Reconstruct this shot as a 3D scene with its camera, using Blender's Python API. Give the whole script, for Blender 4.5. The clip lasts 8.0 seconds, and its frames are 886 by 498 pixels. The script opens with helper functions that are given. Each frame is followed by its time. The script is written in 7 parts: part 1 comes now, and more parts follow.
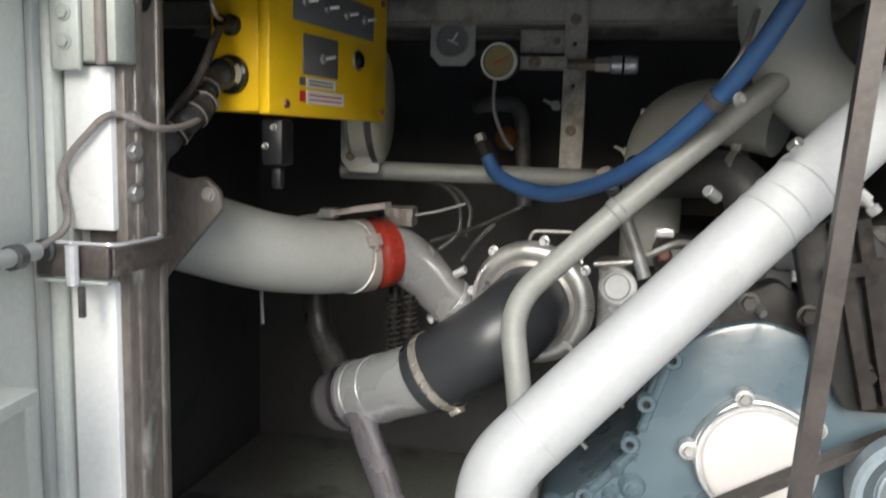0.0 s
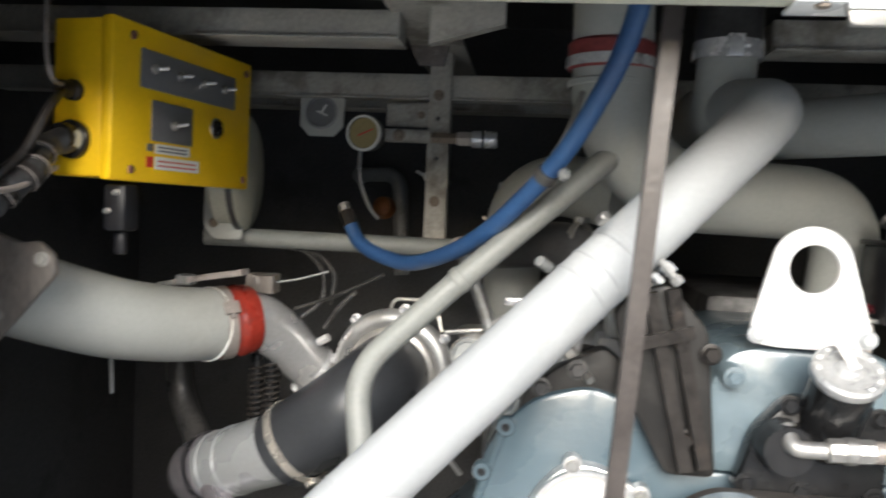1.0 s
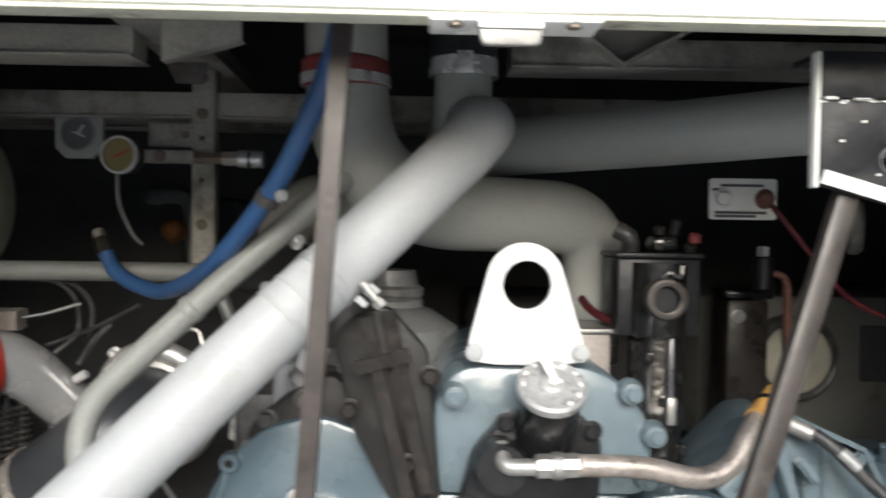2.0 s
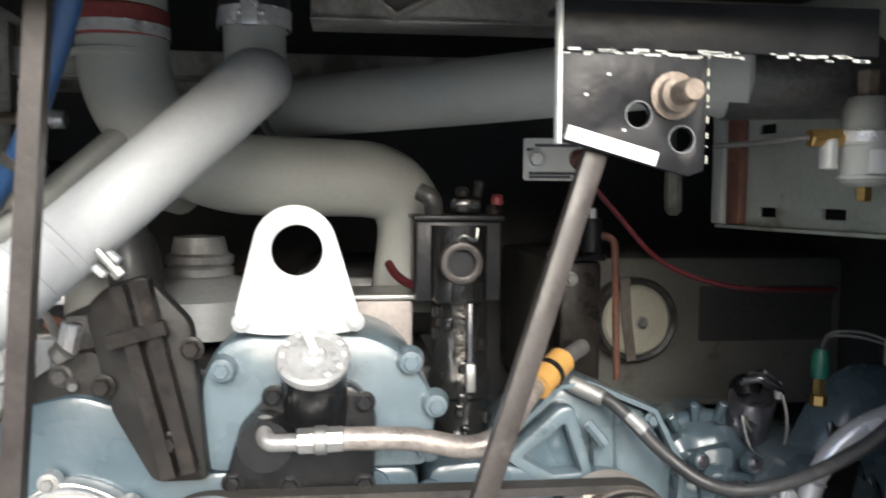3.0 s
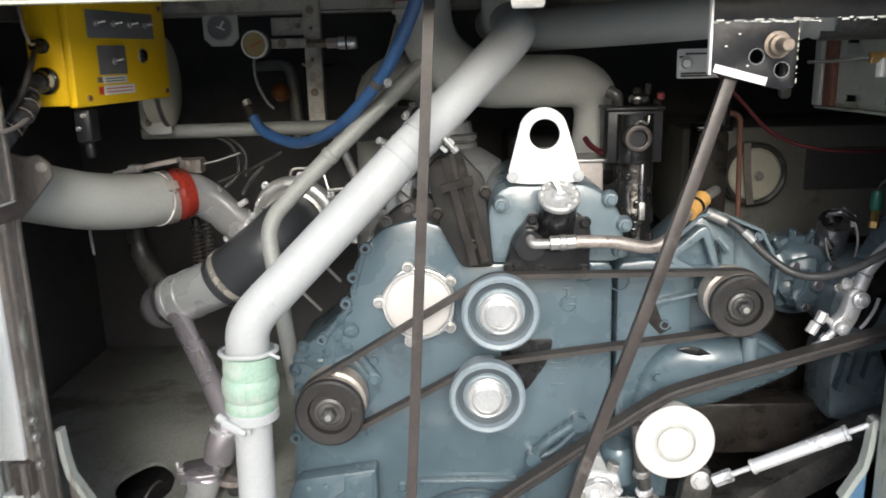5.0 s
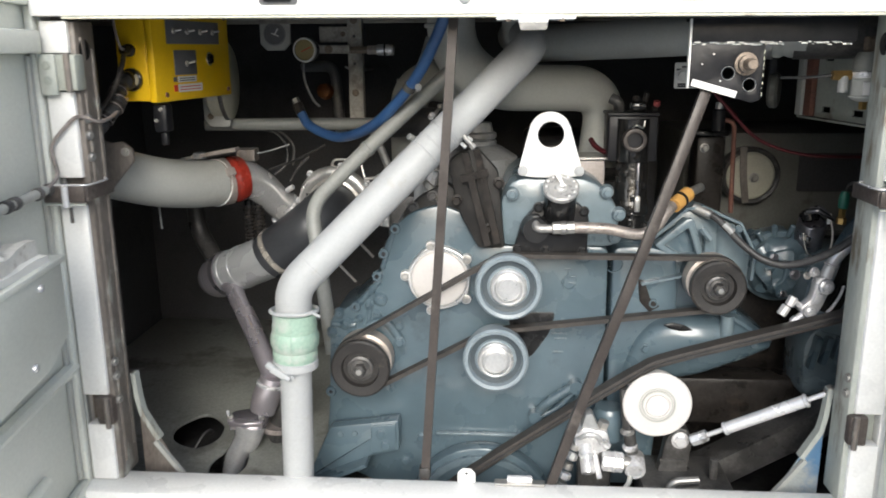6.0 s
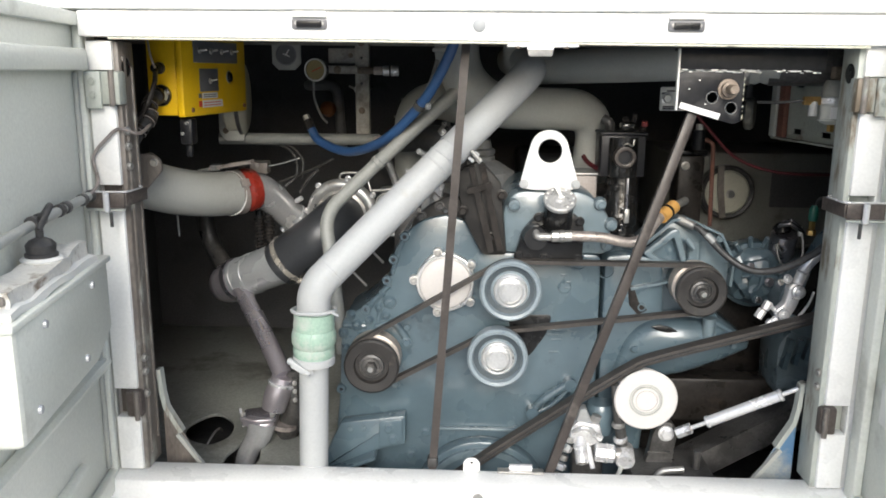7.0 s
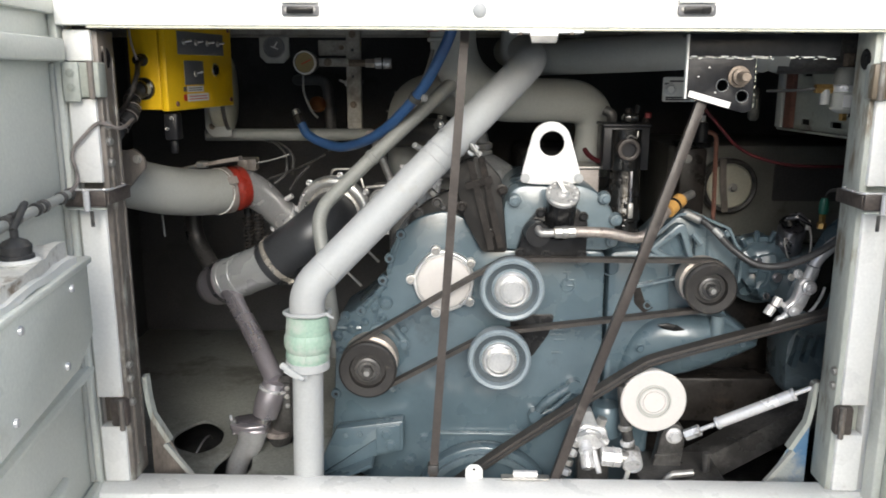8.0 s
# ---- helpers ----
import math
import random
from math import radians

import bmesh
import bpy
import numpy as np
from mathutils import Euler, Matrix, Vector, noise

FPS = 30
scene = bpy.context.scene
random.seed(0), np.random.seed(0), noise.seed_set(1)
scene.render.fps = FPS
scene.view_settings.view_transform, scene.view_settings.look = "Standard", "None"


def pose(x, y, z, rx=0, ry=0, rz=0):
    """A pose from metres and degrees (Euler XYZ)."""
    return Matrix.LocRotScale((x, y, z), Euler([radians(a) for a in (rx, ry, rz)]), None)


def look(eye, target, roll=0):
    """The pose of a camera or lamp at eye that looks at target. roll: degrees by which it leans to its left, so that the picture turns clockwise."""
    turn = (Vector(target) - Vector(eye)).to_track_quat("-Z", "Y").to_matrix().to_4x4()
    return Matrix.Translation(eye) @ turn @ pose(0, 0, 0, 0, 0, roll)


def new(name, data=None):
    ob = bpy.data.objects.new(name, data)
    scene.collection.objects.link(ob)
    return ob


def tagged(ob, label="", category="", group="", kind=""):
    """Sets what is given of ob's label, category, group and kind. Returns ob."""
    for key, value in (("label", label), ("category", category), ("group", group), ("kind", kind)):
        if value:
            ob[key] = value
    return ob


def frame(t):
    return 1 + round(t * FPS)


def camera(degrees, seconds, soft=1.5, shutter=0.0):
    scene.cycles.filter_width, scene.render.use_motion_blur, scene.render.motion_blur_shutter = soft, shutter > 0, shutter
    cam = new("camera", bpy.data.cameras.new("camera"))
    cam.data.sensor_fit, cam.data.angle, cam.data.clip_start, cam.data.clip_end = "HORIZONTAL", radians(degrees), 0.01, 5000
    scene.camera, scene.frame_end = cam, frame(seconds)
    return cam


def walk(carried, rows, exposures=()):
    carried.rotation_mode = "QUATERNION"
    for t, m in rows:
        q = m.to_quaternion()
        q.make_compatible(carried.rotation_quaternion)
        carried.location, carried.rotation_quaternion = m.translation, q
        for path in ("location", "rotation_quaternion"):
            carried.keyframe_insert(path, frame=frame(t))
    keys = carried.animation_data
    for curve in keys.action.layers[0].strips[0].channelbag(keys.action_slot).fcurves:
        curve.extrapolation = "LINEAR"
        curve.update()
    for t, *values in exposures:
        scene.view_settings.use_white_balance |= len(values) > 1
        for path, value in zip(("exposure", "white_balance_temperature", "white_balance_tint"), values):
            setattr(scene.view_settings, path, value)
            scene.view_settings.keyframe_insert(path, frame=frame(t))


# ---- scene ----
cam = camera(57.8, 8.0, soft=1.75, shutter=0.5)
PATH = [
    (0, (-0.235, -0.692, 1.266), (-0.668, 1.241, 0.993), 1.6),
    (0.5, (-0.206, -0.701, 1.26), (-0.583, 1.259, 1.133), 1.9),
    (1, (-0.137, -0.689, 1.27), (-0.385, 1.294, 1.174), 2.6),
    (1.5, (-0.05, -0.671, 1.283), (-0.169, 1.325, 1.25), 1.4),
    (2, (0.046, -0.647, 1.286), (0.088, 1.352, 1.232), 0.8),
    (2.2, (0.084, -0.641, 1.286), (0.18, 1.356, 1.22), 1.2),
    (3.3, (0.234, -0.604, 1.276), (0.514, 1.366, 1.079), -0.0),
    (3.5, (0.236, -0.61, 1.266), (0.547, 1.348, 1.008), 0.1),
    (4, (0.164, -0.754, 1.275), (0.281, 1.197, 0.848), -1.6),
    (4.5, (0.02, -1.003, 1.331), (-0.03, 0.945, 0.881), -1.9),
    (4.7, (0.004, -1.088, 1.35), (-0.032, 0.855, 0.877), -1.8),
    (5.8, (0.084, -1.378, 1.389), (-0.092, 0.556, 0.909), -0.4),
    (6, (0.061, -1.428, 1.392), (-0.087, 0.508, 0.912), -0.4),
    (6.5, (0.002, -1.564, 1.395), (-0.111, 0.384, 0.957), 0.4),
    (7, (-0.009, -1.573, 1.397), (-0.086, 0.378, 0.963), 0.5),
    (7.5, (-0.005, -1.53, 1.397), (-0.119, 0.417, 0.954), -0.2),
    (8, (-0.036, -1.502, 1.377), (-0.081, 0.45, 0.942), 0.1),
]
EXPOSE = [(0, 1.05), (0.5, 1.38), (1.0, 1.34), (1.5, 1.22), (2.0, 0.98), (2.2, 1.04), (3.3, 1.40), (3.5, 1.44), (4.0, 1.44), (4.5, 1.2), (5.8, 0.88), (6.5, 0.80), (7.0, 0.82), (8.0, 0.72)]
walk(cam, [(t, look(eye, target, roll)) for t, eye, target, roll in PATH], exposures=EXPOSE)

# ---- light ----
world = bpy.data.worlds.new("sky")
scene.world = world
world.use_nodes = True
sky = world.node_tree.nodes.new("ShaderNodeTexSky")
sky.sky_type, sky.sun_disc = "NISHITA", False
sky.sun_elevation, sky.sun_rotation = radians(27), radians(178)
sky.dust_density = 3.0
back = world.node_tree.nodes["Background"]
back.inputs["Strength"].default_value = 0.15
world.node_tree.links.new(sky.outputs[0], back.inputs[0])
sun_data = bpy.data.lights.new("sun", "SUN")
sun_data.energy, sun_data.angle, sun_data.color = 1.5, radians(32), (0.85, 0.94, 1.0)
sun = new("sun", sun_data)
sun.matrix_world = look((0.12, -3.6, 2.30), (0, 0, 0.5))
scene.view_settings.exposure = 0.95


# ---- materials ----
def material(name, base, rough=0.5, metal=0.0, vary=0.15, scale=18.0, bump=0.15, fine=160.0, stain=None, stain_amount=0.35, coat=0.0, gloss=0.5, streak=1.0):
    """A surface with colour variation at two scales, uneven gloss and fine relief; stain: a second colour in patches."""
    m = bpy.data.materials.new(name)
    m.use_nodes = True
    nt = m.node_tree
    n, l = nt.nodes, nt.links
    b = n["Principled BSDF"]
    b.inputs["Metallic"].default_value = metal
    b.inputs["Coat Weight"].default_value = coat
    b.inputs["Specular IOR Level"].default_value = gloss
    b.inputs["Coat Roughness"].default_value = 0.11
    co = n.new("ShaderNodeTexCoord")
    big = n.new("ShaderNodeTexNoise")
    big.inputs["Scale"].default_value, big.inputs["Detail"].default_value = scale, 6.0
    small = n.new("ShaderNodeTexNoise")
    small.inputs["Scale"].default_value, small.inputs["Detail"].default_value = fine, 4.0
    squeeze = n.new("ShaderNodeVectorMath")
    squeeze.operation = "MULTIPLY"
    squeeze.inputs[1].default_value = (1.0, 1.0, streak)
    l.new(co.outputs["Object"], squeeze.inputs[0])
    for t in (big, small):
        l.new(squeeze.outputs[0], t.inputs["Vector"])
    add = n.new("ShaderNodeMath")
    add.operation = "ADD"
    l.new(big.outputs["Fac"], add.inputs[0])
    l.new(small.outputs["Fac"], add.inputs[1])
    ramp = n.new("ShaderNodeMapRange")
    ramp.inputs["From Min"].default_value, ramp.inputs["From Max"].default_value = 0.7, 1.3
    ramp.inputs["To Min"].default_value, ramp.inputs["To Max"].default_value = 1.0 - vary, 1.0 + vary
    l.new(add.outputs[0], ramp.inputs["Value"])
    mul = n.new("ShaderNodeVectorMath")
    mul.operation = "SCALE"
    mul.inputs[0].default_value = base
    l.new(ramp.outputs[0], mul.inputs["Scale"])
    colour = mul.outputs[0]
    if stain:
        spot = n.new("ShaderNodeTexNoise")
        spot.inputs["Scale"].default_value, spot.inputs["Detail"].default_value = scale * 0.7, 8.0
        spot.inputs["Roughness"].default_value = 0.65
        l.new(squeeze.outputs[0], spot.inputs["Vector"])
        cut = n.new("ShaderNodeMapRange")
        cut.inputs["From Min"].default_value = 0.68 - stain_amount * 0.5
        cut.inputs["From Max"].default_value = 0.78 - stain_amount * 0.5
        l.new(spot.outputs["Fac"], cut.inputs["Value"])
        mix = n.new("ShaderNodeMix")
        mix.data_type = "RGBA"
        l.new(cut.outputs[0], mix.inputs["Factor"])
        l.new(colour, mix.inputs[6])
        mix.inputs[7].default_value = (*stain, 1)
        colour = mix.outputs[2]
    l.new(colour, b.inputs["Base Color"])
    rr = n.new("ShaderNodeMapRange")
    rr.inputs["From Min"].default_value, rr.inputs["From Max"].default_value = 0.3, 0.7
    rr.inputs["To Min"].default_value, rr.inputs["To Max"].default_value = max(rough - 0.12, 0.03), min(rough + 0.12, 1.0)
    l.new(big.outputs["Fac"], rr.inputs["Value"])
    l.new(rr.outputs[0], b.inputs["Roughness"])
    bp = n.new("ShaderNodeBump")
    bp.inputs["Strength"].default_value, bp.inputs["Distance"].default_value = bump, 0.002
    l.new(small.outputs["Fac"], bp.inputs["Height"])
    l.new(bp.outputs[0], b.inputs["Normal"])
    return m


M = {}
M["white"] = material("white_paint", (0.84, 0.84, 0.82), 0.32, vary=0.06, scale=9, bump=0.05, stain=(0.60, 0.58, 0.53), stain_amount=0.13)
M["plain_white"] = material("bright_white_paint", (0.70, 0.70, 0.69), 0.4, vary=0.04, bump=0.05)
M["pipe"] = material("grey_white_pipe_paint", (0.372, 0.384, 0.389), 0.58, vary=0.06, bump=0.10, stain=(0.31, 0.305, 0.28), stain_amount=0.14)
M["pipe_grey"] = material("grey_pipe_paint", (0.40, 0.41, 0.385), 0.5, vary=0.06, scale=10, bump=0.06, stain=(0.36, 0.36, 0.335), stain_amount=0.18)
M["blue"] = material("blue_grey_engine_paint", (0.082, 0.120, 0.143), 0.30, vary=0.08, scale=9, bump=0.45, fine=38, stain=(0.050, 0.068, 0.076), stain_amount=0.09, coat=0.6)
M["blue_light"] = material("light_blue_grey_paint", (0.126, 0.168, 0.190), 0.30, vary=0.12, scale=14, bump=0.35, fine=48, stain=(0.072, 0.098, 0.112), stain_amount=0.09, coat=0.55)
M["navy"] = material("dark_glossy_blue_black", (0.058, 0.076, 0.090), 0.2, vary=0.3, scale=14, bump=0.5, fine=30, coat=1.0)
M["black"] = material("black_paint", (0.013, 0.013, 0.0135), 0.26, vary=0.3, bump=0.35, fine=60, gloss=0.35)
M["gloss_black"] = material("wet_looking_black_paint", (0.012, 0.0115, 0.011), 0.16, vary=0.3, scale=25, bump=0.5, fine=70, coat=0.35)
M["grime"] = material("oily_grey_metal", (0.075, 0.072, 0.069), 0.38, 0.1, vary=0.4, bump=0.4, stain=(0.035, 0.034, 0.033), stain_amount=0.4)
M["dark"] = material("sooty_bay_paint", (0.068, 0.068, 0.070), 0.75, vary=0.25, scale=6, bump=0.3, stain=(0.048, 0.048, 0.048), stain_amount=0.3)
# Lighter copy of the bay paint, lifts the shade at the back.
M["bulkhead"] = material("lifted_dark_bulkhead_paint", (0.078, 0.078, 0.080), 0.7, vary=0.3, scale=7, bump=0.3, stain=(0.06, 0.06, 0.06), stain_amount=0.25)
M["rubber"] = material("black_rubber", (0.038, 0.038, 0.039), 0.45, vary=0.3, bump=0.15, stain=(0.06, 0.058, 0.056), stain_amount=0.15, gloss=0.4)
M["belt"] = material("worn_belt_rubber", (0.046, 0.041, 0.037), 0.55, vary=0.3, bump=0.25, gloss=0.35)
M["black_face"] = material("dusty_black_pulley", (0.020, 0.018, 0.017), 0.55, vary=0.35, scale=30, bump=0.2, stain=(0.07, 0.06, 0.05), stain_amount=0.2)
M["rod"] = material("brown_grey_bar_steel", (0.046, 0.038, 0.034), 0.42, 0.1, vary=0.25, bump=0.15, stain=(0.10, 0.088, 0.078), stain_amount=0.15)
M["chrome"] = material("bright_plated_steel", (0.74, 0.735, 0.74), 0.2, 0.4, vary=0.1, bump=0.08)
M["alu"] = material("cast_aluminium", (0.66, 0.66, 0.65), 0.36, 0.8, vary=0.12, bump=0.2)
M["silver"] = material("silver_painted_metal", (0.70, 0.70, 0.705), 0.22, 0.45, vary=0.18, scale=30, bump=0.2, stain=(0.30, 0.29, 0.28), stain_amount=0.22)
M["oil"] = material("oil_soaked_black_metal", (0.024, 0.021, 0.019), 0.34, 0.0, vary=0.4, scale=22, bump=0.5, fine=90, stain=(0.045, 0.036, 0.03), stain_amount=0.22, gloss=0.22)
M["shiny"] = material("dark_polished_steel", (0.33, 0.32, 0.34), 0.31, 0.92, vary=0.15, bump=0.08, stain=(0.2, 0.19, 0.19), stain_amount=0.2)
M["tan_metal"] = material("tan_oiled_casting", (0.30, 0.265, 0.245), 0.5, 0.2, vary=0.15, bump=0.25, stain=(0.12, 0.10, 0.09), stain_amount=0.25)
M["olive"] = material("olive_grey_unit_paint", (0.18, 0.183, 0.164), 0.55, vary=0.12, bump=0.1, stain=(0.13, 0.124, 0.108), stain_amount=0.22)
M["zinc"] = material("dull_grey_zinc_pipe", (0.255, 0.262, 0.262), 0.42, 0.15, vary=0.12, scale=10, bump=0.1, stain=(0.15, 0.145, 0.14), stain_amount=0.2)
M["braid"] = material("worn_steel_braid", (0.30, 0.265, 0.24), 0.38, 0.5, vary=0.3, scale=60, bump=0.5, fine=260)
M["rim"] = material("worn_blue_pulley_paint", (0.205, 0.248, 0.275), 0.4, vary=0.12, scale=20, bump=0.12, coat=0.2)
M["flat_black"] = material("dull_black_coating", (0.013, 0.013, 0.015), 0.4, vary=0.3, scale=25, bump=0.35, fine=80, gloss=0.3)
M["tube"] = material("bright_bent_tube", (0.64, 0.64, 0.645), 0.20, 0.62, vary=0.10, scale=14, bump=0.04, stain=(0.50, 0.49, 0.485), stain_amount=0.12)
M["drain"] = material("mauve_grey_drain_paint", (0.52, 0.485, 0.52), 0.30, 0.75, vary=0.06, scale=10, bump=0.02, coat=0.8)
# Darker copy of the red hose colour, with shade painted in.
M["shaded_red"] = material("shaded_red_hose", (0.20, 0.034, 0.034), 0.6, vary=0.25, bump=0.1)
M["air"] = material("smooth_grey_air_pipe_paint", (0.34, 0.35, 0.355), 0.30, 0.15, vary=0.08, scale=8, bump=0.04)
M["sleek"] = material("smooth_black_rubber", (0.030, 0.032, 0.036), 0.34, vary=0.2, scale=8, bump=0.06, stain=(0.05, 0.052, 0.054), stain_amount=0.15, gloss=0.6)
M["slate"] = material("dark_slate_groove", (0.045, 0.060, 0.070), 0.5, vary=0.2, bump=0.2)
M["pipe_mid"] = material("mid_grey_pipe_paint", (0.225, 0.232, 0.22), 0.5, vary=0.1, bump=0.08, stain=(0.18, 0.17, 0.15), stain_amount=0.2)
M["stay"] = material("brown_oily_casting", (0.026, 0.0245, 0.023), 0.45, vary=0.35, scale=18, bump=0.45, fine=55, stain=(0.020, 0.019, 0.018), stain_amount=0.4, gloss=0.25)
M["drum"] = material("worn_tan_pulley_steel", (0.47, 0.42, 0.375), 0.4, 0.4, vary=0.15, bump=0.15)
M["steel"] = material("dull_steel", (0.42, 0.41, 0.39), 0.45, 0.85, vary=0.15, bump=0.2, stain=(0.2, 0.13, 0.08), stain_amount=0.1)
M["jamb"] = material("worn_brown_primer", (0.165, 0.145, 0.128), 0.40, vary=0.3, scale=25, bump=0.5, stain=(0.42, 0.42, 0.37), stain_amount=0.23, streak=0.4)
M["strap"] = material("brown_strap_steel", (0.092, 0.076, 0.068), 0.42, 0.15, vary=0.3, scale=30, bump=0.3, stain=(0.17, 0.15, 0.135), stain_amount=0.2)
M["band"] = material("yellowed_clamp_steel", (0.52, 0.485, 0.43), 0.24, 0.6, vary=0.15, scale=40, bump=0.04)
M["jamb_grey"] = material("peeling_grey_green_paint", (0.43, 0.455, 0.415), 0.42, vary=0.12, scale=20, bump=0.4, stain=(0.17, 0.135, 0.095), stain_amount=0.24, streak=0.3)
M["cap"] = material("stamped_cap_alloy", (0.42, 0.42, 0.415), 0.32, 0.3, vary=0.15, scale=40, bump=0.2)
M["jamb_grey_soft"] = material("scuffed_grey_sheet_paint", (0.34, 0.36, 0.32), 0.55, vary=0.12, scale=12, bump=0.2, stain=(0.2, 0.18, 0.15), stain_amount=0.22)
M["rust"] = material("rusty_red_brown_steel", (0.16, 0.07, 0.05), 0.7, vary=0.3, scale=30, bump=0.4)
M["door"] = material("grey_green_door_paint", (0.65, 0.67, 0.615), 0.45, vary=0.08, scale=5, bump=0.10, stain=(0.42, 0.43, 0.385), stain_amount=0.22)
M["floor"] = material("dusty_grey_floor_paint", (0.245, 0.25, 0.225), 0.6, vary=0.25, scale=6, bump=0.2, stain=(0.12, 0.115, 0.10), stain_amount=0.30)
M["beam"] = material("dusty_beam_paint", (0.40, 0.385, 0.345), 0.6, vary=0.2, scale=10, bump=0.2, stain=(0.20, 0.185, 0.16), stain_amount=0.35)
M["yellow"] = material("yellow_enamel", (0.84, 0.52, 0.010), 0.4, vary=0.05, bump=0.05)
M["panel"] = material("dark_grey_panel_film", (0.15, 0.15, 0.155), 0.4, vary=0.1, bump=0.05)
M["label"] = material("white_label", (0.75, 0.75, 0.72), 0.5, vary=0.03, bump=0.02)
M["dirty_white"] = material("grimy_white_plastic", (0.66, 0.65, 0.61), 0.5, vary=0.12, scale=30, bump=0.2, stain=(0.20, 0.15, 0.11), stain_amount=0.25)
M["cream_paint"] = material("underside_cream", (0.56, 0.56, 0.46), 0.5, vary=0.12, scale=14, bump=0.15, stain=(0.12, 0.10, 0.08), stain_amount=0.22)
M["ink"] = material("dark_ink", (0.08, 0.08, 0.09), 0.6, vary=0.1, bump=0.02)
M["red_ink"] = material("red_ink", (0.6, 0.05, 0.03), 0.5, vary=0.1, bump=0.02)
M["red"] = material("red_silicone_hose", (0.30, 0.032, 0.020), 0.28, vary=0.2, bump=0.1, stain=(0.16, 0.045, 0.035), stain_amount=0.3)
M["green"] = material("pale_green_silicone_hose", (0.27, 0.385, 0.315), 0.42, vary=0.14, bump=0.15, stain=(0.41, 0.44, 0.405), stain_amount=0.36)
M["blue_hose"] = material("blue_hose_rubber", (0.034, 0.095, 0.235), 0.4, vary=0.12, bump=0.05)
M["brass"] = material("brass", (0.55, 0.36, 0.14), 0.35, 1.0, vary=0.15, bump=0.1)
M["rust_brass"] = material("tarnished_bolt_metal", (0.20, 0.16, 0.125), 0.5, 0.3, vary=0.35, bump=0.5)
M["orange"] = material("orange_sleeve", (0.46, 0.25, 0.07), 0.5, vary=0.1, bump=0.1)
M["amber"] = material("dull_amber_plastic", (0.27, 0.105, 0.035), 0.5, vary=0.2, bump=0.1)
M["cream"] = material("cream_plastic", (0.50, 0.49, 0.40), 0.5, vary=0.1, bump=0.05)
M["dial"] = material("dial_face", (0.30, 0.24, 0.11), 0.4, vary=0.10, bump=0.02)
M["green_plug"] = material("green_plastic", (0.012, 0.10, 0.07), 0.4, vary=0.1, bump=0.05)
M["wire_red"] = material("red_cable", (0.060, 0.007, 0.010), 0.5, vary=0.1, bump=0.05)
M["pink_white"] = material("pinkish_white_plastic", (0.575, 0.55, 0.53), 0.45, vary=0.04, scale=8, bump=0.05)
M["bounce_ground"] = material("pale_bounce_ground", (0.46, 0.455, 0.44), 0.85, vary=0.3, scale=3, bump=0.6, fine=90)
M["sky_block"] = material("sky_block_grey", (0.22, 0.215, 0.205), 0.9, vary=0.25, scale=2, bump=0.4, fine=40)
M["overspray"] = material("blue_overspray", (0.34, 0.37, 0.37), 0.5, vary=0.15, scale=7, bump=0.2, stain=(0.10, 0.21, 0.35), stain_amount=0.42)
M["blue_sticker"] = material("blue_sticker", (0.06, 0.25, 0.50), 0.4, vary=0.05, bump=0.02)


# ---- builders ----
def smooth(bm, angle=35):
    """Round faces shade smoothly; edges over the angle stay sharp."""
    for f in bm.faces:
        f.smooth = True
    for e in bm.edges:
        if len(e.link_faces) == 2 and e.calc_face_angle(0) > radians(angle):
            e.smooth = False


def part(name, bm, mat, parent=None, label="", angle=35):
    """Links a bmesh as one mesh object under a thing or a part."""
    bmesh.ops.recalc_face_normals(bm, faces=bm.faces)
    smooth(bm, angle)
    me = bpy.data.meshes.new(name)
    bm.to_mesh(me)
    bm.free()
    me.materials.append(M[mat])
    ob = new(name, me)
    if parent:
        ob.parent = parent
        ob.matrix_parent_inverse = parent.matrix_world.inverted()
    if label:
        tagged(ob, label)
    return ob


def thing(name, label, category, at=(0, 0, 0), group="", kind=""):
    """An empty at the base of a thing of several parts."""
    ob = new(name)
    ob.empty_display_size = 0.05
    ob.matrix_world = Matrix.Translation(at)
    return tagged(ob, label, category, group, kind)


def box(x0, x1, y0, y1, z0, z1, bevel=0.003, bm=None, m=None):
    bm = bm or bmesh.new()
    made = bmesh.ops.create_cube(bm, size=1, matrix=(m or Matrix()) @ Matrix.Translation(((x0 + x1) / 2, (y0 + y1) / 2, (z0 + z1) / 2)) @ Matrix.Diagonal((abs(x1 - x0), abs(y1 - y0), abs(z1 - z0), 1)))
    if bevel:
        edges = {e for v in made["verts"] for e in v.link_edges}
        bmesh.ops.bevel(bm, geom=list(edges), offset=bevel, segments=2, profile=0.5, affect="EDGES")
    return bm


def lumpy(bm, size):
    """Softens and dents a shape, as a sagging or battered thing."""
    bmesh.ops.subdivide_edges(bm, edges=bm.edges, cuts=9, use_grid_fill=True)
    for v in bm.verts:
        v.co += noise.noise_vector(v.co * 28) * size + noise.noise_vector(v.co * 90) * size * 0.3
    return bm


def axes(direction):
    """A turn that lays z along the direction."""
    return Vector(direction).to_track_quat("Z", "Y").to_matrix().to_4x4()


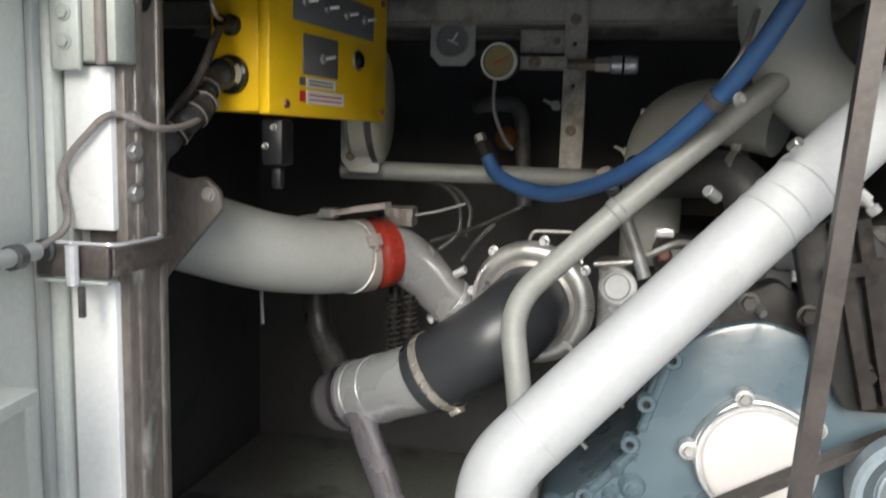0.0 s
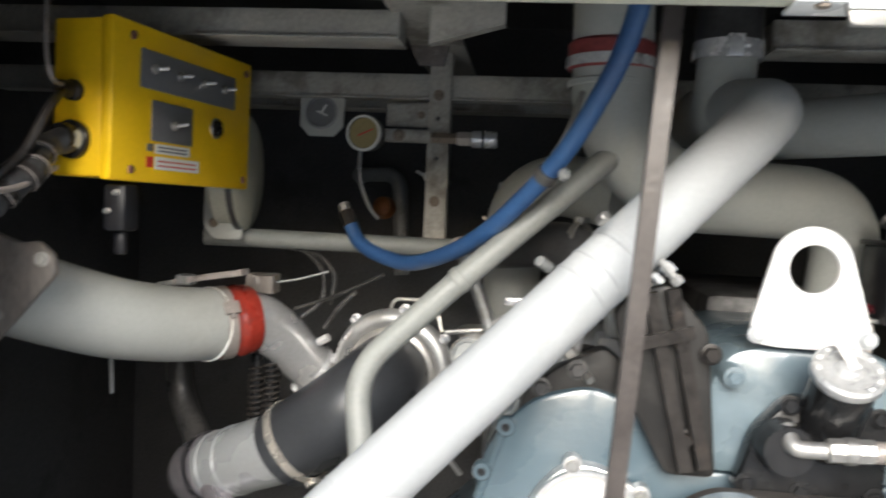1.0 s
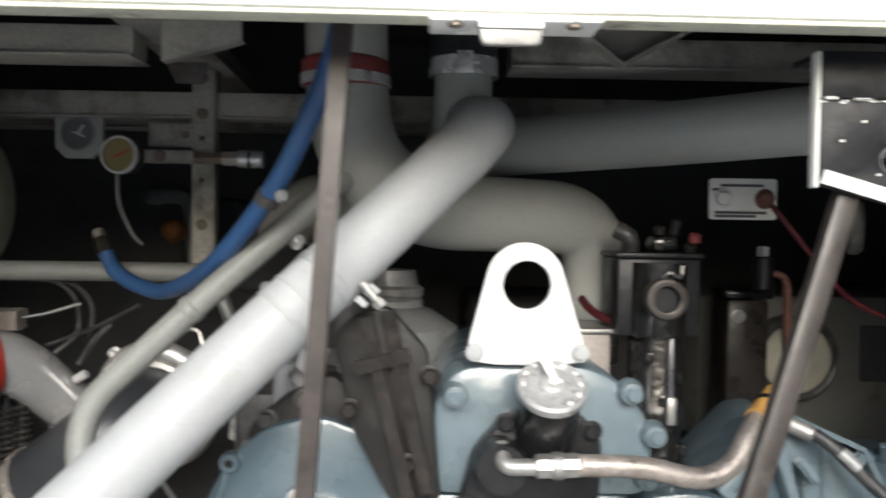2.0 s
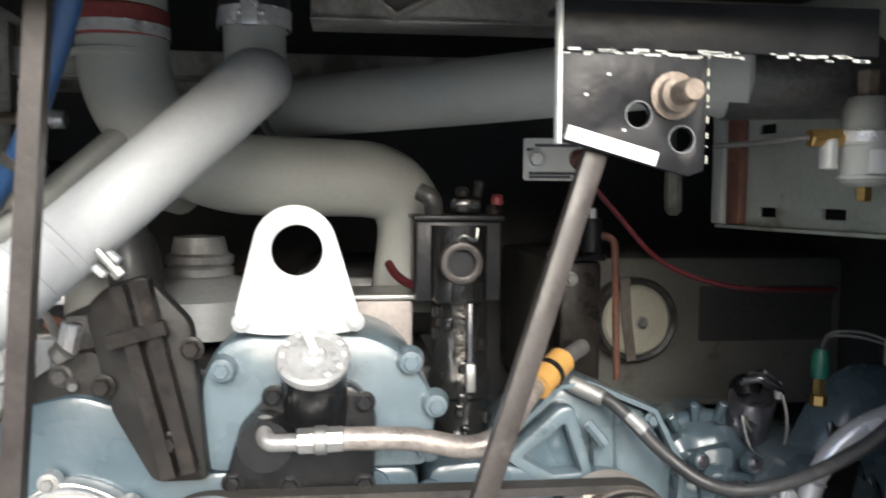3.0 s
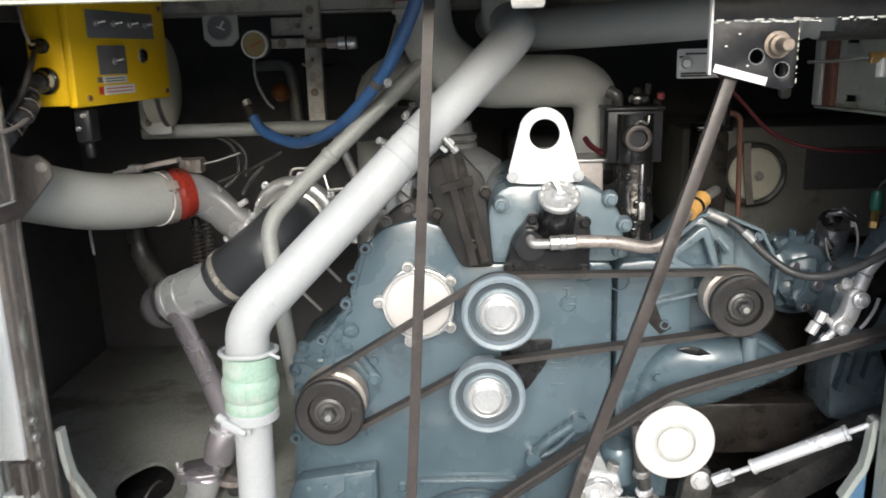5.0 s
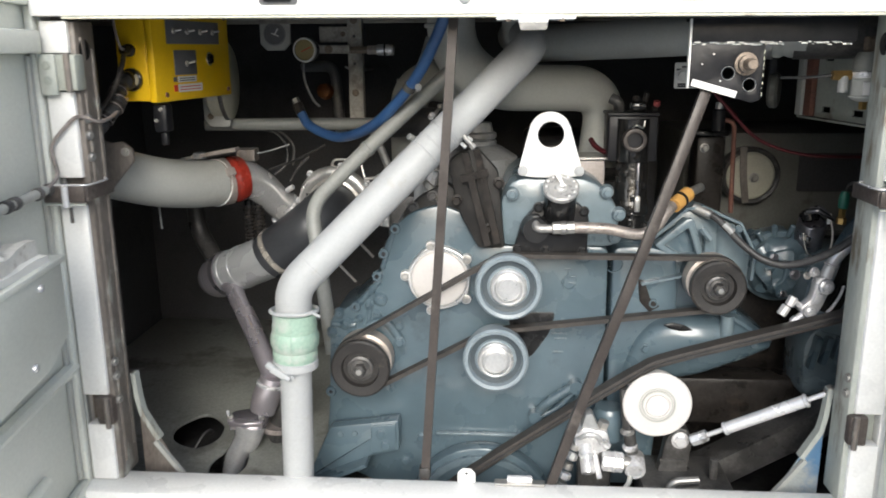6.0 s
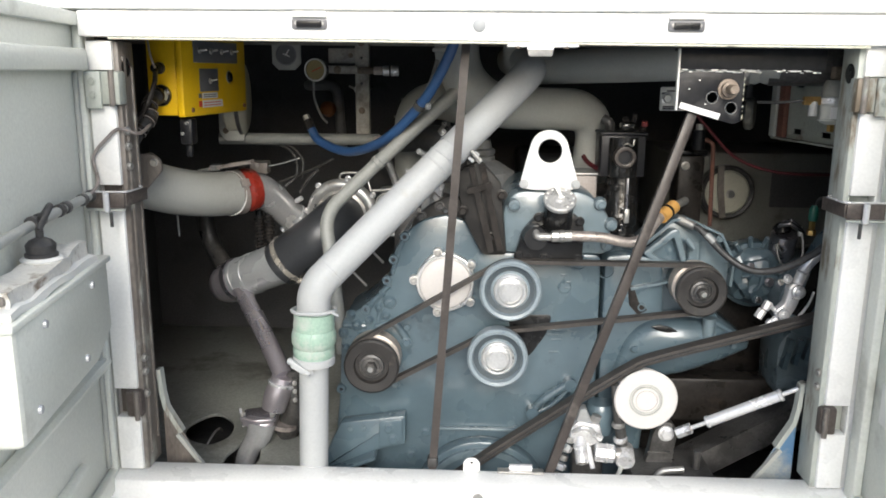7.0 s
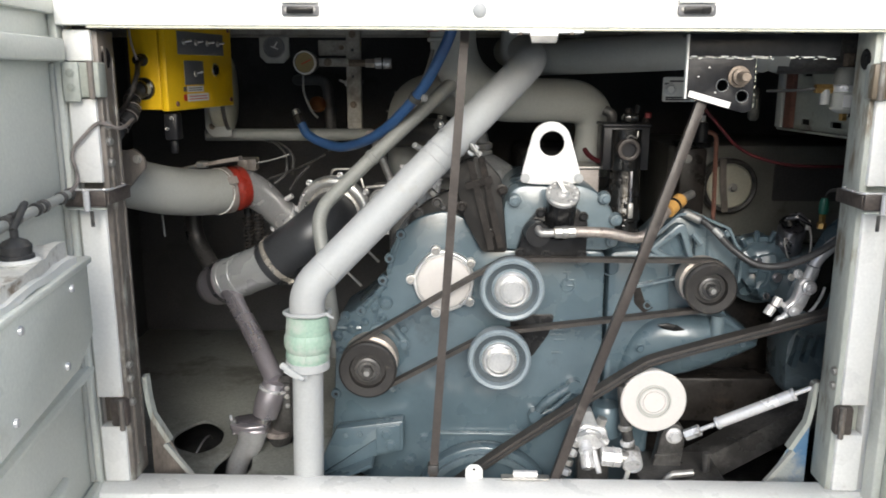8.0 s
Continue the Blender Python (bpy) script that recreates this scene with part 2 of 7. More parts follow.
def lathe(profile, at, direction, seg=32, bm=None):
    """Turns a profile of (radius, height) round the direction from the place."""
    bm = bm or bmesh.new()
    m = Matrix.Translation(at) @ axes(direction)
    rings = []
    for r, h in profile:
        if r < 1e-5:
            rings.append([bm.verts.new(m @ Vector((0, 0, h)))])
        else:
            rings.append([bm.verts.new(m @ Vector((r * math.cos(2 * math.pi * k / seg), r * math.sin(2 * math.pi * k / seg), h))) for k in range(seg)])
    for a, b in zip(rings, rings[1:]):
        for k in range(seg):
            j = (k + 1) % seg
            if len(a) == 1 and len(b) == 1:
                break
            if len(a) == 1:
                bm.faces.new((a[0], b[k], b[j]))
            elif len(b) == 1:
                bm.faces.new((a[k], a[j], b[0]))
            else:
                bm.faces.new((a[k], a[j], b[j], b[k]))
    return bm


def rod(a, b, r, seg=16, bm=None, ease=0.15):
    """A round bar between two places, with eased ends."""
    a, b = Vector(a), Vector(b)
    n, e = (b - a).length, r * ease
    return lathe([(0, 0), (r - e, 0), (r, e), (r, n - e), (r - e, n), (0, n)], a, b - a, seg, bm)


def glide(points, steps=8):
    """A smooth line through the points."""
    p = [Vector(q) for q in points]
    p = [2 * p[0] - p[1]] + p + [2 * p[-1] - p[-2]]
    out = []
    for i in range(1, len(p) - 2):
        for k in range(steps):
            t = k / steps
            out.append(0.5 * ((2 * p[i]) + (p[i + 1] - p[i - 1]) * t + (2 * p[i - 1] - 5 * p[i] + 4 * p[i + 1] - p[i + 2]) * t * t + (3 * p[i] - p[i - 1] - 3 * p[i + 1] + p[i + 2]) * t ** 3))
    return out + [p[-2]]


def bends(points, radius, steps=8):
    """A line of straight runs with rounded bends."""
    p = [Vector(q) for q in points]
    out = [p[0]]
    for a, b, c in zip(p, p[1:], p[2:]):
        d = min(radius, (b - a).length * 0.49, (c - b).length * 0.49)
        s, e = b + (a - b).normalized() * d, b + (c - b).normalized() * d
        for k in range(steps + 1):
            t = k / steps
            out.append(s * (1 - t) ** 2 + b * 2 * t * (1 - t) + e * t * t)
    return out + [p[-1]]


def tube(line, r, seg=20, bm=None, caps=True, section=None):
    """Sweeps a round (or the given flat) section along a line. r: a number or a function of the share of the way."""
    bm = bm or bmesh.new()
    line = [Vector(q) for q in line]
    n = len(line)
    way = [0.0]
    for a, b in zip(line, line[1:]):
        way.append(way[-1] + (b - a).length)
    rings, side = [], None
    for i, q in enumerate(line):
        d = (line[min(i + 1, n - 1)] - line[max(i - 1, 0)]).normalized()
        if side is None:
            side = d.cross(Vector((0, 1, 0)))
            if side.length < 0.2:
                side = d.cross(Vector((1, 0, 0)))
        side = (side - d * side.dot(d)).normalized()
        up = d.cross(side)
        if section:
            rings.append([bm.verts.new(q + side * u + up * v) for u, v in section])
        else:
            rr = r(way[i] / way[-1]) if callable(r) else r
            rings.append([bm.verts.new(q + (side * math.cos(2 * math.pi * k / seg) + up * math.sin(2 * math.pi * k / seg)) * rr) for k in range(seg)])
    for a, b in zip(rings, rings[1:]):
        for k in range(len(a)):
            j = (k + 1) % len(a)
            bm.faces.new((a[k], a[j], b[j], b[k]))
    if caps:
        bm.faces.new(rings[0][::-1])
        bm.faces.new(rings[-1])
    return bm


def circle(x, z, r, seg=24, a0=0, a1=360):
    full = abs(a1 - a0) >= 360
    n = seg if full else seg + 1
    return [(x + r * math.cos(radians(a0 + (a1 - a0) * k / seg)), z + r * math.sin(radians(a0 + (a1 - a0) * k / seg))) for k in range(n)]


def rounded(corners, radius, steps=5):
    """A flat outline with its corners rounded."""
    p = [Vector((x, z, 0)) for x, z in corners]
    out = []
    n = len(p)
    for i in range(n):
        a, b, c = p[i - 1], p[i], p[(i + 1) % n]
        d = min(radius, (b - a).length * 0.45, (c - b).length * 0.45)
        s, e = b + (a - b).normalized() * d, b + (c - b).normalized() * d
        for k in range(steps + 1):
            t = k / steps
            q = s * (1 - t) ** 2 + b * 2 * t * (1 - t) + e * t * t
            out.append((q.x, q.y))
    return out


def plate(outline, y0, y1, holes=(), bevel=0.002, m=None, bm=None):
    """A plate with a flat outline (x, z) and holes, from y0 (front) to y1. m: lays it elsewhere."""
    bm = bm or bmesh.new()
    m = m or Matrix()
    old = set(bm.verts)
    edges = []
    for loop in (outline, *holes):
        vs = [bm.verts.new((x, y0, z)) for x, z in loop]
        edges += [bm.edges.new((vs[i], vs[(i + 1) % len(vs)])) for i in range(len(vs))]
    fill = bmesh.ops.triangle_fill(bm, use_beauty=True, use_dissolve=False, edges=edges)
    faces = [g for g in fill["geom"] if isinstance(g, bmesh.types.BMFace)]
    if not holes:
        bmesh.ops.dissolve_faces(bm, faces=faces)
        faces = [f for f in bm.faces if all(v not in old for v in f.verts)]
    ext = bmesh.ops.extrude_face_region(bm, geom=faces)
    bmesh.ops.translate(bm, verts=[g for g in ext["geom"] if isinstance(g, bmesh.types.BMVert)], vec=(0, y1 - y0, 0))
    fresh = [v for v in bm.verts if v not in old]
    if bevel:
        rim = [e for e in {e for v in fresh for e in v.link_edges} if len(e.link_faces) == 2 and e.calc_face_angle(0) > radians(60)
               and abs(e.verts[0].co.y - e.verts[1].co.y) < 1e-6]
        bmesh.ops.bevel(bm, geom=rim, offset=bevel, segments=2, profile=0.5, affect="EDGES")
    bmesh.ops.transform(bm, matrix=m, verts=[v for v in bm.verts if v not in old])
    return bm


def pillow(outline, y, height, steps=(1.0, 0.985, 0.94, 0.86, 0.74, 0.58, 0.38, 0.18)):
    """A smooth swelling (x, z) over a flat outline, its rim at y and its crown nearer by the height."""
    bm = bmesh.new()
    cx_ = sum(p[0] for p in outline) / len(outline)
    cz_ = sum(p[1] for p in outline) / len(outline)
    rings = [[bm.verts.new((cx_ + (x - cx_) * k, y - height * math.sqrt(1 - k * k), cz_ + (z - cz_) * k)) for x, z in outline] for k in steps]
    for a, b in zip(rings, rings[1:]):
        for i in range(len(a)):
            j = (i + 1) % len(a)
            bm.faces.new((a[i], a[j], b[j], b[i]))
    bm.faces.new(rings[-1])
    return bm


def bolt(at, direction=(0, -1, 0), r=0.008, h=0.007, bm=None):
    """A hexagon head on its washer."""
    bm = lathe([(0, 0), (r * 1.35, 0), (r * 1.35, h * 0.25), (r * 1.1, h * 0.3), (0, h * 0.3)], at, direction, 14, bm)
    return lathe([(0, 0), (r, 0), (r, h * 0.85), (r * 0.85, h), (0, h)], at, direction, 6, bm)


def clamp(at, direction, r, width=0.012, mat="steel", parent=None, name="hose_clamp", turn=0):
    """A worm-drive band with its screw housing."""
    d = Vector(direction).normalized()
    c = Vector(at) - d * width / 2
    bm = lathe([(r, 0), (r + 0.0015, 0.0005), (r + 0.0015, width - 0.0005), (r, width)], c, d, 28)
    m = Matrix.Translation(at) @ axes(d) @ Matrix.Rotation(radians(turn), 4, "Z")
    box(-0.010, 0.010, r, r + 0.009, -width * 0.6, width * 0.6, 0.001, bm, m)
    rod(m @ Vector((-0.017, r + 0.005, 0)), m @ Vector((0.014, r + 0.005, 0)), 0.0035, 8, bm)
    return part(name, bm, mat, parent)


# ---- ground and bus body ----
# Ground out of view; its pale tone is set to bounce light.
bm = bmesh.new()
bmesh.ops.create_grid(bm, x_segments=60, y_segments=60, size=60)
for v in bm.verts:
    v.co.z = 0.006 * noise.noise(v.co * 0.4)
tagged(part("ground", bm, "bounce_ground"), "pale ground under the bus, out of view and toned to bounce light", "ground", kind="structure")

# Added wall out of view, darkens the low sky in reflections.
tagged(part("wall_sky_block", box(-20.0, 20.0, -14.4, -14.0, -0.05, 3.2, 0.02), "sky_block"), "added grey wall out of view that blocks the low sky", "wall", kind="structure")

L, R, TOP, SILL = -0.713, 0.713, 1.450, 0.549  # the engine bay's opening

rear = thing("wall_rear", "white painted rear body wall round the open engine bay", "wall", (0, 0, 0.35), kind="structure")
part("side_panel", box(-1.22, L - 0.052, 0.0, 0.035, 0.32, 2.3), "white", rear)
part("side_panel", box(R + 0.052, 1.22, 0.0, 0.035, 0.32, 2.3), "white", rear)
bm = bmesh.new()
box(-1.22, 1.22, -0.044, 0.035, 1.504, 1.535, 0.008, bm)
box(-1.22, 1.22, -0.026, 0.035, 1.537, 2.3, 0.006, bm)
part("upper_panel", bm, "white", rear)


def sagging(bm):
    """The header's lower edge drops a little towards one end."""
    for v in bm.verts:
        if v.co.z < 1.47:
            v.co.z -= 0.0035 * v.co.x / 0.7
    return bm


part("header", sagging(box(L - 0.052, R + 0.052, -0.034, -0.016, TOP + 0.001, 1.503, 0.004)), "white", rear)
# Cream tone of the lit underside is painted in; dark chips are wear.
part("header_lip", sagging(box(L + 0.004, R - 0.004, -0.032, -0.004, TOP - 0.0035, TOP + 0.0005, 0.001)), "cream_paint", rear, "header underside painted in its lit cream tone")
bm = box(-0.80, 0.80, -0.055, 0.035, 0.470, SILL, 0.010)
box(-0.80, 0.80, -0.035, 0.030, 0.33, 0.468, 0.006, bm)
part("sill", bm, "white", rear)


def jamb(side):
    """The white corner post with its worn inner return, bolts and cut-outs for the hinges."""
    s = -1 if side < 0 else 1
    x = L if s < 0 else R
    th = thing("jamb", "white door post with a scuffed brown inner return" if s < 0 else "white door post with peeling grey green inner return", "door post", (x, 0, SILL), kind="structure")
    bm = bmesh.new()
    for z0, z1 in ((SILL + 0.002, 0.672), (0.735, 1.118), (1.168, 1.325), (1.392, TOP - 0.002)):
        box(x, x + s * 0.050, -0.012, 0.020, z0, z1, 0.003, bm)
    part("post", bm, "white", th)
    inner = "jamb" if s < 0 else "jamb_grey"
    bm = box(x - s * 0.006, x + s * 0.052, 0.022, 0.040, SILL, TOP - 0.002, 0.002)
    box(x - s * 0.010, x + s * 0.004, -0.004, 0.066, SILL, TOP - 0.002, 0.003, bm)
    if s < 0:
        box(x - s * 0.013, x - s * 0.008, 0.010, 0.026, 0.58, 1.42, 0.003, bm)
        box(x - s * 0.013, x - s * 0.008, 0.048, 0.056, 0.60, 1.40, 0.003, bm)
    part("return", bm, inner, th)
    for z in ((1.275, 1.245, 1.205, 0.80, 0.77, 0.72) if s < 0 else (0.80, 0.77)):
        part("bolt", bolt((x - s * 0.012, 0.006, z), (-s, -0.3, 0), 0.007, 0.006), "steel", th)
    # Black disc paints the shade of a cut-out in the return.
    part("cut_out_shade", lathe([(0, 0), (0.017, 0), (0.019, 0.002), (0, 0.002)], (x - s * 0.0105, 0.022, 1.398), (-s, 0, 0), 20), "black", th)
    # hinge blocks in the post's gaps
    for z0, z1 in ((0.674, 0.733), (1.327, 1.390)):
        worn = z0 < 1.0
        hb = part("hinge", box(x - s * (0.010 if worn else 0.016), x + s * (0.024 if worn else 0.046), -0.020 if worn else -0.024, 0.010, z0, z1, 0.006 if worn else 0.004), "strap" if worn else ("jamb_grey_soft" if s < 0 else "jamb_grey"), th)
        part("hinge_pin", rod((x - s * 0.002, -0.026, z0 - 0.003), (x - s * 0.002, -0.026, z1 + 0.003), 0.0055, 12), "jamb", hb)
        if not worn:
            part("hinge_leaf", box(x + s * 0.018, x + s * 0.050, -0.030, -0.0245, z0 - 0.008, z1 + 0.001, 0.004), "jamb_grey", hb)
            for dz in (0.018, 0.044):
                part("hinge_bolt", bolt((x + s * 0.034, -0.030, z0 + dz), (0, -1, 0), 0.006, 0.004), "jamb_grey_soft", hb)
    return th


jamb(-1)
jamb(1)


def check_strap(side):
    """The brown channel that holds a door open, with its pin."""
    s = -1 if side < 0 else 1
    x = L if s < 0 else R
    th = thing("check_strap", "brown steel check strap with a bright pin, bolted to the post", "door check", (x, 0, 1.14), "check straps")
    bm = bmesh.new()
    box(x - s * 0.020, x + s * 0.058, -0.050, -0.044, 1.128, 1.158, 0.002, bm)
    box(x - s * 0.022, x - s * 0.011, -0.043, 0.060, 1.130, 1.156, 0.002, bm)
    part("channel", bm, "strap", th)
    part("wire_clip", tube(bends([(x + s * 0.052, -0.046, 1.1600), (x - s * 0.020, -0.046, 1.1600), (x - s * 0.026, -0.030, 1.1600), (x - s * 0.026, 0.030, 1.1600), (x - s * 0.012, 0.045, 1.1600)], 0.008, 5), 0.0019, 8), "chrome", th, "bent bright wire on the strap")
    part("edge", box(x - s * 0.02, x + s * 0.056, -0.053, -0.044, 1.1235, 1.1265, 0.0008), "jamb_grey", th)
    part("pin", rod((x + s * 0.012, -0.058, 1.122), (x + s * 0.012, -0.058, 1.160), 0.006, 10), "chrome", th)
    part("pin_tail", rod((x + s * 0.006, -0.054, 1.092), (x + s * 0.006, -0.054, 1.121), 0.0035, 8), "grime", th)
    return th


check_strap(-1)
check_strap(1)


def header_latch(x):
    th = thing("door_latch", "small dark grey push latch set in the white header", "latch", (x, -0.034, 1.48), "header latches")
    part("plate", plate(rounded([(x - 0.033, 1.470), (x + 0.033, 1.470), (x + 0.033, 1.490), (x - 0.033, 1.490)], 0.006), -0.040, -0.034), "panel", th)
    part("cap", box(x - 0.033, x + 0.033, -0.043, -0.034, 1.491, 1.503, 0.003), "label", th, "pale upper cap")
    part("button", plate(rounded([(x - 0.024, 1.473), (x + 0.024, 1.473), (x + 0.024, 1.486), (x - 0.024, 1.486)], 0.004), -0.045, -0.040), "black", th)
    part("screw", lathe([(0, 0), (0.004, 0), (0.003, 0.002), (0, 0.002)], (x - 0.024, -0.040, 1.481), (0, -1, 0), 10), "steel", th)
    part("screw", lathe([(0, 0), (0.004, 0), (0.003, 0.002), (0, 0.002)], (x + 0.024, -0.040, 1.481), (0, -1, 0), 10), "steel", th)
    return th


header_latch(-0.322)
header_latch(0.372)
tagged(part("rubber_button", lathe([(0, 0), (0.012, 0), (0.012, 0.004), (0.008, 0.007), (0, 0.008)], (-0.006, -0.034, 1.480), (0, -1, 0), 20), "pipe"), "grey round plug in the white header", "plug")

striker = thing("striker_plate", "worn bright striker hook under the white header", "striker", (0.11, -0.02, TOP))
part("plate", box(0.046, 0.178, -0.042, 0.004, TOP - 0.009, TOP - 0.0045, 0.002), "white", striker)
part("hook", plate(rounded([(0.086, 1.424), (0.130, 1.424), (0.134, 1.445), (0.081, 1.445)], 0.004), -0.040, -0.032), "steel", striker)
part("hook_fold", box(0.083, 0.132, -0.043, -0.0405, 1.436, 1.4435, 0.001), "white", striker)
for xx in (0.066, 0.156):
    part("screw", bolt((xx, -0.034, TOP - 0.007), (0, 0, -1), 0.006, 0.005), "rust_brass", striker)

sill_tab = thing("sill_tab", "white drilled tab standing on the sill", "tab", (-0.005, 0.03, SILL))
part("tab", plate(rounded([(-0.024, SILL), (0.012, SILL), (0.012, 0.570), (0.003, 0.580), (-0.015, 0.580), (-0.024, 0.570)], 0.004), 0.022, 0.027, [circle(-0.006, 0.569, 0.003, 10)]), "white", sill_tab)
catch = thing("sill_catch", "bright steel catch plate on the sill", "catch", (0.1, 0.03, SILL))
part("base", box(0.050, 0.150, 0.014, 0.034, SILL, SILL + 0.006, 0.002), "steel", catch)
part("roller", rod((0.075, 0.024, SILL + 0.011), (0.125, 0.024, SILL + 0.011), 0.008, 12), "chrome", catch)
tagged(part("sill_plug", lathe([(0, 0), (0.011, 0), (0.011, 0.002), (0, 0.003)], (0.008, -0.055, 0.530), (0, -1, 0), 18), "steel"), "grey screw plug in the white sill", "plug")

# ---- the bay ----
bay = [
    ("wall_left", box(-1.22, -1.19, 0.037, 1.30, 0.30, 1.72, 0), "dark", "sooty dark left side of the engine bay"),
    ("wall_right", box(1.19, 1.22, 0.037, 1.30, 0.30, 1.72, 0), "dark", "sooty dark right side of the engine bay"),
    ("wall_back", box(-1.22, 1.22, 1.30, 1.33, 0.30, 1.72, 0), "bulkhead", "sooty dark bulkhead behind the engine"),
]
for n_, b_, m_, l_ in bay:
    tagged(part(n_, b_, m_), l_, "wall", kind="structure")
tagged(part("ceiling", box(-1.22, 1.22, 0.037, 1.33, 1.722, 1.75, 0), "dark"), "dark sheet roof of the engine bay", "ceiling", kind="structure")

floor_holes = [rounded([(-0.787, 0.43), (-0.757, 0.35), (-0.682, 0.315), (-0.644, 0.37), (-0.657, 0.46), (-0.732, 0.53)], 0.05),
               rounded([(-0.628, 0.26), (-0.608, 0.185), (-0.555, 0.18), (-0.532, 0.24), (-0.552, 0.33), (-0.600, 0.355)], 0.03),
               rounded([(-0.53, 0.40), (-0.50, 0.35), (-0.45, 0.40), (-0.46, 0.55), (-0.50, 0.56)], 0.03)]
fm = Matrix(((1, 0, 0, 0), (0, 0, 1, 0), (0, 1, 0, 0), (0, 0, 0, 1)))
bm = plate([(-1.18, 0.077), (-0.36, 0.077), (-0.36, 1.29), (-1.18, 1.29)], 0.436, 0.446, floor_holes, 0.002, fm)
tagged(part("floor", bm, "floor"), "dusty grey painted sheet floor with oval holes", "floor", kind="structure")
tagged(part("undertray", box(-1.18, 1.18, 0.05, 1.29, 0.31, 0.33, 0), "grime"), "dark oily tray under the engine", "floor", kind="structure")
tagged(part("floor_wire", tube(glide([(-0.72, 0.36, 0.40), (-0.70, 0.40, 0.438), (-0.70, 0.45, 0.43), (-0.71, 0.50, 0.40)]), 0.003, 8), "steel"), "thin wire across the hole in the floor", "wire")


def beam(name, a, b, w, h, mat="beam", label="dusty pressed steel roof beam", flange=0.0):
    """A hollow roof beam with folded lips, from a to b."""
    a, b = Vector(a), Vector(b)
    d = b - a
    n = d.length
    m = Matrix.Translation(a) @ axes(d)
    bm = box(-w / 2, w / 2, -h / 2, h / 2, 0, n, 0.003, None, m)
    if flange:
        box(-w / 2 - flange, w / 2 + flange, -h / 2 - 0.004, -h / 2 - 0.0005, 0, n, 0.001, bm, m)
    return tagged(part(name, bm, mat), label, "beam", kind="structure")


beam("roof_beam", (-1.18, 0.98, 1.500), (1.18, 0.98, 1.500), 0.05, 0.045, flange=0.008)
beam("roof_beam", (-1.18, 0.74, 1.4885), (1.18, 0.74, 1.4885), 0.03, 0.041, flange=0.006)
beam("roof_beam", (-1.18, 0.50, 1.538), (-0.36, 0.50, 1.538), 0.06, 0.040, label="dusty roof beam that ends at a bracket", flange=0.010)
beam("roof_beam", (0.16, 0.50, 1.532), (1.18, 0.50, 1.532), 0.06, 0.040, flange=0.010)
beam("roof_beam", (-0.33, 0.08, 1.60), (-0.33, 1.0, 1.56), 0.05, 0.05, flange=0.02)
beam("roof_beam", (-1.18, 0.22, 1.64), (1.18, 0.22, 1.64), 0.08, 0.05)


def roof_gusset(x0, x1, x2, y, z0, z1):
    """A folded triangular plate that braces the roof beams."""
    th = thing("roof_gusset", "folded grey triangular gusset under the bay roof", "gusset", (x0, y, z0), "roof gussets", kind="structure")
    part("web", plate([(x0, z1), (x1, z0), (x2, z1)], y, y + 0.005, bevel=0.001), "beam", th)
    part("fold", tube([(x0, y - 0.012, z1 - 0.002), (x1, y - 0.012, z0 - 0.002), (x2, y - 0.012, z1 - 0.002)], 0, section=[(-0.002, -0.012), (0.002, -0.012), (0.002, 0.012), (-0.002, 0.012)]), "beam", th)


roof_gusset(0.165, 0.260, 0.40, 0.26, 1.470, 1.545)
stub = thing("roof_gusset", "dusty triangular gusset under the bay roof", "gusset", (-0.31, 0.45, 1.50), "roof gussets", kind="structure")
part("web", plate([(-0.312, 1.506), (-0.205, 1.535), (-0.205, 1.600), (-0.312, 1.600)], 0.440, 0.446, bevel=0.001), "beam", stub)
part("fold", tube([(-0.312, 0.452, 1.5045), (-0.205, 0.452, 1.5335)], 0, section=[(-0.0012, -0.012), (0.0012, -0.012), (0.0012, 0.012), (-0.0012, 0.012)]), "beam", stub)

# ---- left door ----
hinge = Vector((-0.770, -0.020, 0))
along = Vector((0.143, -0.990, 0)).normalized()
inward = Vector((along.y * -1, along.x, 0))  # into the bay's side of the door
if inward.x < 0:
    inward = -inward
DL = Matrix((( along.x, inward.x, 0, hinge.x), (along.y, inward.y, 0, hinge.y), (0, 0, 1, 0), (0, 0, 0, 1)))  # x along the door, y out of its inner face
door = thing("door_left", "open engine bay door, grey green inside with pressed ribs", "door", hinge, kind="structure")
DW, DB, DT = 0.70, 0.52, 1.50
part("skin", box(-0.03, DW, -0.040, -0.030, DB, DT, 0.002, None, DL), "white", door, "white outer skin")
part("inner_sheet", box(-0.03, DW, -0.029, -0.012, DB, DT, 0.002, None, DL), "door", door)
bm = bmesh.new()
box(-0.034, 0.006, -0.0118, 0.004, DB, DT, 0.004, bm, DL)
box(DW - 0.05, DW, -0.0118, 0.006, DB, DT, 0.004, bm, DL)
box(0.007, DW - 0.051, -0.0118, 0.016, 1.392, 1.432, 0.005, bm, DL)
box(0.007, DW - 0.051, -0.0118, 0.004, 1.474, DT, 0.004, bm, DL)
box(0.007, DW - 0.051, -0.0118, 0.006, DB, DB + 0.04, 0.004, bm, DL)
part("frame", bm, "door", door)
part("edge_strip", box(-0.030, -0.012, 0.0042, 0.010, DB + 0.02, 1.385, 0.002, None, DL), "pipe_grey", door)
part("edge_strip", box(0.008, 0.022, -0.0118, -0.004, DB + 0.045, 1.388, 0.002, None, DL), "pipe_grey", door)
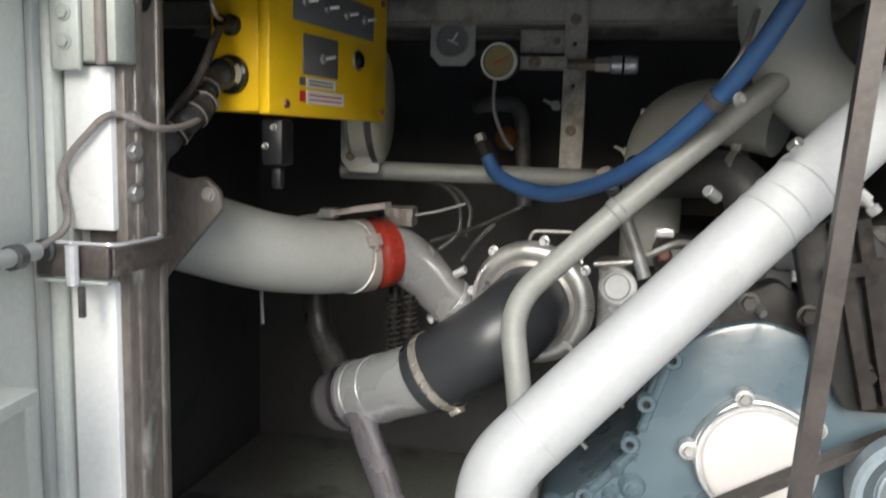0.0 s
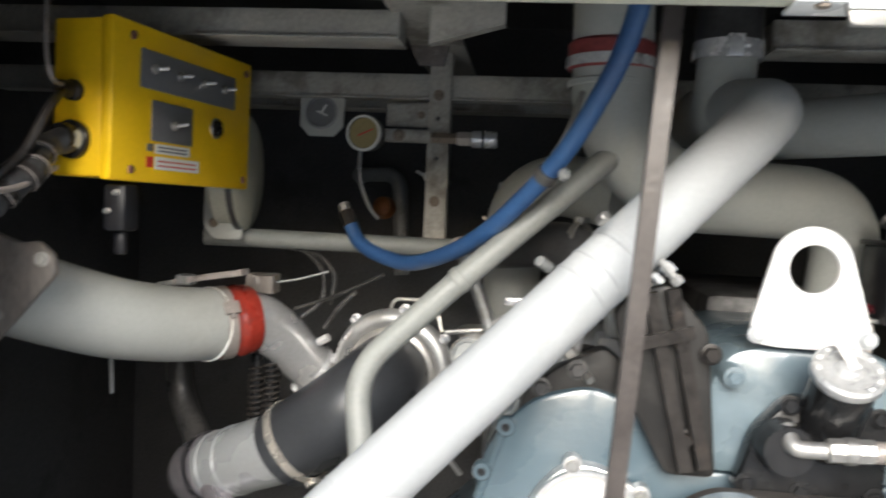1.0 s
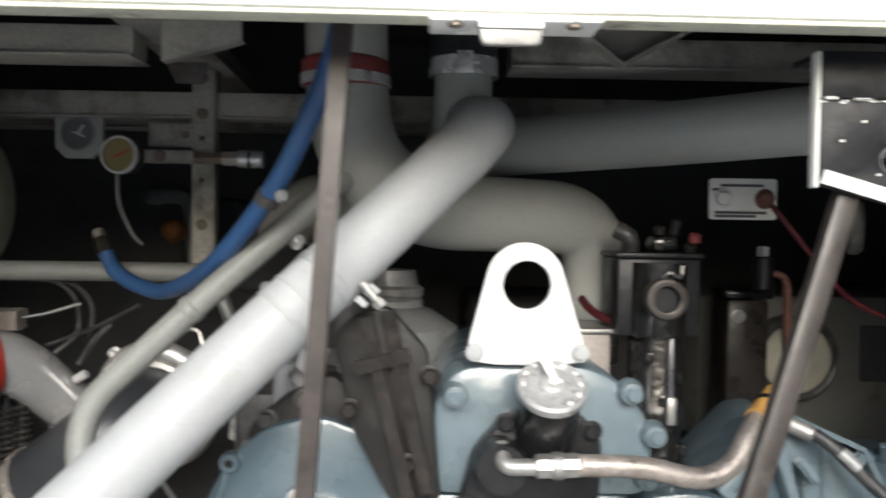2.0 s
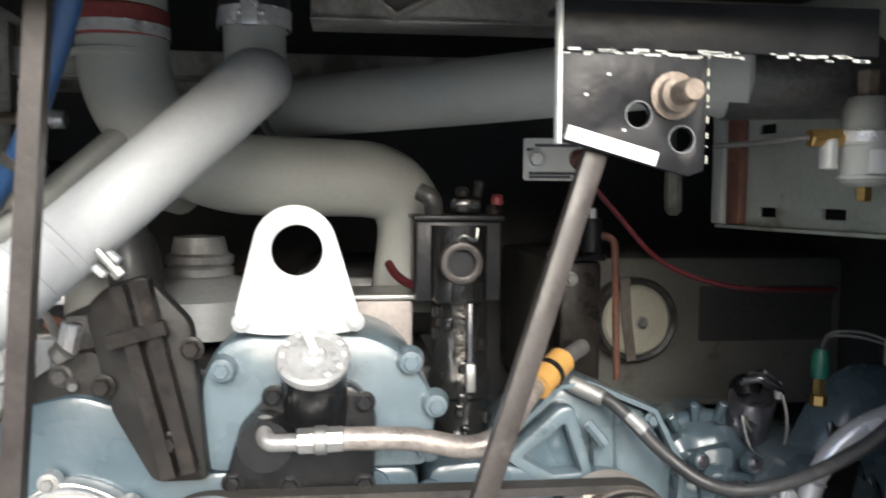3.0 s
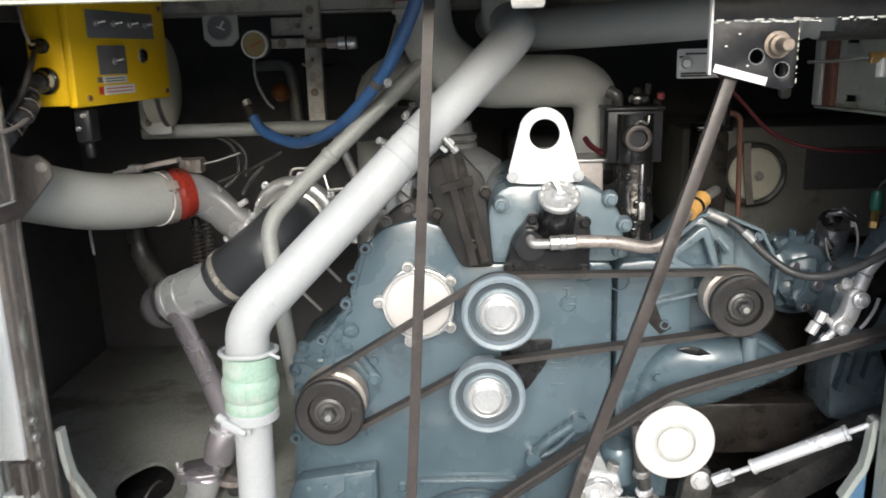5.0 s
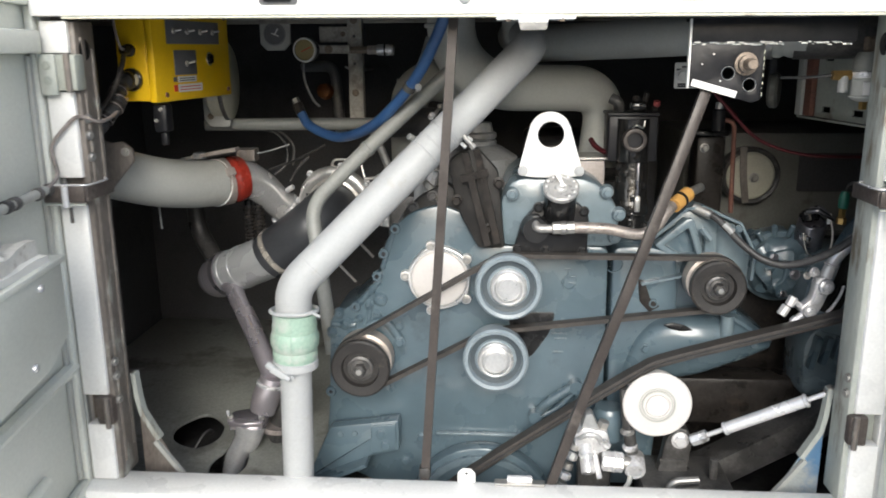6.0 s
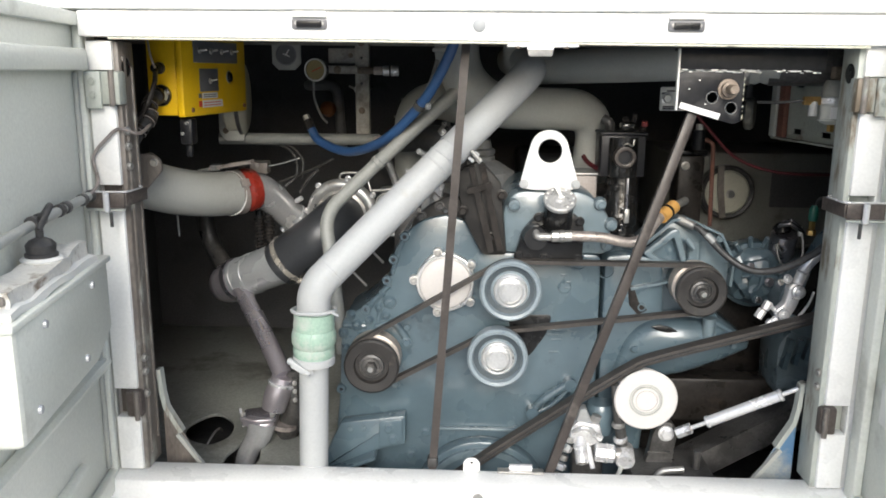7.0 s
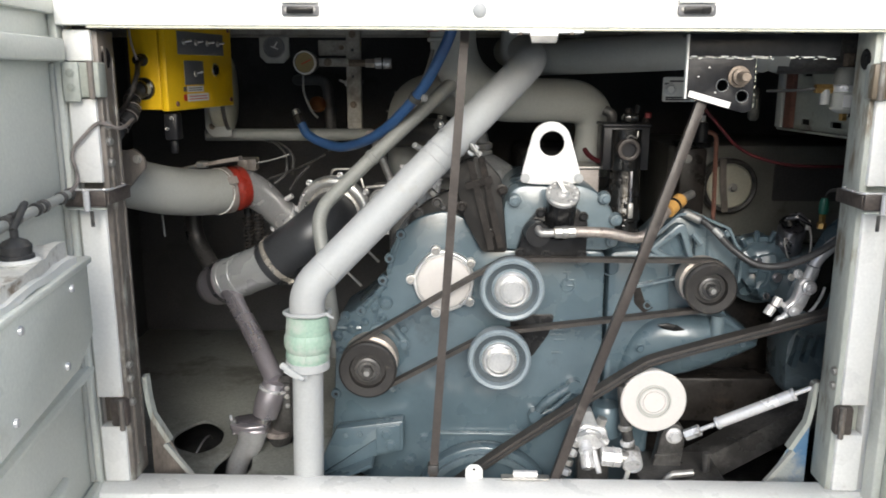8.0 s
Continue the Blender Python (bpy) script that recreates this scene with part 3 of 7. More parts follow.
part("rib", tube([DL @ Vector((-0.020, -0.009, 0.795)), DL @ Vector((0.30, -0.009, 0.797)), DL @ Vector((0.648, -0.009, 0.799))], 0, section=[(-0.014, 0.0), (-0.010, -0.012), (0.0, -0.016), (0.010, -0.012), (0.014, 0.0), (0.0, 0.004)]), "door", door)
part("lower_rib", tube([DL @ Vector((0.16, -0.009, 0.640)), DL @ Vector((0.40, -0.009, 0.640)), DL @ Vector((0.64, -0.009, 0.640))], 0.011, 12), "door", door)
bm = plate(rounded([(0.165, 0.925), (0.250, 0.890), (0.580, 0.882), (0.580, 1.060), (0.165, 1.060)], 0.012, 4), -0.0117, 0.070, bevel=0.010, m=DL)
bx = part("box_cover", bm, "door", door, "boxed grey green cover with screws")
part("box_rim", box(0.158, 0.588, -0.0116, 0.074, 1.052, 1.063, 0.003, None, DL), "door", bx)
for u, z in ((0.262, 1.033), (0.473, 1.031), (0.314, 0.920), (0.520, 0.918)):
    part("screw", lathe([(0, 0), (0.007, 0), (0.006, 0.004), (0, 0.005)], DL @ Vector((u, 0.070, z)), inward, 12), "chrome", bx)
pad = part("lamp_base", lumpy(box(0.205, 0.570, 0.002, 0.066, 1.064, 1.076, 0, None, DL), 0.005), "label", door, "white oblong lamp base with a lip")
part("lamp_lens", lumpy(box(0.215, 0.550, 0.006, 0.056, 1.074, 1.098, 0, None, DL), 0.008), "dirty_white", pad)
part("rusty_end", box(0.535, 0.555, 0.030, 0.052, 1.080, 1.094, 0.004, None, DL), "jamb", pad)
kn = DL @ Vector((0.350, 0.028, 1.098))
part("boot_ring", lathe([(0, 0), (0.031, 0), (0.033, 0.003), (0.028, 0.007), (0, 0.007)], kn, (0, 0, 1), 24), "label", pad)
part("boot", lathe([(0, 0.006), (0.025, 0.007), (0.025, 0.012), (0.022, 0.014), (0.023, 0.026), (0.017, 0.033), (0.006, 0.038), (0.006, 0.05), (0, 0.05)], kn, (0, 0, 1), 20), "rubber", pad)
line = glide([DL @ Vector(q) for q in ((0.66, 0.006, 1.130), (0.52, 0.006, 1.140), (0.43, 0.006, 1.146), (0.30, 0.006, 1.150), (0.15, 0.006, 1.152), (0.05, 0.008, 1.154))])
cable = thing("door_cable", "grey sheathed cable taped along the open door", "cable", kn)
part("sheath", tube(line, 0.0085, 12), "pipe_grey", cable)
line = glide([DL @ Vector((0.05, 0.008, 1.154)), DL @ Vector((0.01, 0.016, 1.175)), Vector((-0.760, -0.022, 1.225)), Vector((-0.730, -0.022, 1.262)), Vector((-0.708, -0.012, 1.280)), Vector((-0.690, 0.03, 1.268)), Vector((-0.705, 0.12, 1.275)), Vector((-0.715, 0.20, 1.30))])
part("lead", tube(line, 0.0036, 10), "tan_metal", cable)
part("lead", tube(glide([kn + Vector((0, 0, 0.05)), kn + Vector((0.01, 0.02, 0.085)), DL @ Vector((0.31, 0.012, 1.152))]), 0.005, 10), "rubber", cable)
for u in (0.03, 0.08, 0.17, 0.20, 0.29, 0.32):
    c = DL @ Vector((u, 0.007, 1.1525))
    part("tape", rod(c - along * 0.008, c + along * 0.008, 0.0115, 12), "grime", cable)

# ---- right door ----
DR = Matrix(((-0.06, -1, 0, 0.772), (-1, 0.06, 0, -0.020), (0, 0, 1, 0), (0, 0, 0, 1)))
door_r = thing("door_right", "open engine bay door, grey green inside with stickers", "door", (0.772, -0.02, 0.5), kind="structure")
part("skin", box(0.0, DW, -0.040, -0.030, DB, DT, 0.002, None, DR), "white", door_r, "white outer skin")
part("inner_sheet", box(0.0, DW, -0.029, -0.012, DB, DT, 0.002, None, DR), "door", door_r)
bm = bmesh.new()
box(0.0, 0.045, -0.012, 0.006, DB, DT, 0.004, bm, DR)
box(DW - 0.05, DW, -0.012, 0.006, DB, DT, 0.004, bm, DR)
box(0.05, DW - 0.05, -0.012, 0.012, 1.385, DT, 0.004, bm, DR)
box(0.05, DW - 0.05, -0.012, 0.006, DB, DB + 0.05, 0.004, bm, DR)
part("frame", bm, "door", door_r)
part("sticker", box(0.075, 0.20, -0.0118, -0.011, 0.86, 0.98, 0, None, DR), "blue_sticker", door_r, "blue and white sticker")
part("sticker", box(0.075, 0.20, -0.0118, -0.011, 0.74, 0.82, 0, None, DR), "label", door_r, "plain white sticker")
part("sticker_band", box(0.08, 0.195, -0.0108, -0.0105, 0.865, 0.90, 0, None, DR), "label", door_r, "white band of the sticker")

# corner gussets at the sill
for s in (-1, 1):
    x = (L if s < 0 else R) - s * 0.010
    th = thing("corner_gusset", "worn folded corner gusset at the foot of the post" if s < 0 else "worn corner gusset with blue overspray at the post foot", "gusset", (x, 0.08, SILL), "corner gussets")
    part("lip", tube([(x, 0.085, 0.745), (x - s * 0.004, 0.085, 0.690), (x - s * 0.010, 0.085, 0.655), (x - s * 0.042, 0.085, 0.596)], 0, section=[(-0.005, -0.010), (0.005, -0.010), (0.005, 0.010), (-0.005, 0.010)]), "jamb_grey", th)
    part("brace", tube([(x - s * 0.034, 0.078, 0.592), (x - s * 0.062, 0.078, 0.553), (x - s * 0.092, 0.078, 0.512)], 0, section=[(-0.0045, -0.005), (0.0045, -0.005), (0.0045, 0.005), (-0.0045, 0.005)]), "pipe_grey", th)
    # Left web takes brown primer to put its shadow into the colour.
    part("web", plate([(x, 0.500), (x, 0.738), (x - s * 0.003, 0.690), (x - s * 0.009, 0.655), (x - s * 0.040, 0.596), (x - s * 0.060, 0.556), (x - s * 0.090, 0.512)], 0.088, 0.092), "jamb" if s < 0 else "overspray", th)

# ---- prop bars ----
bar = thing("prop_bar", "long brown grey square prop bar standing on the sill", "prop bar", (-0.09, 0.05, SILL), "prop bars")
part("bar", tube([(-0.020, 0.075, 1.62), (-0.092, 0.045, SILL - 0.01)], 0, section=[(-0.0085, -0.008), (0.0085, -0.008), (0.0085, 0.008), (-0.0085, 0.008)]), "rod", bar)
part("foot", box(-0.103, -0.080, 0.034, 0.056, SILL + 0.0005, SILL + 0.022, 0.003), "grime", bar, "dark foot on the sill")
part("pivot", rod((-0.035, 0.072, 1.600), (-0.006, 0.072, 1.600), 0.006, 10), "steel", bar)
bar = thing("prop_bar", "long brown grey prop bar hanging from the black bracket", "prop bar", (0.158, 0.038, SILL - 0.03), "prop bars")
part("bar", tube(glide([(0.434, 0.068, 1.36), (0.3235, 0.032, 1.04), (0.222, 0.028, 0.74), (0.158, 0.038, SILL - 0.02)], 4), 0, section=[(-0.0095, -0.007), (-0.007, -0.008), (0.007, -0.008), (0.0095, -0.007), (0.0095, 0.007), (0.007, 0.008), (-0.007, 0.008), (-0.0095, 0.007)]), "rod", bar)
part("foot", box(0.150, 0.174, 0.0305, 0.052, SILL - 0.030, SILL - 0.012, 0.003), "grime", bar, "dark foot behind the sill")
part("pivot", rod((0.405, 0.068, 1.345), (0.440, 0.068, 1.345), 0.006, 10), "steel", bar)

# ---- engine ----
engine = thing("engine", "blue grey painted diesel engine with belts, pulleys and oily joints", "engine", (0, 0.5, 0.33))
part("block", box(-0.215, 0.33, 0.44, 1.15, 0.332, 1.06, 0.02), "grime", engine, "oily dark engine block")
case = [(-0.206, 0.905), (-0.199, 0.978), (-0.172, 1.025), (-0.133, 1.059), (-0.074, 1.073), (-0.015, 1.054), (0.018, 0.995), (0.035, 0.985), (0.286, 0.985), (0.290, 0.45),
        (0.27, 0.40), (-0.20, 0.40), (-0.345, 0.47), (-0.330, 0.62), (-0.322, 0.815), (-0.274, 0.845)]
part("gear_case", plate(rounded(case, 0.02, 4), 0.250, 0.439, bevel=0.006), "blue", engine)
for x, z in ((-0.170, 1.020), (-0.212, 0.914), (-0.262, 0.843), (-0.196, 0.965), (-0.325, 0.640)):
    part("boss", lathe([(0, 0), (0.012, 0), (0.012, 0.012), (0.010, 0.015), (0.005, 0.015), (0.005, 0.004), (0, 0.004)], (x, 0.256, z), (0, -1, 0), 16), "blue", engine)
    # Flat black disc paints the shade inside the tapped hole.
    part("tapped_hole_shade", lathe([(0, 0), (0.0048, 0), (0.0048, 0.002), (0, 0.002)], (x, 0.248, z), (0, -1, 0), 10), "flat_black", engine)
random.seed(23)
for x, z, r in ((-0.206, 0.860, 0.015), (-0.232, 0.846, 0.009), (-0.285, 0.800, 0.013), (-0.318, 0.780, 0.011), (-0.255, 0.815, 0.009), (-0.300, 0.826, 0.010), (-0.225, 0.880, 0.008), (-0.272, 0.776, 0.008), (-0.312, 0.745, 0.009), (-0.215, 0.825, 0.010)):
    tilt = (random.uniform(-0.2, 0.2), -1, random.uniform(-0.35, -0.1))
    bs = part("casting_lump", lathe([(0, -0.004), (r * 1.25, -0.004), (r * 1.05, 0.004), (r * 0.8, 0.009), (0, 0.010)], (x, 0.2515, z), tilt, 14), "blue", engine)
    if r > 0.0085:
        part("bolt", bolt((x, 0.2435, z), tilt, r * 0.55, 0.006), "blue", bs)
for a_, b_, r_ in (((-0.262, 0.252, 0.840), (-0.205, 0.252, 0.905), 0.007), ((-0.318, 0.252, 0.800), (-0.262, 0.252, 0.800), 0.008), ((-0.240, 0.252, 0.790), (-0.225, 0.252, 0.860), 0.006), ((-0.200, 0.252, 0.93), (-0.175, 0.252, 1.01), 0.006)):
    part("cast_rib", rod(a_, b_, r_, 10), "blue", engine)
ow = part("oil_way", tube(bends([(-0.235, 0.247, 0.800), (-0.195, 0.247, 0.815), (-0.165, 0.247, 0.770)], 0.02), 0.010, 12), "blue", engine)
part("bolt", bolt((-0.165, 0.238, 0.765), (0, -1, 0), 0.010, 0.008), "blue", ow)
for x, z, r in ((0.205, 0.905, 0.016), (0.30, 0.945, 0.020), (0.235, 0.965, 0.018)):
    part("cast_ring", lathe([(r - 0.003, 0), (r - 0.002, 0.003), (r, 0.003), (r + 0.001, 0)], (x, 0.2505 if x < 0.29 else 0.2625, z), (0, -1, 0), 24), "blue", engine)
upper = [(0.055, 0.986), (0.055, 1.09), (0.075, 1.125), (0.105, 1.135), (0.225, 1.135), (0.265, 1.118), (0.295, 1.080), (0.305, 1.05), (0.300, 0.986)]
up = part("upper_housing", plate(rounded(upper, 0.02, 4), 0.240, 0.60, bevel=0.012), "blue_light", engine, "lighter blue upper housing")
for x, z in ((0.275, 1.105), (0.302, 1.058), (0.080, 1.10), (0.295, 1.01)):
    bs = part("boss", lathe([(0, 0), (0.016, 0), (0.012, 0.018), (0, 0.018)], (x, 0.244, z), (0, -1, 0), 16), "blue_light", up)
    part("bolt", bolt((x, 0.226, z), (0, -1, 0), 0.0085, 0.008), "blue_light", bs)

# cast marks on the gear case
for x, z, w, h in ((0.203, 0.935, 0.018, 0.004), (0.203, 0.923, 0.004, 0.020), (0.214, 0.918, 0.014, 0.004), (0.194, 0.910, 0.004, 0.014), (0.212, 0.904, 0.016, 0.004), (0.188, 0.800, 0.030, 0.005), (0.186, 0.788, 0.034, 0.005), (0.190, 0.776, 0.026, 0.005), (0.185, 0.745, 0.024, 0.005)):
    part("cast_mark", box(x - w / 2, x + w / 2, 0.2465, 0.2505, z - h / 2, z + h / 2, 0.0012), "blue", engine)

# lifting eye
eye = [(0.098, 1.140), (0.125, 1.136), (0.190, 1.136), (0.218, 1.140), (0.221, 1.158)] + circle(0.155, 1.228, 0.043, 14, 20, 160) + [(0.093, 1.158)]
le = part("lifting_eye", plate(rounded(eye, 0.010, 3), 0.226, 0.236, [circle(0.157, 1.224, 0.0265, 28)], 0.002), "plain_white", engine, "bright white lifting eye plate")
for x in (0.101, 0.216):
    part("bolt", bolt((x, 0.226, 1.150), (0, -1, 0), 0.0078, 0.005), "pipe", le)

# round front cover with five bosses
cx, cz = -0.074, 0.917
hub = [(cx + 0.0735 * math.cos(radians(a)), cz + 0.0735 * math.sin(radians(a))) for a in (104, 176, 256, 322, 36)]
cover = part("round_cover", plate(rounded([(cx + 0.083 * math.cos(radians(a)), cz + 0.083 * math.sin(radians(a))) for a in (36, 104, 176, 256, 322)], 0.045, 7), 0.226, 0.249, bevel=0.003), "alu", engine, "pale aluminium round cover")
part("dome", lathe([(0.060, 0), (0.058, 0.005), (0.053, 0.008), (0.03, 0.010), (0, 0.011)], (cx, 0.226, cz), (0, -1, 0), 40), "pink_white", cover)
part("rim", lathe([(0.061, 0), (0.0625, 0.005), (0.0655, 0.005), (0.067, 0)], (cx, 0.2258, cz), (0, -1, 0), 40), "alu", cover)
for x, z in hub:
    part("boss", lathe([(0, 0), (0.0115, 0), (0.0105, 0.014), (0, 0.014)], (x, 0.236, z), (0, -1, 0), 16), "alu", cover)
    part("bolt", bolt((x, 0.222, z), (0, -1, 0), 0.0065, 0.006), "steel", cover)


def idler(x, z, y, r, face, hubmat, name="idler_pulley"):
    """A dished pulley with a rolled rim, a groove and a bright hub."""
    p = part(name, lathe([(0, 0.06), (r * 0.9, 0.06), (r * 0.9, 0.030), (r, 0.026), (r, 0.004), (r - 0.004, 0), (r - 0.011, 0.002), (r - 0.014, 0.014), (r * 0.62, 0.016), (r * 0.60, 0.012), (0, 0.012)], (x, y, z), (0, 1, 0), 48), face, engine, "blue grey pulley with a bright hub")
    part("dish", lathe([(r - 0.0145, 0.0135), (r * 0.64, 0.0155), (r * 0.64, 0.0145), (r - 0.0145, 0.0125)], (x, y, z), (0, 1, 0), 40), "slate", p)
    part("hub", lathe([(r * 0.56, 0.012), (r * 0.55, 0.002), (r * 0.51, 0), (r * 0.47, 0.002), (r * 0.43, 0.002), (r * 0.42, -0.004), (r * 0.36, -0.006), (r * 0.35, -0.003), (r * 0.31, -0.003), (r * 0.30, -0.007), (0, -0.007)], (x, y, z), (0, 1, 0), 36), hubmat, p)
    return p


idler(0.074, 0.919, 0.150, 0.069, "rim", "alu")
idler(0.049, 0.760, 0.150, 0.069, "rim", "alu")


def drive_pulley(x, z, y, r, label):
    """A deep black belt pulley with a bright rear flange, a recess and a nut."""
    p = part("drive_pulley", lathe([(0, 0.014), (r * 0.72, 0.014), (r, 0.012), (r, 0.0), (r - 0.004, -0.003), (r * 0.64, -0.001), (r * 0.60, 0.010), (0, 0.010)], (x, y, z), (0, 1, 0), 44), "black_face", engine, label)
    part("drum", lathe([(0, 0.0145), (r * 0.97, 0.0145), (r * 0.97, 0.022), (r * 0.86, 0.024), (r * 0.86, 0.046), (r * 0.97, 0.048), (r * 0.99, 0.082), (0, 0.082)], (x, y, z), (0, 1, 0), 40), "drum", p, "tan worn steel drum")
    part("nut", bolt((x, y + 0.006, z), (0, -1, 0), r * 0.22, 0.018), "grime", p)
    part("washer", lathe([(0, 0.009), (r * 0.46, 0.009), (r * 0.44, 0.002), (r * 0.36, 0.0), (r * 0.35, 0.004), (0, 0.004)], (x, y, z), (0, 1, 0), 28), "grime", p)
    part("stud", rod((x, y - 0.020, z), (x, y, z), r * 0.11, 12), "steel", p)
    return p


drive_pulley(-0.240, 0.731, 0.160, 0.064, "black belt pulley with a worn steel nut")
drive_pulley(0.495, 0.924, 0.155, 0.056, "black belt pulley with a bright rear flange")


def belt(stops, y, width, thick, name, label):
    """A closed belt round circles (x, z, radius, +1 wraps outside or -1 back bent), run clockwise."""
    pts = []
    n = len(stops)
    ends = []
    for i in range(n):
        (x1, z1, r1, s1), (x2, z2, r2, s2) = stops[i], stops[(i + 1) % n]
        d = math.hypot(x2 - x1, z2 - z1)
        base = math.atan2(z2 - z1, x2 - x1)
        off = math.acos((s1 * r1 - s2 * r2) / d)
        ends.append((base + off, s1, s2))
    for i in range(n):
        x, z, r, s = stops[i]
        a_in, a_out = ends[i - 1][0], ends[i][0]
        if s < 0:
            a_in, a_out = a_in + math.pi, a_out + math.pi
        sweep = (a_out - a_in) % (2 * math.pi)
        sweep = sweep - 2 * math.pi if s > 0 and sweep > 1e-6 else sweep
        if s < 0 and sweep > math.pi * 1.5:
            sweep -= 2 * math.pi
        k = max(2, int(abs(sweep) / 0.12))
        for j in range(k + 1):
            a = a_in + sweep * j / k
            pts.append((x + r * math.cos(a), z + r * math.sin(a)))
    bm = bmesh.new()
    rings = []
    m = len(pts)
    for i in range(m):
        p0, p1 = Vector(pts[i - 1]), Vector(pts[(i + 1) % m])
        d = (p1 - p0).normalized()
        nx, nz = -d.y, d.x
        q = pts[i]
        rings.append([bm.verts.new((q[0] + nx * u * thick, y + v * width, q[1] + nz * u * thick)) for u, v in ((0, 0), (1, 0), (1, 1), (0, 1))])
    for i in range(m):
        a, b = rings[i], rings[(i + 1) % m]
        for k in range(4):
            j = (k + 1) % 4
            bm.faces.new((a[k], a[j], b[j], b[k]))
    return part(name, bm, "belt", engine, label)


belt([(-0.240, 0.731, 0.056, 1), (0.074, 0.919, 0.056, 1), (0.495, 0.924, 0.050, 1), (0.049, 0.760, 0.058, -1)], 0.178, 0.024, 0.009, "drive_belt", "worn brown black drive belt round four pulleys")

# right side housing behind the belts
part("side_housing", plate(rounded([(0.297, 0.42), (0.297, 0.980), (0.36, 0.985), (0.43, 0.97), (0.44, 0.86), (0.42, 0.70), (0.40, 0.42)], 0.02, 4), 0.262, 0.60, bevel=0.008), "blue", engine)
lb = [(0.31, 0.665), (0.36, 0.79), (0.40, 0.830), (0.49, 0.848), (0.57, 0.832), (0.625, 0.792), (0.66, 0.768), (0.60, 0.735), (0.49, 0.690)]
nk = [(0.425, 0.80), (0.425, 0.955), (0.50, 0.95), (0.525, 0.895), (0.548, 0.865), (0.575, 0.835), (0.60, 0.80)]
part("bracket_foot", plate(rounded(nk, 0.018, 4), 0.292, 0.46, bevel=0.012), "blue", engine)
# Dark plate on the surface paints the shade of a gap.
part("recess_shade", plate(rounded([(0.353, 0.912), (0.366, 0.909), (0.381, 0.868), (0.402, 0.851), (0.380, 0.838), (0.358, 0.862)], 0.003, 3), 0.2585, 0.2615, bevel=0.001), "oil", engine, "dark oily plate painting the shade of a gap")
part("recess_ring", lathe([(0.0055, 0), (0.0065, 0.004), (0.0095, 0.004), (0.0105, 0)], (0.388, 0.2615, 0.857), (0, -1, 0), 18), "blue", engine)
part("ledge", tube([(0.358, 0.254, 0.904), (0.400, 0.252, 0.914), (0.452, 0.252, 0.926)], 0, section=[(-0.0025, -0.010), (0.0025, -0.010), (0.0025, 0.010), (-0.0025, 0.010)]), "blue_light", engine)
gc = part("gearbox_cover", plate(rounded(lb, 0.03, 4), 0.262, 0.50, bevel=0.02), "blue", engine)
dome = rounded([(0.318, 0.672), (0.352, 0.775), (0.388, 0.818), (0.440, 0.834), (0.500, 0.836), (0.560, 0.822), (0.612, 0.788), (0.652, 0.767), (0.585, 0.733), (0.480, 0.692)], 0.04, 6)
part("cover_dome", pillow(dome, 0.264, 0.042), "blue", gc)
# Black patch on the dome paints the shade in a slot.
part("slot_shade", pillow(rounded([(0.404, 0.820), (0.425, 0.825), (0.450, 0.820), (0.470, 0.808), (0.445, 0.805), (0.420, 0.811)], 0.004, 4), 0.2300, 0.003), "black", gc, "oily black patch painting the shade in a slot")
part("cover_stub", lathe([(0, 0), (0.021, 0), (0.0150, 0.008), (0.0145, 0.055), (0, 0.055)], (0.540, 0.232, 0.786), (0, 0.05, 1), 20), "blue_light", gc)
for q in ((0.372, 0.762), (0.365, 0.715), (0.60, 0.775)):
    part("bolt", bolt((q[0], 0.240, q[1]), (0, -1, 0), 0.008, 0.010), "blue", gc)
# ribbed bracket behind the right pulley
rb = [(0.380, 0.985), (0.452, 1.056), (0.480, 1.060), (0.562, 1.026), (0.597, 0.964), (0.594, 0.890), (0.52, 0.87), (0.43, 0.87), (0.400, 0.940)]
rib = part("ribbed_bracket", plate(rounded(rb, 0.010, 4), 0.300, 0.44, bevel=0.008), "blue_light", engine, "ribbed blue cast bracket")
win = rounded([(0.4035, 0.9865), (0.4530, 1.0245), (0.4735, 0.9670), (0.4400, 0.9660)], 0.004, 3)
part("window_frame", plate(rounded([(0.384, 0.986), (0.448, 1.043), (0.463, 1.044), (0.4895, 0.954), (0.432, 0.9505)], 0.006, 3), 0.262, 0.2995, [win], 0.003), "blue_light", rib, "raised three sided frame round a recess")
# Recess back in darker blue, its shade put into the colour.
part("frame_back", plate(rounded([(0.400, 0.983), (0.452, 1.026), (0.475, 0.965), (0.438, 0.962)], 0.004, 3), 0.288, 0.2990, bevel=0.001), "blue", rib)
part("step_block", plate(rounded([(0.4905, 1.012), (0.509, 1.004), (0.517, 0.962), (0.4935, 0.957)], 0.004, 3), 0.280, 0.2995, bevel=0.003), "blue_light", rib)
part("step_bolt", rod((0.482, 0.272, 1.022), (0.502, 0.266, 0.997), 0.0065, 6), "blue_light", rib)
part("slanted_face", pillow(rounded([(0.520, 1.036), (0.562, 1.020), (0.591, 0.963), (0.588, 0.895), (0.545, 0.890), (0.523, 0.955)], 0.006, 4), 0.300, 0.012, (1.0, 0.97, 0.9, 0.6)), "blue_light", rib)
part("top_flange", tube([(0.386, 0.304, 0.998), (0.452, 0.302, 1.062), (0.484, 0.302, 1.066), (0.566, 0.304, 1.030), (0.600, 0.306, 0.966), (0.597, 0.306, 0.905)], 0, section=[(-0.003, -0.022), (0.003, -0.022), (0.003, 0.022), (-0.003, 0.022)]), "blue_light", rib)
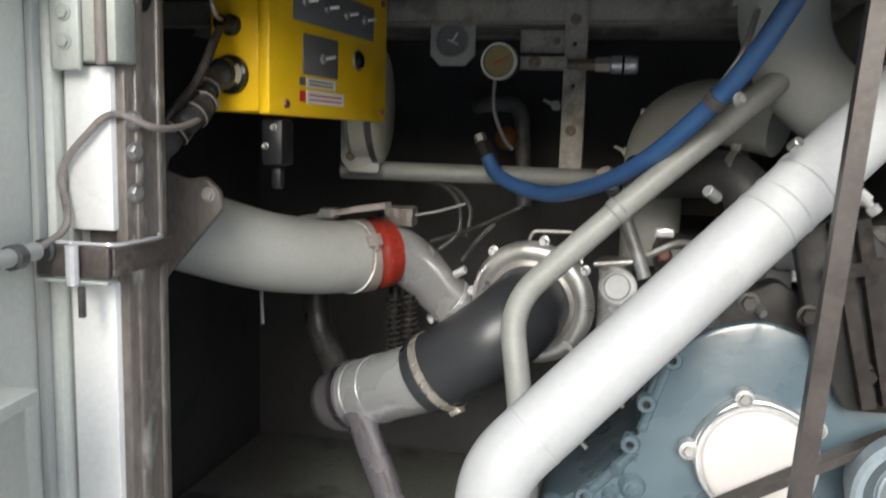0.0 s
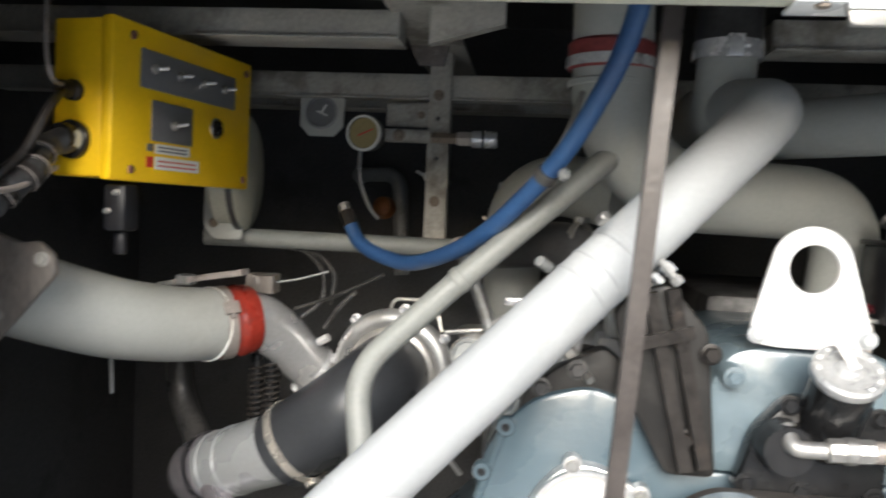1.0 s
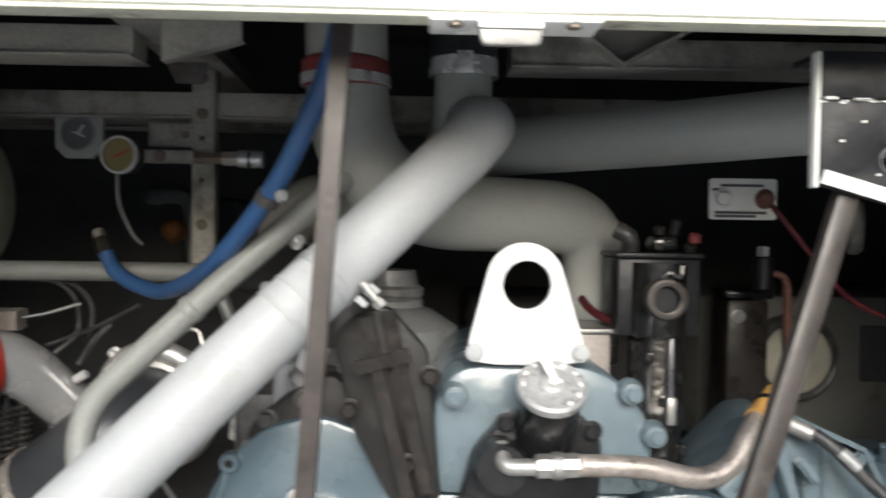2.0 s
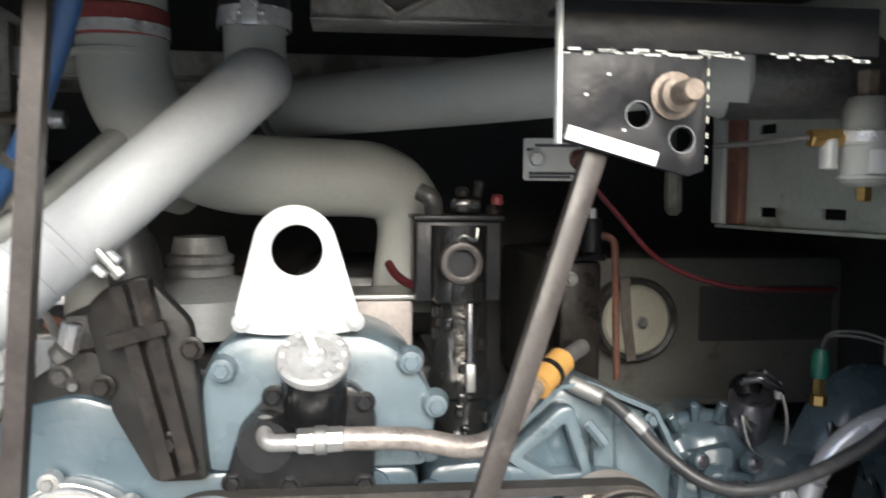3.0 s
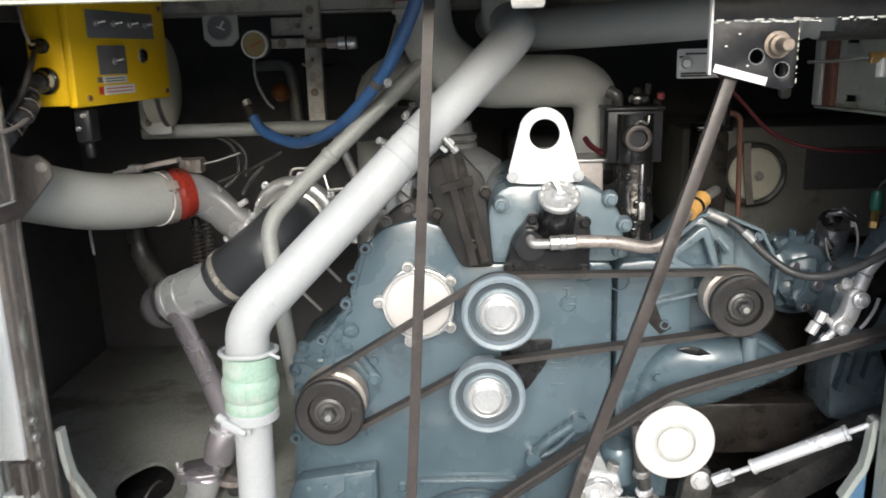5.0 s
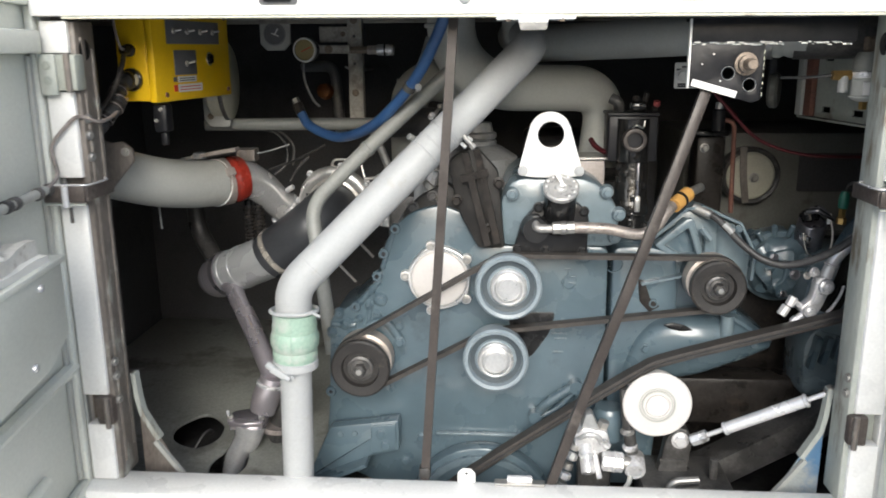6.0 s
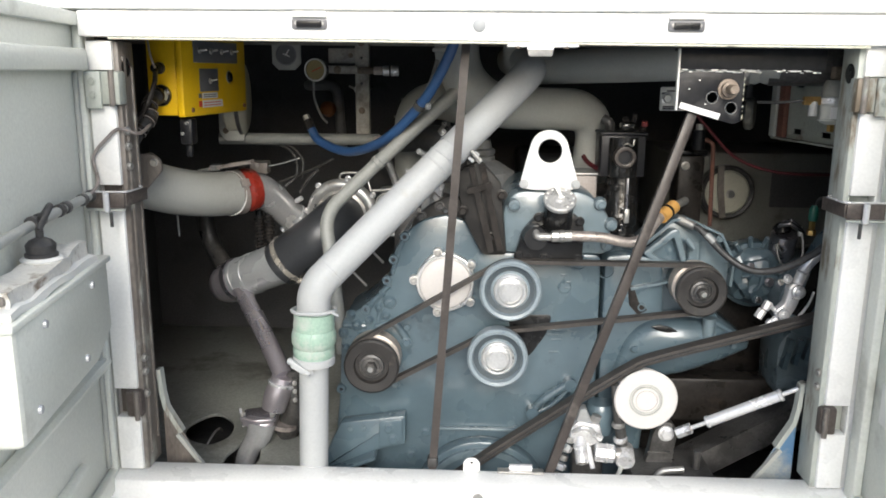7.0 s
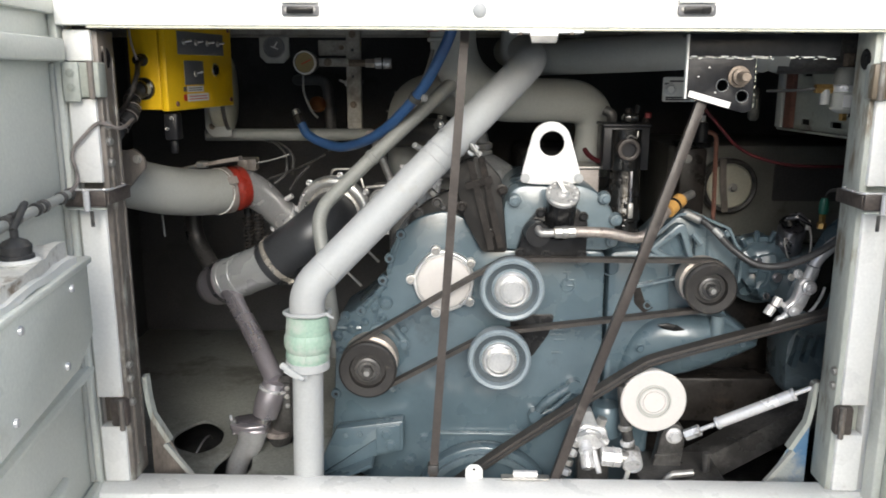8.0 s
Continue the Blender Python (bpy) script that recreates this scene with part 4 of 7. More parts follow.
part("shaft_housing", lathe([(0, 0), (0.045, 0), (0.050, 0.06), (0, 0.06)], (0.497, 0.232, 0.920), (0, 1, 0), 28), "blue", rib)
for x, z in ((0.566, 1.018), (0.586, 0.968), (0.583, 0.902)):
    part("bolt", bolt((x, 0.292, z), (0, -1, 0), 0.007, 0.007), "blue_light", rib)

# plates on the gear case
# Black plate on the case paints the shade of an opening.
part("opening_shade", plate(rounded([(0.075, 0.835), (0.178, 0.838), (0.165, 0.79), (0.128, 0.735), (0.09, 0.720)], 0.012, 3), 0.246, 0.2495, bevel=0.0008), "black", engine, "black plate painting the shade of an opening behind the pulleys")
bm = tube(bends([(0.138, 0.236, 0.598), (0.165, 0.236, 0.632), (0.224, 0.236, 0.672)], 0.03), 0.011, 12)
tube(bends([(0.142, 0.240, 0.592), (0.185, 0.240, 0.612), (0.228, 0.240, 0.662)], 0.03), 0.007, 12, bm)
part("cast_rib", bm, "blue", engine)
for q in ((0.138, 0.596), (0.226, 0.670)):
    part("rib_boss", lathe([(0, 0), (0.016, 0), (0.015, 0.028), (0, 0.028)], (q[0], 0.252, q[1]), (0, -1, 0), 16), "blue", engine)
ck = part("crank_cover", plate(circle(0.02, 0.365, 0.165, 40, 0, 180), 0.205, 0.249, bevel=0.008), "blue", engine, "oily blue crank cover")
part("crank_ring", lathe([(0.135, 0), (0.150, 0), (0.150, 0.012), (0.135, 0.012)], (0.02, 0.194, 0.365), (0, 1, 0), 48), "blue_light", ck)
part("case_ledge", box(-0.085, 0.108, 0.236, 0.2495, 0.543, 0.550, 0.003), "blue_light", engine)
mb = part("mount_bracket", plate(rounded([(-0.380, 0.440), (-0.322, 0.570), (-0.166, 0.592), (-0.166, 0.518), (-0.225, 0.505)], 0.006, 3), 0.205, 0.246, bevel=0.004), "blue", engine, "folded blue mounting bracket")
part("pad", plate(rounded([(-0.228, 0.578), (-0.172, 0.586), (-0.172, 0.522), (-0.228, 0.512)], 0.005, 3), 0.199, 0.2045, bevel=0.002), "blue", mb)
for q in ((-0.298, 0.555), (-0.265, 0.558)):
    part("nib", lathe([(0, 0), (0.006, 0), (0.005, 0.004), (0, 0.005)], (q[0], 0.205, q[1]), (0, -1, 0), 10), "blue_light", mb)
part("shelf", tube([(-0.372, 0.215, 0.440), (-0.235, 0.215, 0.500)], 0, section=[(-0.004, -0.05), (0.004, -0.05), (0.004, 0.05), (-0.004, 0.05)]), "blue", mb)
for q in ((-0.205, 0.562), (-0.195, 0.534)):
    part("bolt", bolt((q[0], 0.199, q[1]), (0, -1, 0), 0.010, 0.008), "blue", mb)
for q in ((-0.195, 0.655), (-0.165, 0.80), (-0.17, 0.762), (-0.12, 0.53), (-0.155, 0.47), (0.1, 0.545)):
    part("bolt", bolt((q[0], 0.25, q[1]), (0, -1, 0), 0.009, 0.008), "blue", engine)

# black pump housing with the breather and its cap
ph = [(0.080, 0.975), (0.100, 1.045), (0.135, 1.085), (0.215, 1.088), (0.238, 1.060), (0.236, 0.975)]
pump = part("pump_housing", plate(rounded(ph, 0.012, 4), 0.205, 0.239, bevel=0.005), "black", engine, "black pump housing")
for q in ((0.093, 0.99), (0.108, 1.025), (0.134, 1.078), (0.226, 1.07), (0.228, 1.03), (0.226, 0.985), (0.15, 0.985)):
    part("bolt", bolt((q[0], 0.205, q[1]), (0, -1, 0), 0.0085, 0.008), "black", pump)
part("pump_neck", lathe([(0, 0), (0.030, 0), (0.026, 0.03), (0, 0.03)], (0.128, 0.205, 1.035), (0, -1, 0), 24), "black", pump)
bax = Vector((0.0, -0.60, 0.80))
bc = Vector((0.176, 0.168, 1.120))
br = part("breather", lathe([(0, -0.10), (0.036, -0.10), (0.034, -0.085), (0.0325, -0.07), (0.0325, 0), (0, 0)], bc, bax, 32), "black", engine, "black breather can with a bright cap")
cap = part("cap", lathe([(0, -0.002), (0.0345, -0.002), (0.036, 0.001), (0.036, 0.008), (0.033, 0.011), (0.027, 0.010), (0.0255, 0.0085), (0.014, 0.0085), (0.012, 0.012), (0.009, 0.014), (0, 0.014)], bc, bax, 36), "cap", br, "bright embossed cap")
for k in range(9):
    a_ = radians(-60 + 30 * k)
    mk = Matrix.Translation(bc) @ axes(bax) @ Matrix.Rotation(a_, 4, "Z")
    part("embossing", box(0.0275, 0.0315, -0.0025, 0.0025, 0.0095, 0.0115, 0.0005, None, mk), "label", cap)
part("lever", tube([bc + bax * 0.012 + Vector((0.004, -0.004, 0)), bc + bax * 0.030 + Vector((-0.012, 0.022, 0.016))], 0, section=[(-0.0038, -0.002), (0.0038, -0.002), (0.0038, 0.002), (-0.0038, 0.002)]), "steel", cap)
part("hinge_lug", rod(bc + bax * 0.013 + Vector((-0.004, 0.002, 0)), bc + bax * 0.013 + Vector((0.010, 0.002, 0)), 0.0045, 8), "cap", cap)

# dark slotted stay between pipe and housings
st = part("slotted_stay", plate(rounded([(-0.055, 1.165), (-0.033, 1.188), (0.005, 1.200), (0.050, 1.150), (0.066, 0.985), (0.010, 0.985), (-0.030, 1.060)], 0.010, 3), 0.225, 0.249, bevel=0.004), "stay", engine, "oily brown grey slotted stay")
part("top_guard", plate(rounded([(-0.168, 0.99), (-0.152, 1.058), (-0.112, 1.092), (-0.060, 1.118), (-0.034, 1.100), (-0.005, 0.99)], 0.010, 3), 0.262, 0.300, bevel=0.004), "stay", engine, "oily brown grey guard behind the gear case")
for q in ((-0.132, 1.066), (-0.090, 1.090)):
    part("guard_bolt", bolt((q[0], 0.262, q[1]), (0, -1, 0), 0.009, 0.010), "grime", engine)
bm = bmesh.new()
tube([(-0.018, 0.215, 1.19), (0.030, 0.215, 0.995)], 0, bm=bm, section=[(-0.007, -0.010), (0.007, -0.010), (0.007, 0.010), (-0.007, 0.010)])
tube([(0.006, 0.215, 1.195), (0.050, 0.215, 1.0)], 0, bm=bm, section=[(-0.007, -0.010), (0.007, -0.010), (0.007, 0.010), (-0.007, 0.010)])
part("stay_bar", bm, "oil", st)
part("stay_bridge", tube([(-0.026, 0.205, 1.135), (0.030, 0.205, 1.150)], 0, section=[(-0.007, -0.006), (0.007, -0.006), (0.007, 0.006), (-0.007, 0.006)]), "oil", st)
for q in ((-0.035, 1.088), (0.028, 1.028), (0.052, 1.125)):
    part("bolt", bolt((q[0], 0.222, q[1]), (0, -1, 0), 0.009, 0.014), "oil", st)

# ---- lower right: big belt, white roller, strut, valves ----
bigbelt = thing("fan_belt", "wide dark fan belt running across to the fan drive", "belt", (0.3, 0.14, 0.6))
line = glide([(-0.16, 0.180, 0.36), (0.027, 0.180, 0.508), (0.20, 0.180, 0.632), (0.300, 0.180, 0.701), (0.352, 0.180, 0.735), (0.420, 0.180, 0.766), (0.735, 0.180, 0.858), (1.0, 0.18, 0.94)], 6)
part("band", tube(line, 0, section=[(-0.0085, -0.015), (-0.006, -0.017), (0.006, -0.017), (0.0085, -0.015), (0.0085, 0.015), (0.006, 0.017), (-0.006, 0.017), (-0.0085, 0.015)]), "belt", bigbelt)
part("rib", tube([Vector(q) + Vector((0.0, -0.0172, 0.0)) for q in line], 0.0022, 6), "rubber", bigbelt)

roller = thing("tension_roller", "pinkish white belt tension roller on a dark arm", "roller", (0.391, 0.16, 0.66))
part("wheel", lathe([(0, 0.050), (0.060, 0.050), (0.060, 0.008), (0.070, 0.006), (0.0715, 0.003), (0.0685, 0), (0.038, 0), (0.036, 0.003), (0.032, 0.003), (0.030, -0.001), (0.026, -0.001), (0.025, 0.002), (0.023, 0.002), (0.022, -0.001), (0, -0.001)], (0.386, 0.142, 0.673), (0, 1, 0), 48), "pink_white", roller)
# Thin grey rings paint the shade in the wheel's grooves.
for r_ in (0.0305, 0.0365):
    part("groove", lathe([(r_ - 0.0016, 0.0016), (r_ - 0.0016, 0.0002), (r_ + 0.0016, 0.0002), (r_ + 0.0016, 0.0016)], (0.386, 0.1405, 0.673), (0, 1, 0), 40), "pipe_grey", roller)
arm = part("arm", plate(rounded([(0.385, 0.44), (0.410, 0.525), (0.418, 0.578), (0.436, 0.602), (0.463, 0.600), (0.474, 0.572), (0.466, 0.50), (0.465, 0.44)], 0.014, 4), 0.185, 0.215, bevel=0.004), "grime", roller, "dark oily tension arm")
part("pivot_bolt", bolt((0.447, 0.185, 0.574), (0, -1, 0), 0.014, 0.014), "chrome", arm)
part("arm_rib", box(0.405, 0.458, 0.178, 0.184, 0.524, 0.530, 0.001), "grime", arm)
foot = part("foot", box(0.36, 0.55, 0.12, 0.26, 0.44, 0.500, 0.008), "grime", roller)
part("step", tube(bends([(0.405, 0.118, 0.44), (0.418, 0.118, 0.512), (0.475, 0.118, 0.518)], 0.02), 0.008, 12), "steel", foot)
part("step", tube(bends([(0.420, 0.112, 0.44), (0.432, 0.112, 0.492), (0.475, 0.112, 0.497)], 0.02), 0.007, 12), "steel", foot)
part("foot_stud", rod((0.515, 0.16, 0.50), (0.515, 0.16, 0.545), 0.009, 8), "grime", foot)

strut = thing("gas_strut", "bright silver strut with threaded ends", "strut", (0.48, 0.17, 0.59))
a, b = Vector((0.452, 0.168, 0.576)), Vector((0.708, 0.088, 0.736))
d = (b - a)
part("barrel", rod(a + d * 0.30, a + d * 0.84, 0.0125, 20), "chrome", strut)
part("shaft", rod(a + d * 0.08, a + d * 1.0, 0.005, 14), "chrome", strut)
part("end_fitting", rod(a + d * 0.05, a + d * 0.17, 0.0125, 6), "silver", strut)
part("collar", rod(a + d * 0.285, a + d * 0.315, 0.0142, 18), "silver", strut)
part("collar", rod(a + d * 0.825, a + d * 0.855, 0.0142, 18), "silver", strut)
part("ball_joint", lathe([(0, -0.012), (0.012, -0.008), (0.012, 0.008), (0, 0.012)], b, (0, 1, 0), 16), "steel", strut)

valve = thing("valve_block", "bright cast valve block with pipe fittings", "valve", (0.28, 0.15, 0.45))
vbody = part("body", plate(rounded([(0.220, 0.558), (0.219, 0.598), (0.238, 0.613), (0.288, 0.604), (0.297, 0.566), (0.264, 0.550)], 0.006, 3), 0.150, 0.200, bevel=0.005), "silver", valve)
part("top_boss", plate(rounded([(0.232, 0.604), (0.241, 0.640), (0.256, 0.642), (0.272, 0.604)], 0.005, 3), 0.158, 0.192, bevel=0.004), "zinc", vbody)
part("top_boss", rod((0.276, 0.170, 0.600), (0.282, 0.168, 0.622), 0.0125, 6), "steel", vbody)
part("clip", tube(bends([(0.226, 0.146, 0.590), (0.246, 0.140, 0.604), (0.268, 0.142, 0.598), (0.276, 0.144, 0.582)], 0.008), 0.0050, 10), "alu", vbody)
part("clip", rod((0.276, 0.146, 0.586), (0.290, 0.142, 0.574), 0.0085, 10), "silver", vbody)
port = part("port", lathe([(0, -0.004), (0.0150, -0.004), (0.0150, 0.012), (0.0165, 0.014), (0.0165, 0.018), (0.0150, 0.020), (0.0150, 0.052), (0.0135, 0.056), (0.0095, 0.0565), (0.0085, 0.054), (0, 0.054)], (0.243, 0.156, 0.566), (0.06, -0.66, -0.75), 24), "silver", valve)
part("port_core", lathe([(0, 0.0545), (0.0080, 0.0545), (0.0070, 0.0558), (0, 0.0560)], (0.243, 0.156, 0.566), (0.06, -0.66, -0.75), 18), "steel", port)
part("bleed_screw", rod((0.262, 0.150, 0.552), (0.271, 0.120, 0.512), 0.0062, 10), "chrome", valve)
part("hex_union", rod((0.276, 0.144, 0.543), (0.322, 0.142, 0.540), 0.0225, 8), "silver", valve)
part("union_ring", rod((0.300, 0.143, 0.5415), (0.306, 0.143, 0.541), 0.0240, 20), "chrome", valve)
part("sleeve", rod((0.320, 0.142, 0.540), (0.338, 0.142, 0.537), 0.0150, 16), "steel", valve)
el2 = part("elbow", lathe([(0, -0.022), (0.0205, -0.022), (0.0225, -0.016), (0.0225, 0.022), (0.0205, 0.026), (0.0165, 0.027), (0.0155, 0.025), (0, 0.025)], (0.347, 0.152, 0.534), (-0.08, -0.93, -0.32), 26), "silver", valve)
part("elbow_stub", tube(bends([(0.345, 0.158, 0.545), (0.337, 0.160, 0.580), (0.329, 0.162, 0.630), (0.322, 0.166, 0.700)], 0.02), 0.0125, 16), "grime", el2)
part("stub_ring", rod((0.3315, 0.161, 0.598), (0.3300, 0.161, 0.610), 0.0160, 8), "steel", el2)
part("stub_ring", rod((0.3385, 0.159, 0.562), (0.3360, 0.159, 0.574), 0.0165, 16), "silver", el2)
for k in range(5):
    q = Vector((0.222, 0.158, 0.572)).lerp(Vector((0.196, 0.148, 0.486)), k / 4)
    q2 = Vector((0.222, 0.158, 0.572)).lerp(Vector((0.196, 0.148, 0.486)), (k + 0.62) / 4)
    part("side_fitting", rod(q, q2, 0.0135 if k % 2 else 0.0105, 6 if k % 2 else 14), "silver" if k % 2 else "steel", valve)
part("side_nut", rod((0.214, 0.140, 0.560), (0.206, 0.132, 0.548), 0.0095, 6), "alu", valve)
part("round_can", lathe([(0, 0), (0.034, 0), (0.036, 0.006), (0.036, 0.060), (0.030, 0.072), (0, 0.074)], (0.298, 0.222, 0.560), (0, 0, 1), 26), "blue", valve, "dark blue round can behind the fittings")
part("drain_hose", tube(glide([(0.338, 0.135, 0.513), (0.328, 0.125, 0.494), (0.304, 0.122, 0.478), (0.25, 0.13, 0.462), (0.20, 0.14, 0.455)]), 0.0052, 10), "pipe_grey", valve)
part("stand", box(0.228, 0.300, 0.160, 0.200, 0.40, 0.549, 0.006), "grime", valve)
under = thing("frame_rail", "dark oily frame rail under the engine", "rail", (0.5, 0.3, 0.33))
part("rail", tube([(0.42, 0.26, 0.40), (0.80, 0.30, 0.60), (1.15, 0.32, 0.72)], 0, section=[(-0.03, -0.04), (0.03, -0.04), (0.03, 0.04), (-0.03, 0.04)]), "grime", under)
part("cross_rail", box(0.42, 1.15, 0.42, 0.50, 0.50, 0.62, 0.01), "oil", under)
# Added plate, fills the black gap with a surface to catch light.
part("fill_plate", box(0.42, 1.18, 0.600, 0.612, 0.332, 0.84, 0.003), "oil", under)

# ---- coolant pipe across the engine ----
pipe = thing("coolant_pipe", "thick grey white painted coolant pipe rising across the engine", "pipe", (-0.358, 0.05, 0.45))
axis_0, axis_1 = Vector((-0.358, 0.052, 0.450)), Vector((-0.345, 0.045, 0.905))
axis_d = (axis_1 - axis_0).normalized()


def on_axis(z):
    """The place on the lower pipe's axis at a height."""
    return axis_0 + axis_d * ((z - axis_0.z) / axis_d.z)


part("lower_pipe", tube([on_axis(0.45), on_axis(0.62), on_axis(0.80)], 0.0315, 28), "pipe", pipe)
main = bends([on_axis(0.880), (-0.343, 0.036, 0.950), (0.080, 0.240, 1.365)], 0.042, 10)
line = main[:-1] + bends([main[-1], (0.111, 0.258, 1.399), (0.109, 0.36, 1.416), (0.100, 0.47, 1.432), (0.092, 0.60, 1.440)], 0.05, 10)
part("upper_pipe", tube(line, lambda s: 0.0353, 32), "pipe", pipe)
hs = part("joint_hose", lathe([(0.036, 0), (0.0415, 0.001), (0.0425, 0.006), (0.0425, 0.016), (0.0440, 0.022), (0.0445, 0.030), (0.0430, 0.0345), (0.0425, 0.0365), (0.0440, 0.039), (0.0470, 0.046), (0.0478, 0.056), (0.0470, 0.066), (0.0445, 0.073), (0.0430, 0.0755), (0.0436, 0.079), (0.0440, 0.086), (0.0428, 0.094), (0.0425, 0.112), (0.036, 0.114)], on_axis(0.784), axis_d, 40), "green", pipe, "pale green silicone joint hose")
part("flash_line", tube([on_axis(z_) + Vector((0.004, -r_, 0)) for z_, r_ in ((0.806, 0.0440), (0.815, 0.0446), (0.824, 0.0440), (0.832, 0.0476), (0.840, 0.0484), (0.848, 0.0476), (0.857, 0.0440), (0.868, 0.0442), (0.876, 0.0430))], 0.0011, 6), "green", hs)
part("top_clamp", tube([on_axis(0.900) + Vector((0.0455 * math.cos(a_ / 20 * math.pi), 0.0455 * math.sin(a_ / 20 * math.pi), 0.0007 * math.sin(a_ * 0.9) - 0.004 * math.sin(a_ / 20 * math.pi))) for a_ in range(41)], 0.0042, 10, caps=False), "pipe", hs, "painted wire clamp")
part("clamp_tail", rod(on_axis(0.900) + Vector((0.040, -0.024, 0.004)), on_axis(0.894) + Vector((0.056, -0.022, 0.0)), 0.0030, 8), "pipe", hs)
low = part("lower_clamp", lathe([(0.0425, 0), (0.0448, 0.0015), (0.0450, 0.008), (0.0446, 0.0165), (0.0425, 0.018)], on_axis(0.781), axis_d, 40), "pipe", hs, "overpainted worm clamp")
part("screw_housing", box(-0.019, 0.016, -0.006, 0.006, -0.007, 0.007, 0.003, None, Matrix.Translation(on_axis(0.786) + Vector((-0.022, -0.043, -0.002))) @ Matrix.Rotation(radians(32), 4, "Y")), "pipe", low)
part("screw", rod(on_axis(0.799) + Vector((-0.047, -0.036, 0.0)), on_axis(0.793) + Vector((-0.033, -0.042, 0.0)), 0.0072, 10), "pipe", low)
part("screw_head", rod(on_axis(0.781) + Vector((-0.010, -0.046, -0.003)), on_axis(0.776) + Vector((-0.001, -0.046, -0.004)), 0.0068, 6), "pipe", low)
part("band_end", tube([on_axis(0.781) + Vector((0.004, -0.047, 0)), on_axis(0.770) + Vector((0.006, -0.044, 0))], 0, section=[(-0.003, -0.001), (0.003, -0.001), (0.003, 0.001), (-0.003, 0.001)]), "pipe", low)
dirn = Vector((0.408, 0.200, 0.402)).normalized()
for k in (0.0, 0.012):
    part("seam_ring", lathe([(0.0351, 0), (0.0362, 0.001), (0.0362, 0.003), (0.0351, 0.004)], Vector((-0.329, 0.040, 0.963)) + dirn * (0.345 + k * 2), dirn, 36), "pipe", pipe)
saddle = Vector((-0.329, 0.040, 0.963)) + dirn * 0.40
clip = part("saddle_clamp", lathe([(0.0352, 0), (0.0364, 0.001), (0.0364, 0.009), (0.0352, 0.010)], saddle, dirn, 36), "pipe", pipe, "thin painted saddle clamp")
for q, n_ in (((-0.016, 0.164, 1.222), 0.010), ((-0.024, 0.163, 1.214), 0.004)):
    part("clamp_lug", box(0.0, 0.014, -0.007, 0.007, -0.003, n_, 0.002, None, Matrix.Translation(q) @ Matrix.Rotation(radians(40), 4, "Y")), "pipe", clip)
part("clamp_bolt", rod((-0.018, 0.153, 1.230), (0.000, 0.153, 1.209), 0.0042, 8), "steel", clip)
part("clamp_nut", rod((-0.003, 0.153, 1.2125), (0.003, 0.153, 1.2055), 0.0065, 6), "steel", clip)
part("clamp_bolt", rod((-0.082, 0.14, 1.266), (-0.076, 0.13, 1.273), 0.0055, 8), "steel", clip)

part("bend_weld", lathe([(0.0350, 0), (0.0360, 0.0008), (0.0360, 0.0028), (0.0350, 0.0036)], Vector((-0.343, 0.036, 0.950)) + dirn * 0.050, dirn, 36), "pipe", pipe)

# horizontal pipe to the right with its hose joint
hp = thing("charge_pipe", "wide grey pipe running level under the bay roof", "pipe", (0.4, 0.4, 1.41))
part("pipe", tube(glide([(0.10, 0.60, 1.405), (0.33, 0.455, 1.414), (0.52, 0.335, 1.424), (0.60, 0.30, 1.428)], 6), 0.0425, 30), "pipe_grey", hp)
part("end_rim", lathe([(0.0425, 0), (0.0455, 0.002), (0.0455, 0.008), (0.0425, 0.010)], (0.106, 0.596, 1.4052), (0.23, -0.145, 0.009), 30), "pipe_mid", hp)
bm = lathe([(0.046, 0), (0.05, 0.003), (0.05, 0.022), (0.047, 0.03), (0.052, 0.04), (0.054, 0.06), (0.05, 0.07), (0.054, 0.08), (0.053, 0.11), (0.048, 0.115)], (0.56, 0.318, 1.426), (0.9, -0.35, 0.01), 30)
part("joint_hose", bm, "pipe_grey", hp)
clamp((0.60, 0.302, 1.427), (0.9, -0.35, 0), 0.055, parent=hp)
part("pipe_end", tube([(0.64, 0.287, 1.418), (0.95, 0.20, 1.42)], 0.048, 24), "grime", hp)

# big pipe from the roof that turns across and down behind the engine
big = thing("intake_pipe", "large pale grey pipe bending down from a red hose", "pipe", (0.29, 0.53, 1.1))
line = bends([(-0.062, 0.400, 1.60), (-0.056, 0.400, 1.385), (0.03, 0.46, 1.308), (0.306, 0.545, 1.302), (0.286, 0.545, 1.12)], 0.10, 12)
part("pipe", tube(line, lambda s: 0.053 - 0.006 * max(0, min(1, (s - 0.72) / 0.12)), 32), "pipe_grey", big)
part("collar", lathe([(0.053, 0), (0.0555, 0.002), (0.0555, 0.008), (0.053, 0.010)], (-0.061, 0.40, 1.440), (0, 0, 1), 32), "pipe_grey", big)
part("red_hose", lathe([(0.0535, 0), (0.0565, 0.003), (0.0570, 0.034), (0.0535, 0.038)], (-0.061, 0.40, 1.462), (0, 0, 1), 32), "shaded_red", big)
clamp((-0.061, 0.40, 1.472), (0, 0, 1), 0.0575, width=0.014, mat="silver", parent=big, turn=180)


vp = thing("vertical_pipe", "grey upright pipe with a dark hose and band under the roof", "pipe", (0.085, 0.42, 1.35))
part("pipe", tube(bends([(0.093, 0.43, 1.56), (0.093, 0.43, 1.430), (0.082, 0.62, 1.425)], 0.06), 0.0385, 26), "pipe_grey", vp)
part("hose", lathe([(0.040, 0), (0.044, 0.003), (0.044, 0.09), (0.040, 0.093)], (0.093, 0.43, 1.494), (0, 0, 1), 28), "rubber", vp)
